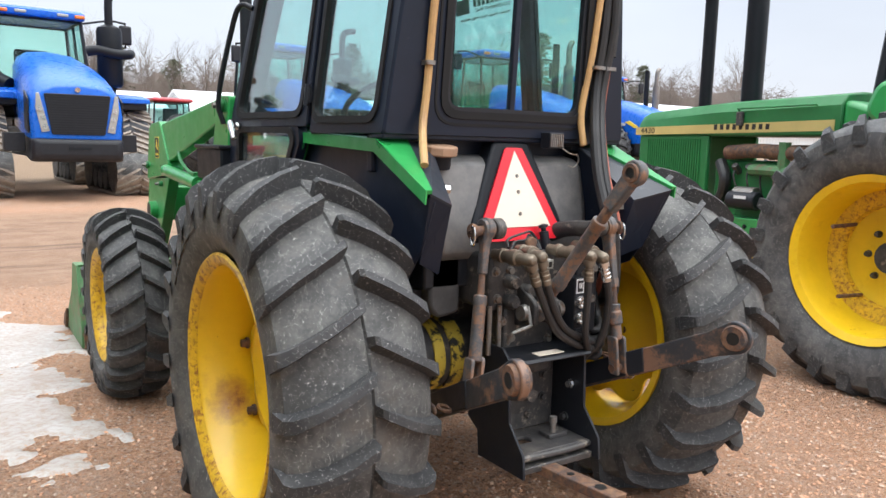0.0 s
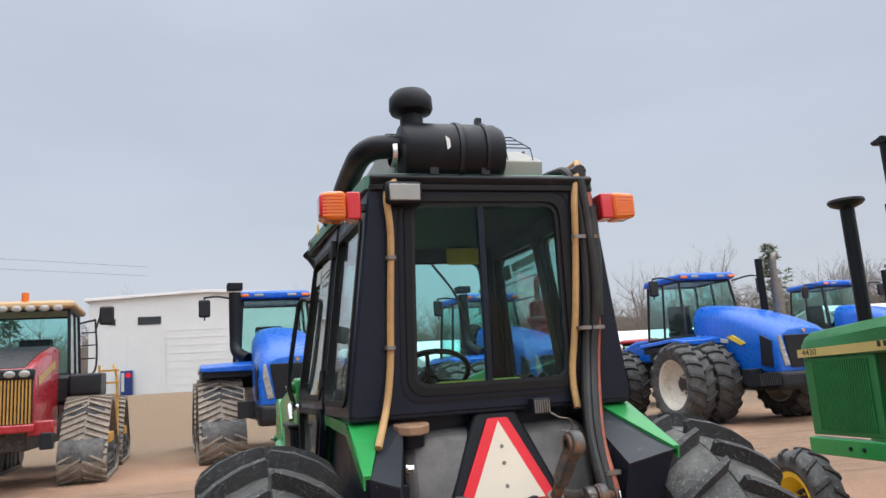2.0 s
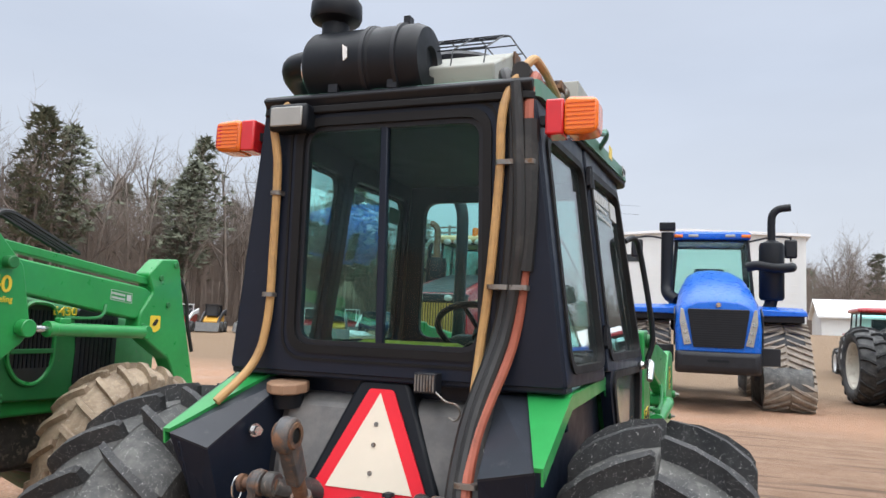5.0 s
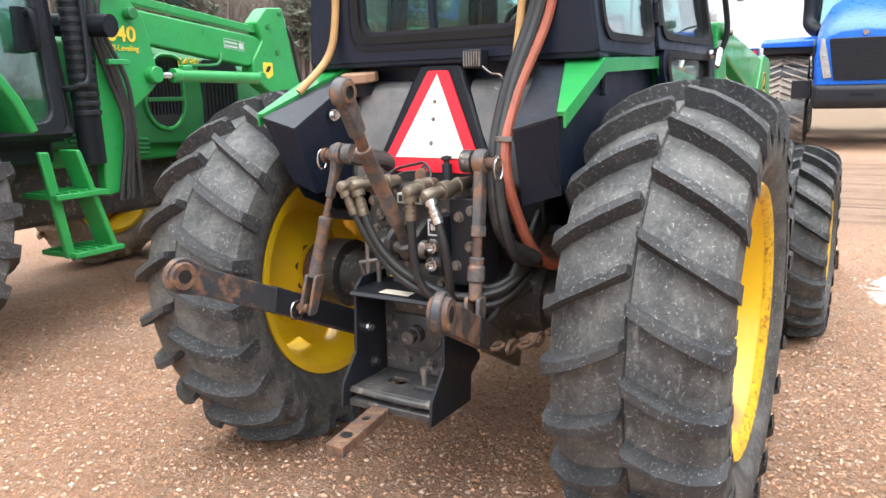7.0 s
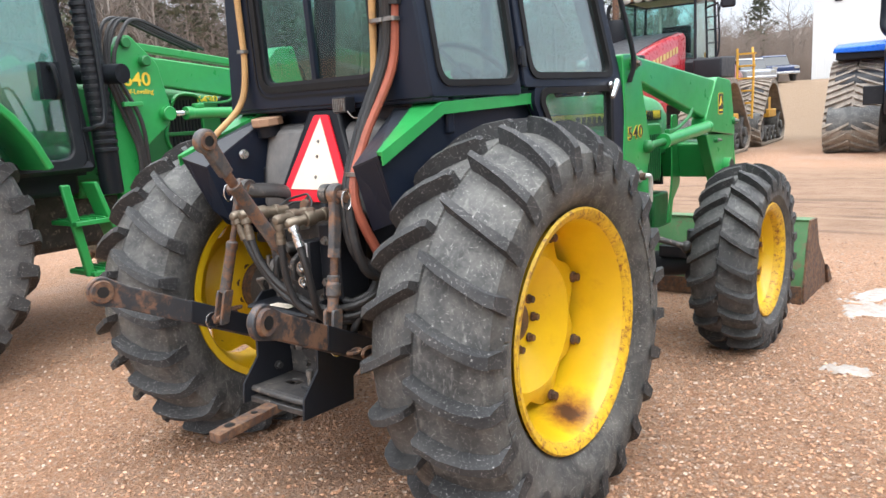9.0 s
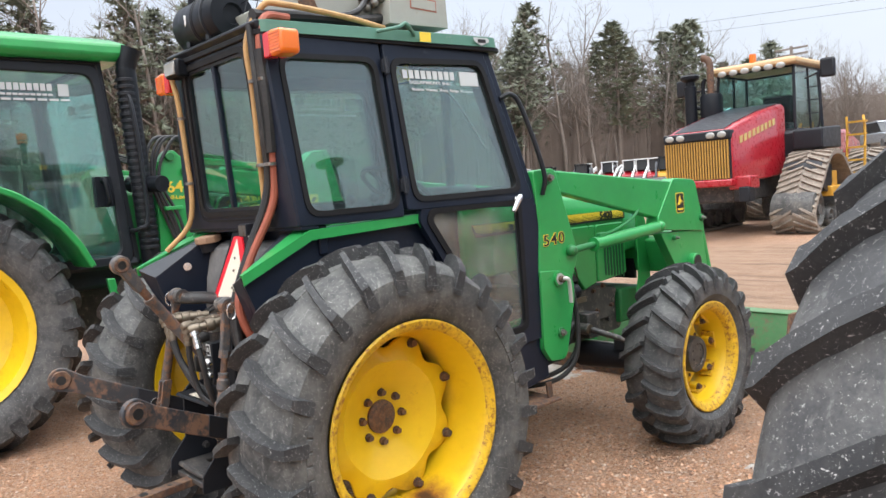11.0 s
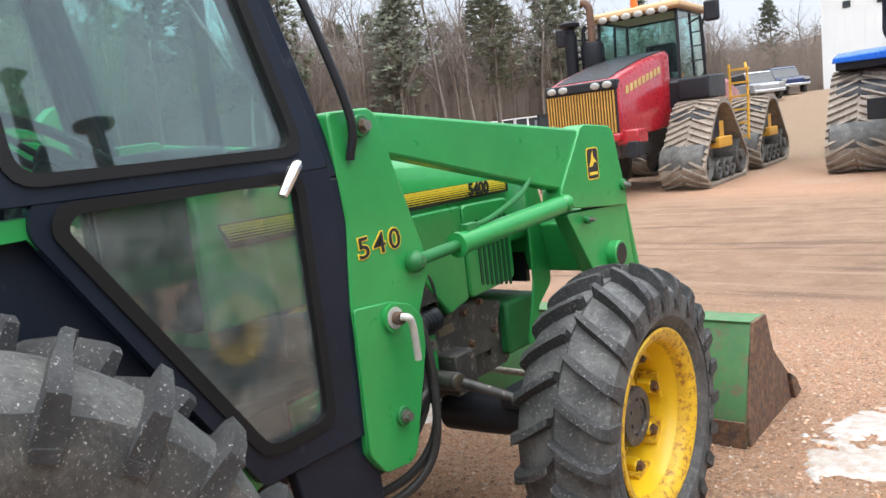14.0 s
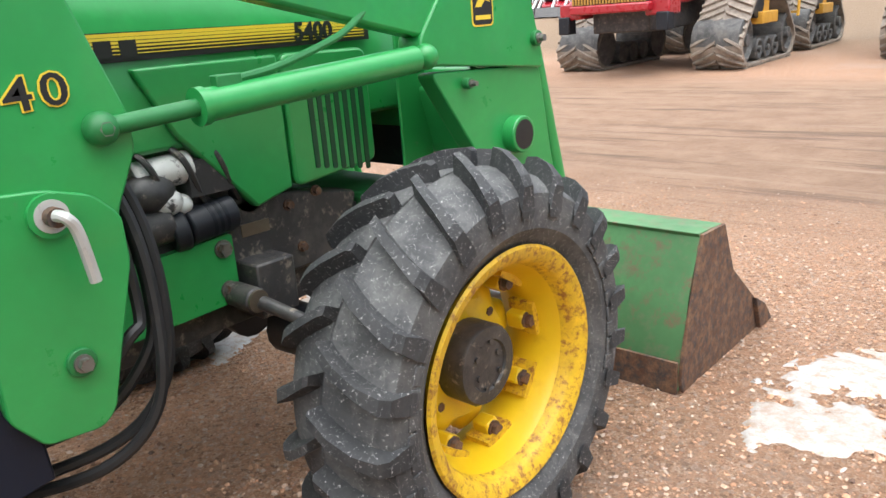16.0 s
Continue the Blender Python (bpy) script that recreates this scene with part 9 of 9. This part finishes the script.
            part("loader_hose", bm, HOSE_BLACK, arm, "black loader hose")
        part("hose_clamp", box(B(), *sorted((xo, xo + s * 0.07)), 1.42, 1.56, 1.50, 1.53), GREEN, arm, bevel=0.005)
        bm = tube(B(), [(xo - s * 0.05, 3.00, 1.88), (xo, 3.08, 1.78), (xo, 3.15, 1.62), (xo, 3.17, 1.5), (xo, 3.24, 1.3)], 0.014, 6)
        part("knee_hose", bm, HOSE_BLACK, arm)
        part("pivot_pin", cyl(B(), (xo, 1.517, 1.912), (xo + s * 0.03, 1.517, 1.912), 0.035, n=16), GREEN_DULL_SHADE, mast, bevel=0.006)
        part("pivot_pin", cyl(B(), (xo, 1.63, 1.795), (xo + s * 0.06, 1.63, 1.795), 0.035, n=16), GREEN_DULL_SHADE, mast, bevel=0.006)
    # exhaust with a guard, beside the cab
    bm = tube(B(), [(0.78, 1.32, 0.95), (0.80, 1.29, 1.5), (0.80, 1.26, 2.45), (0.80, 1.26, 2.58), (0.83, 1.30, 2.72)], 0.072, 14)
    ex = part("exhaust_pipe", bm, PLASTIC, root, "black perforated exhaust stack with slanted tip")
    for k in range(26):
        z = 1.22 + k * 0.05
        bm = B()
        lathe(bm, [(0.072, z), (0.0755, z + 0.004), (0.0755, z + 0.024), (0.072, z + 0.028)], 14, (0.80 + 0.0, 1.305 - 0.045 * (z - 1.2), 0), "z")
        part("guard_ring", bm, BLACK, ex)
    bm = tube(B(), [(0.72, 1.20, 2.45), (0.88, 1.24, 2.3), (0.90, 1.27, 1.5), (0.88, 1.20, 1.38), (0.74, 1.18, 1.37)], 0.016, 8)
    part("grab_rail", bm, BLACK, root, "black grab rail")
    bm = cyl(B(), (0.62, 1.28, 1.72), (1.0, 1.36, 1.70), 0.062, n=16)
    part("work_light", bm, PLASTIC, root)
    bm = B()
    prism(bm, rounded([(3.05, 0.40), (3.55, 0.08), (3.9, 0.03), (3.92, 0.06), (3.45, 0.62), (3.25, 0.66)], 0.03), "x", -1.0, 1.0)
    part("bucket", bm, GREEN_FADED, root, bevel=0.01)
    return root


newer_tractor(pose(-3.42, -0.88, 0, 0, 0, 2.0))

# ---- buildings, woods and far things ----
SIDING = painted("white_siding", (0.68, 0.70, 0.71), 0.5, spread=0.06, stain=0.6, grain=8)
ROOF_WHITE = painted("pale_roof", (0.80, 0.82, 0.85), 0.5, spread=0.05, stain=0.4)
DARK_GLASS = painted("dark_window", (0.03, 0.035, 0.04), 0.12, spread=0.2)
BARK = painted("bark", (0.17, 0.138, 0.118), 0.9, spread=0.4, grain=6, stain=0.8)
BARK_GREY = painted("grey_bark", (0.25, 0.215, 0.19), 0.9, spread=0.4, grain=6, stain=0.8)
NEEDLE = painted("pine_needles", (0.15, 0.165, 0.115), 0.8, spread=0.45, grain=3, stain=0.5)
DEEP = painted("distant_woods", (0.22, 0.18, 0.155), 0.95, spread=0.45, grain=0.8, stain=0.25, dust=(0.12, 0.10, 0.085), dusty=(0.45, 0.7))
BRUSH = painted("bare_brush", (0.225, 0.182, 0.155), 0.9, spread=0.4, grain=2, stain=0.12)


def shed(name, x0, x1, y0, y1, eave, ridge, label, doors=(), windows=(), flat=False):
    root = thing(name, pose(0, 0, 0), label, "building")
    z0 = ground_height((x0 + x1) / 2, y0) - 0.3
    ym = (y0 + y1) / 2
    bm = prism(B(), [(y0, z0), (y1, z0), (y1, eave), (ym, ridge), (y0, eave)], "x", x0, x1) if not flat else prism(B(), [(x0, z0), (x1, z0), (x1, eave), ((x0 + x1) / 2, ridge), (x0, eave)], "y", y0, y1)
    wall = part("wall", bm, SIDING, root, "white ribbed metal wall")
    n = int((x1 - x0) / 0.6)
    bm = B()
    for k in range(n):
        x = x0 + 0.3 + k * (x1 - x0) / n
        top = eave - 0.1 if not flat else ridge - (ridge - eave) * abs(2 * (x - x0) / (x1 - x0) - 1) - 0.15
        box(bm, x - 0.03, x + 0.03, y0 - 0.03, y0 + 0.01, z0, top)
    part("wall_rib", bm, SIDING, wall, kind="stuff")
    if flat:
        bm = prism(B(), [(x0 - 0.3, eave - 0.01), ((x0 + x1) / 2, ridge), (x1 + 0.3, eave - 0.01), (x1 + 0.3, eave + 0.2), ((x0 + x1) / 2, ridge + 0.22), (x0 - 0.3, eave + 0.2)], "y", y0 - 0.3, y1)
    else:
        bm = prism(B(), [(y0 - 0.5, eave - 0.1), (ym, ridge), (y1 + 0.5, eave - 0.1), (y1 + 0.5, eave + 0.1), (ym, ridge + 0.2), (y0 - 0.5, eave + 0.1)], "x", x0 - 0.4, x1 + 0.4)
    part("roof", bm, ROOF_WHITE, root, "pale metal roof")
    for a, b, h in doors:
        bm = B()
        box(bm, a, b, y0 - 0.08, y0 - 0.02, z0, h)
        d = part("door", bm, SIDING, wall, "large white roller door")
        for k in range(int((h - z0) / 0.6)):
            bm = B()
            box(bm, a, b, y0 - 0.10, y0 - 0.08, z0 + 0.3 + k * 0.6, z0 + 0.34 + k * 0.6)
            part("door_rib", bm, WHITE, d)
    for a, b, c, d_ in windows:
        bm = B()
        box(bm, a, b, y0 - 0.06, y0 - 0.01, c, d_)
        part("window", bm, DARK_GLASS, wall, "narrow dark window")
    return root


shed("workshop", -10.9, 6.2, 60, 84, 9.5, 9.95, "white metal workshop with roller doors across the lot", ((-5.3, 0.7, 7.4), (1.6, 5.6, 7.4)), ((-7.4, -5.7, 7.55, 8.15), (-9.5, -9.0, 7.6, 8.05)), flat=True)
shed("long_shed", 20, 62, 78, 92, 4.0, 6.4, "long white shed with a pale roof")
shed("small_shed", 34, 41, 64, 72, 3.8, 5.4, "small white gabled shed")
shed("small_shed", 43, 52, 70, 80, 3.8, 5.6, "small white gabled shed")
shed("broad_shed", 58, 120, 52, 72, 3.6, 6.6, "broad white shed with a wide pale roof")
shed("low_shed", 9.8, 19, 86, 96, 4.4, 6.3, "low white shed with a pale roof")

vm = thing("vending_machine", pose(-8.1, 59.5, ground_height(-8.1, 59.5)), "blue vending machine against the workshop wall", "vending machine")
part("body", box(B(), -0.42, 0.42, -0.35, 0.35, 0, 1.85), painted("vending_blue", (0.008, 0.03, 0.16), 0.35, spread=0.1), vm, bevel=0.03)
bm = cyl(B(), (0.12, -0.36, 1.5), (0.12, -0.35, 1.5), 0.2, n=20)
part("round_mark", bm, SIGN_RED, vm)
part("front_panel", box(B(), -0.36, -0.16, -0.36, -0.35, 0.3, 1.7), WHITE_DECAL, vm)


def bare_tree(rnd, height, tris=1.0):
    """Trunk, limbs and fine twigs, leafless."""
    bm = B()

    def grow(p, d, length, r, level):
        pts, q = [p], p.copy()
        k = 4 if level < 2 else 3
        for i in range(k):
            d = (d + Vector((rnd.uniform(-1, 1), rnd.uniform(-1, 1), rnd.uniform(-0.2, 0.7))) * (0.10 + 0.07 * level)).normalized()
            q = q + d * (length / k)
            pts.append(q.copy())
        tube(bm, pts, lambda t: r * (1 - 0.7 * t) + 0.004, 6 if level == 0 else (4 if level == 1 else 3), smooth=False)
        if level >= 3:
            return
        n = (9, 6, 5)[level]
        for i in range(n):
            t = (0.35 if level == 0 else 0.15) + (0.65 if level == 0 else 0.85) * (i + rnd.random()) / n
            s = min(int(t * k), k - 1)
            a = pts[s].lerp(pts[s + 1], t * k - s)
            out = Vector((rnd.uniform(-1, 1), rnd.uniform(-1, 1), rnd.uniform(0.1, 0.9))).normalized()
            dd = (d * 0.55 + out).normalized()
            grow(a, dd, length * (0.5 - 0.2 * t * (level == 0)) * rnd.uniform(0.7, 1.15), r * 0.42 * (1 - 0.5 * t), level + 1)

    grow(Vector((0, 0, -0.4)), Vector((0, 0, 1)), height * 0.78, height * 0.0125, 0)
    return bm


def pine_tree(rnd, height, seed):
    """Tall pine: bare lower trunk, limbs, and a ragged crown of needle tufts."""
    trunk = tube(B(), [(0, 0, -0.4), (0.12, 0, height * 0.4), (0.0, 0.12, height * 0.8), (0, 0, height)], lambda t: height * 0.014 * (1 - t) + 0.02, 7)
    crown, lo = B(), rnd.uniform(0.24, 0.40)
    for k in range(250):
        f, a = rnd.random() ** 0.92, rnd.uniform(0, 6.283)
        lobe = 0.72 + 1.1 * noise.noise((math.cos(a) * 1.3, math.sin(a) * 1.3, f * 7 + seed))
        env = height * (0.03 + 0.21 * (1 - f) ** 0.62 * min(1.0, (f + 0.10) / 0.28)) * max(0.15, lobe)
        rr = env * rnd.uniform(0.35, 1.0)
        z = height * (lo + (1 - lo) * f)
        c = Vector((math.cos(a) * rr, math.sin(a) * rr, z + 0.12 * rr))
        if k % 4 == 0:
            tube(trunk, [(0, 0, z - 0.15 * rr), c], 0.035, 3, smooth=False)
        for q in range(9):
            u = Vector((rnd.uniform(-1, 1) + math.cos(a) * 0.4, rnd.uniform(-1, 1) + math.sin(a) * 0.4, rnd.uniform(-0.35, 0.6))).normalized() * rnd.uniform(0.4, 0.95)
            w = u.orthogonal().normalized() * rnd.uniform(0.07, 0.17)
            crown.faces.new([crown.verts.new(c - w), crown.verts.new(c + w), crown.verts.new(c + u)])
    return trunk, crown


rnd = random.Random(11)
bare_kinds, pine_kinds = [], []
for k in range(4):
    t = thing("bare_tree", pose(0, 0, -50), "leafless grey-brown tree at the edge of the woods", "tree", "bare trees")
    part("trunk", bare_tree(rnd, 13 + k), BARK_GREY if k % 2 else BARK, t, sharp=180)
    bare_kinds.append(t)
for k in range(4):
    t = thing("pine_tree", pose(0, 0, -50), "tall dark green pine with an uneven crown", "tree", "pine trees")
    tr, cr = pine_tree(rnd, 15 + k * 1.2, k * 3.7)
    part("trunk", tr, BARK, t, sharp=180)
    part("crown", cr, NEEDLE, t, sharp=180)
    pine_kinds.append(t)

EDGE = [(100, 52), (80, 56), (62, 62), (46, 72), (34, 84), (24, 104), (14, 118), (0, 122), (-15, 122), (-32, 122), (-55, 120)]


def edge_distance(a):
    for (a0, d0), (a1, d1) in zip(EDGE, EDGE[1:]):
        if a1 <= a <= a0:
            return d0 + (d1 - d0) * (a0 - a) / (a0 - a1)
    return 150


def plant(a, d):
    x, y = -d * math.sin(radians(a)), d * math.cos(radians(a))
    return pose(x, y, ground_height(x, y), 0, 0, rnd.uniform(0, 360))


used = set()
for i in range(420):
    a = rnd.uniform(-55, 100) if i % 3 else rnd.uniform(15, 100)
    d = edge_distance(a) + rnd.random() ** 1.5 * 26
    thick = 62 < a < 100 or 30 < a < 46 or 50 < a < 60
    pine = rnd.random() < (0.24 if thick else 0.12)
    kinds = pine_kinds if pine else bare_kinds
    k = rnd.randrange(len(kinds))
    m = plant(a, d)
    sc = rnd.uniform(1.0, 1.36) if a > 20 else rnd.uniform(0.9, 1.2)
    if pine:
        sc *= 0.80
    key = (pine, k)
    if key not in used:
        used.add(key)
        kinds[k].matrix_basis, kinds[k].scale = m, (1, 1, 1)
    else:
        copy_thing(kinds[k], m).scale = (sc, sc, sc * rnd.uniform(0.9, 1.1))

# undergrowth of bare stems between the trees
rng = np.random.default_rng(8)
sv, sf = [], []
for i in range(24000):
    a = rng.uniform(-58, 102)
    d = edge_distance(a) + 1 + rng.random() * 30
    x, y = -d * math.sin(math.radians(a)), d * math.cos(math.radians(a))
    h, w = rng.uniform(4.0, 14.5) * (0.85 if a < 20 else 1.0), rng.uniform(0.010, 0.034) * d / 70
    lx, ly = rng.uniform(-0.9, 0.9, 2)
    z = ground_height(x, y) - 0.1
    b = len(sv)
    ca, sa = math.cos(math.radians(a)), math.sin(math.radians(a))
    sv += [(x - w * ca, y - w * sa, z), (x + w * ca, y + w * sa, z), (x + lx * 0.5 + w * 0.6 * ca, y + ly * 0.5 + w * 0.6 * sa, z + h * 0.55), (x + lx * 0.5 - w * 0.6 * ca, y + ly * 0.5 - w * 0.6 * sa, z + h * 0.55), (x + lx, y + ly, z + h)]
    sf += [(b, b + 1, b + 2, b + 3), (b + 3, b + 2, b + 4)]
    for q in range(12):
        t = rng.uniform(0.30, 1.0)
        ex, ez = rng.uniform(-1.7, 1.7), rng.uniform(0.1, 1.9)
        c = len(sv)
        px0, py0, pz0 = x + lx * t, y + ly * t, z + h * t
        sv += [(px0, py0, pz0 - w), (px0, py0, pz0 + w), (px0 + ex * ca, py0 + ex * sa, pz0 + ez)]
        sf += [(c, c + 1, c + 2)]
um = bpy.data.meshes.new("undergrowth")
um.from_pydata(sv, [], sf)
um.materials.append(BRUSH)
tagged(new("undergrowth", um), "dense bare brush and saplings under the woods", "brush", kind="stuff")
# the deep wood behind, closing the view at its foot
bm = B()
prev = None
for i in range(320):
    a = 104 - i * 0.5
    d = edge_distance(a) + 33
    x, y = -d * math.sin(radians(a)), d * math.cos(radians(a))
    h = ((12.5 if a > 22 else 12.5) + 2.2 * noise.noise((i * 0.35, 0, 0)) + 1.6 * noise.noise((i * 1.3, 2, 0))) 
    col = [bm.verts.new((x, y, -1)), bm.verts.new((x * 1.01, y * 1.01, h * 0.6)), bm.verts.new((x * 1.04, y * 1.04, h))]
    if prev:
        for j in range(2):
            bm.faces.new((prev[j], col[j], col[j + 1], prev[j + 1]))
    prev = col
dw = part("deep_woods", bm, DEEP, sharp=180)
tagged(dw, "dim mass of distant bare woods", "woods", kind="structure")


# ---- skid steers, trucks, pole ----
def skid_steer(m, body, cage, label):
    root = thing("skid_steer", m, label, "skid steer", "row of skid steers")
    part("body", prism(B(), rounded([(-1.2, 0.35), (0.9, 0.35), (1.0, 0.8), (0.4, 1.15), (-0.3, 1.25), (-1.2, 1.45)], 0.08), "x", -0.55, 0.55), body, root, bevel=0.03)
    bm = B()
    for x in (-0.45, 0.45):
        for y in (-0.5, 0.75):
            tube(bm, [(x, y, 1.1), (x, y * 0.9, 2.0)], 0.05, 6, smooth=False)
    box(bm, -0.5, 0.5, -0.6, 0.8, 1.98, 2.06)
    part("cage", bm, cage, root, "operator cage")
    part("cage_glass", box(B(), -0.42, 0.42, -0.45, 0.66, 1.2, 1.97), DARK_GLASS, root)
    for s in (-1, 1):
        bm = prism(B(), [(-1.15, 1.25), (-1.0, 1.75), (0.3, 1.45), (1.45, 0.75), (1.55, 0.25), (1.35, 0.25), (1.2, 0.7), (0.2, 1.2), (-0.9, 1.45)], "x", s * 0.58, s * 0.72)
        part("lift_arm", bm, cage, root, bevel=0.01)
        for y in (-0.6, 0.55):
            bm = B()
            lathe(bm, [(0.0, s * 0.60), (0.30, s * 0.60), (0.40, s * 0.66), (0.40, s * 0.86), (0.22, s * 0.88), (0.2, s * 0.84), (0.0, s * 0.84)], 20, (0, y, 0.40))
            part("wheel", bm, TYRE_DARK, root)
    part("bucket", prism(B(), [(1.45, 0.08), (2.1, 0.05), (1.6, 0.7), (1.45, 0.65)], "x", -0.85, 0.85), BLACK_DIRTY, root)
    return root


g_at = lambda x, y, turn=0: pose(x, y, ground_height(x, y), 0, 0, turn)
sk1 = skid_steer(g_at(-34.2, 48.0, 200), RED, WHITE, "white and red skid steer in the row")
sk2 = skid_steer(g_at(-35.6, 45.2, 205), YELLOW_STEEL, BLACK, "yellow skid steer in the row")
for x, y in ((-32.6, 49.2), (-31.1, 49.9), (-29.6, 49.4), (-28.3, 50.4), (-26.0, 45.5), (-26.9, 51.0), (-36.9, 43.5)):
    copy_thing(sk1, g_at(x, y, 195 + x % 7))
for x, y in ((-24.2, 43.6), (-38.2, 45.0), (-33.4, 46.6)):
    copy_thing(sk2, g_at(x, y, 210))


def truck(m, paint, label):
    root = thing("parked_truck", m, label, "truck", "parked trucks")
    part("body", prism(B(), rounded([(-2.5, 0.45), (2.4, 0.45), (2.45, 0.95), (1.2, 1.08), (-2.5, 1.08)], 0.12), "x", -0.93, 0.93), paint, root, bevel=0.06)
    part("cabin", prism(B(), rounded([(-2.3, 1.05), (1.15, 1.05), (0.45, 1.72), (-2.2, 1.72)], 0.12), "x", -0.82, 0.82), DARK_GLASS, root, bevel=0.08)
    part("roof", prism(B(), rounded([(-2.25, 1.70), (0.5, 1.70), (0.35, 1.80), (-2.15, 1.80)], 0.05), "x", -0.80, 0.80), paint, root, bevel=0.04)
    for s in (-1, 1):
        for y in (-1.5, 1.55):
            bm = B()
            lathe(bm, [(0.0, s * 0.72), (0.36, s * 0.72), (0.38, s * 0.78), (0.38, s * 0.92), (0.24, s * 0.95), (0.0, s * 0.93)], 22, (0, y, 0.38))
            part("wheel", bm, TYRE_DARK, root)
        part("headlamp", box(B(), *sorted((s * 0.55, s * 0.88)), 2.38, 2.46, 0.80, 0.95), LAMP, root)
    part("bumper", box(B(), -0.9, 0.9, 2.38, 2.52, 0.45, 0.62), CHROME, root, bevel=0.03)
    return root


tk = truck(g_at(-23.4, 49.5, 232), painted("dark_blue_car", (0.012, 0.03, 0.10), 0.25, spread=0.1, coat=0.5), "dark blue truck with cap parked across the lot")
tk2 = truck(g_at(-12.5, 49.5, 215), painted("silver_car", (0.35, 0.37, 0.40), 0.3, 0.4, spread=0.1), "silver truck parked across the lot")
copy_thing(tk, g_at(-12.3, 54.5, 215))

snow = painted("old_snow", (0.78, 0.79, 0.81), 0.6, spread=0.12, stain=1.5)
for x, y, rx, ry in ((-26.0, 49.5, 1.8, 0.6), (-20.6, 51.5, 2.6, 0.7)):
    bm = B()
    bmesh.ops.create_icosphere(bm, subdivisions=4, radius=1)
    for v in bm.verts:
        k = 1 + 0.25 * noise.noise(v.co * 2.2)
        v.co = Vector((v.co.x * rx * k, v.co.y * ry * k, max(v.co.z, -0.2) * 0.45 * k))
    bm.transform(g_at(x, y))
    tagged(part("snow_pile", bm, snow, sharp=180), "low pile of old snow", "snow", kind="structure")

pole = thing("utility_pole", g_at(-21.2, 56.8), "grey wooden utility pole with crossarms", "utility pole")
part("post", cyl(B(), (0, 0, -0.3), (0, 0, 9.0), 0.15, 0.11, 12), BARK_GREY, pole)
for z in (8.3, 8.75):
    part("crossarm", box(B(), -1.2, 1.2, -0.06, 0.06, z, z + 0.13), BARK_GREY, pole)
bm = cyl(B(), (0.3, 0.0, 6.6), (0.3, 0.0, 7.5), 0.22, n=14)
part("transformer", bm, STEEL, pole)
for k, z in enumerate((16.5, 15.4)):
    bm = tube(B(), [(-120, 20, z + 2), (-80, 48, z - 0.5), (-45, 70, z + 0.4), (-10, 95, z + 1.5)], 0.016, 4)
    tagged(part("power_line", bm, BLACK), "thin dark overhead wire", "wire", "overhead wires")


# ---- small red tractor seen from behind ----
def red_tractor(m):
    root = thing("small_red_tractor", m, "red farm tractor with a warning triangle, seen from behind", "tractor", "small red tractors")
    part("hood", loft(B(), [[(-0.4, y, 1.0), (0.4, y, 1.0), (0.38, y, z), (-0.38, y, z)] for y, z in ((0.9, 1.75), (2.4, 1.65), (2.9, 1.45))]), RED, root, bevel=0.06)
    part("body", box(B(), -0.55, 0.55, -0.7, 0.95, 0.7, 1.45), BLACK, root, bevel=0.05)
    glass_cab(root, 0, -0.75, 0.85, 1.45, 2.55, 0.75, 0.68, RED, BLACK, 0.1, 0.14)
    part("warning_sign", prism(B(), [(-0.2, 1.1), (0.2, 1.1), (0.0, 1.46)], "y", -0.75, -0.73), AMBER, root)
    for s in (-1, 1):
        plain_wheel(root, s * 0.95, 0, 0.84, s, 0.88, 0.48, 0.50, 16, TYRE_DARK, WHITE, 0.04, 0.1, 40)
        plain_wheel(root, s * 0.85, 2.4, 0.58, s, 0.62, 0.36, 0.34, 14, TYRE_DARK, WHITE, 0.03, 0.08, 36)
        part("fender", box(B(), *sorted((s * 0.68, s * 1.1)), -0.6, 0.5, 1.68, 1.76), RED, root, bevel=0.05)
        part("tail_lamp", box(B(), *sorted((s * 0.70, s * 0.82)), -0.78, -0.74, 1.5, 1.6), RED_LENS, root)
    return root


rt = red_tractor(g_at(6.1, 30.5, 4))
copy_thing(rt, g_at(16.3, 26.5, 150))
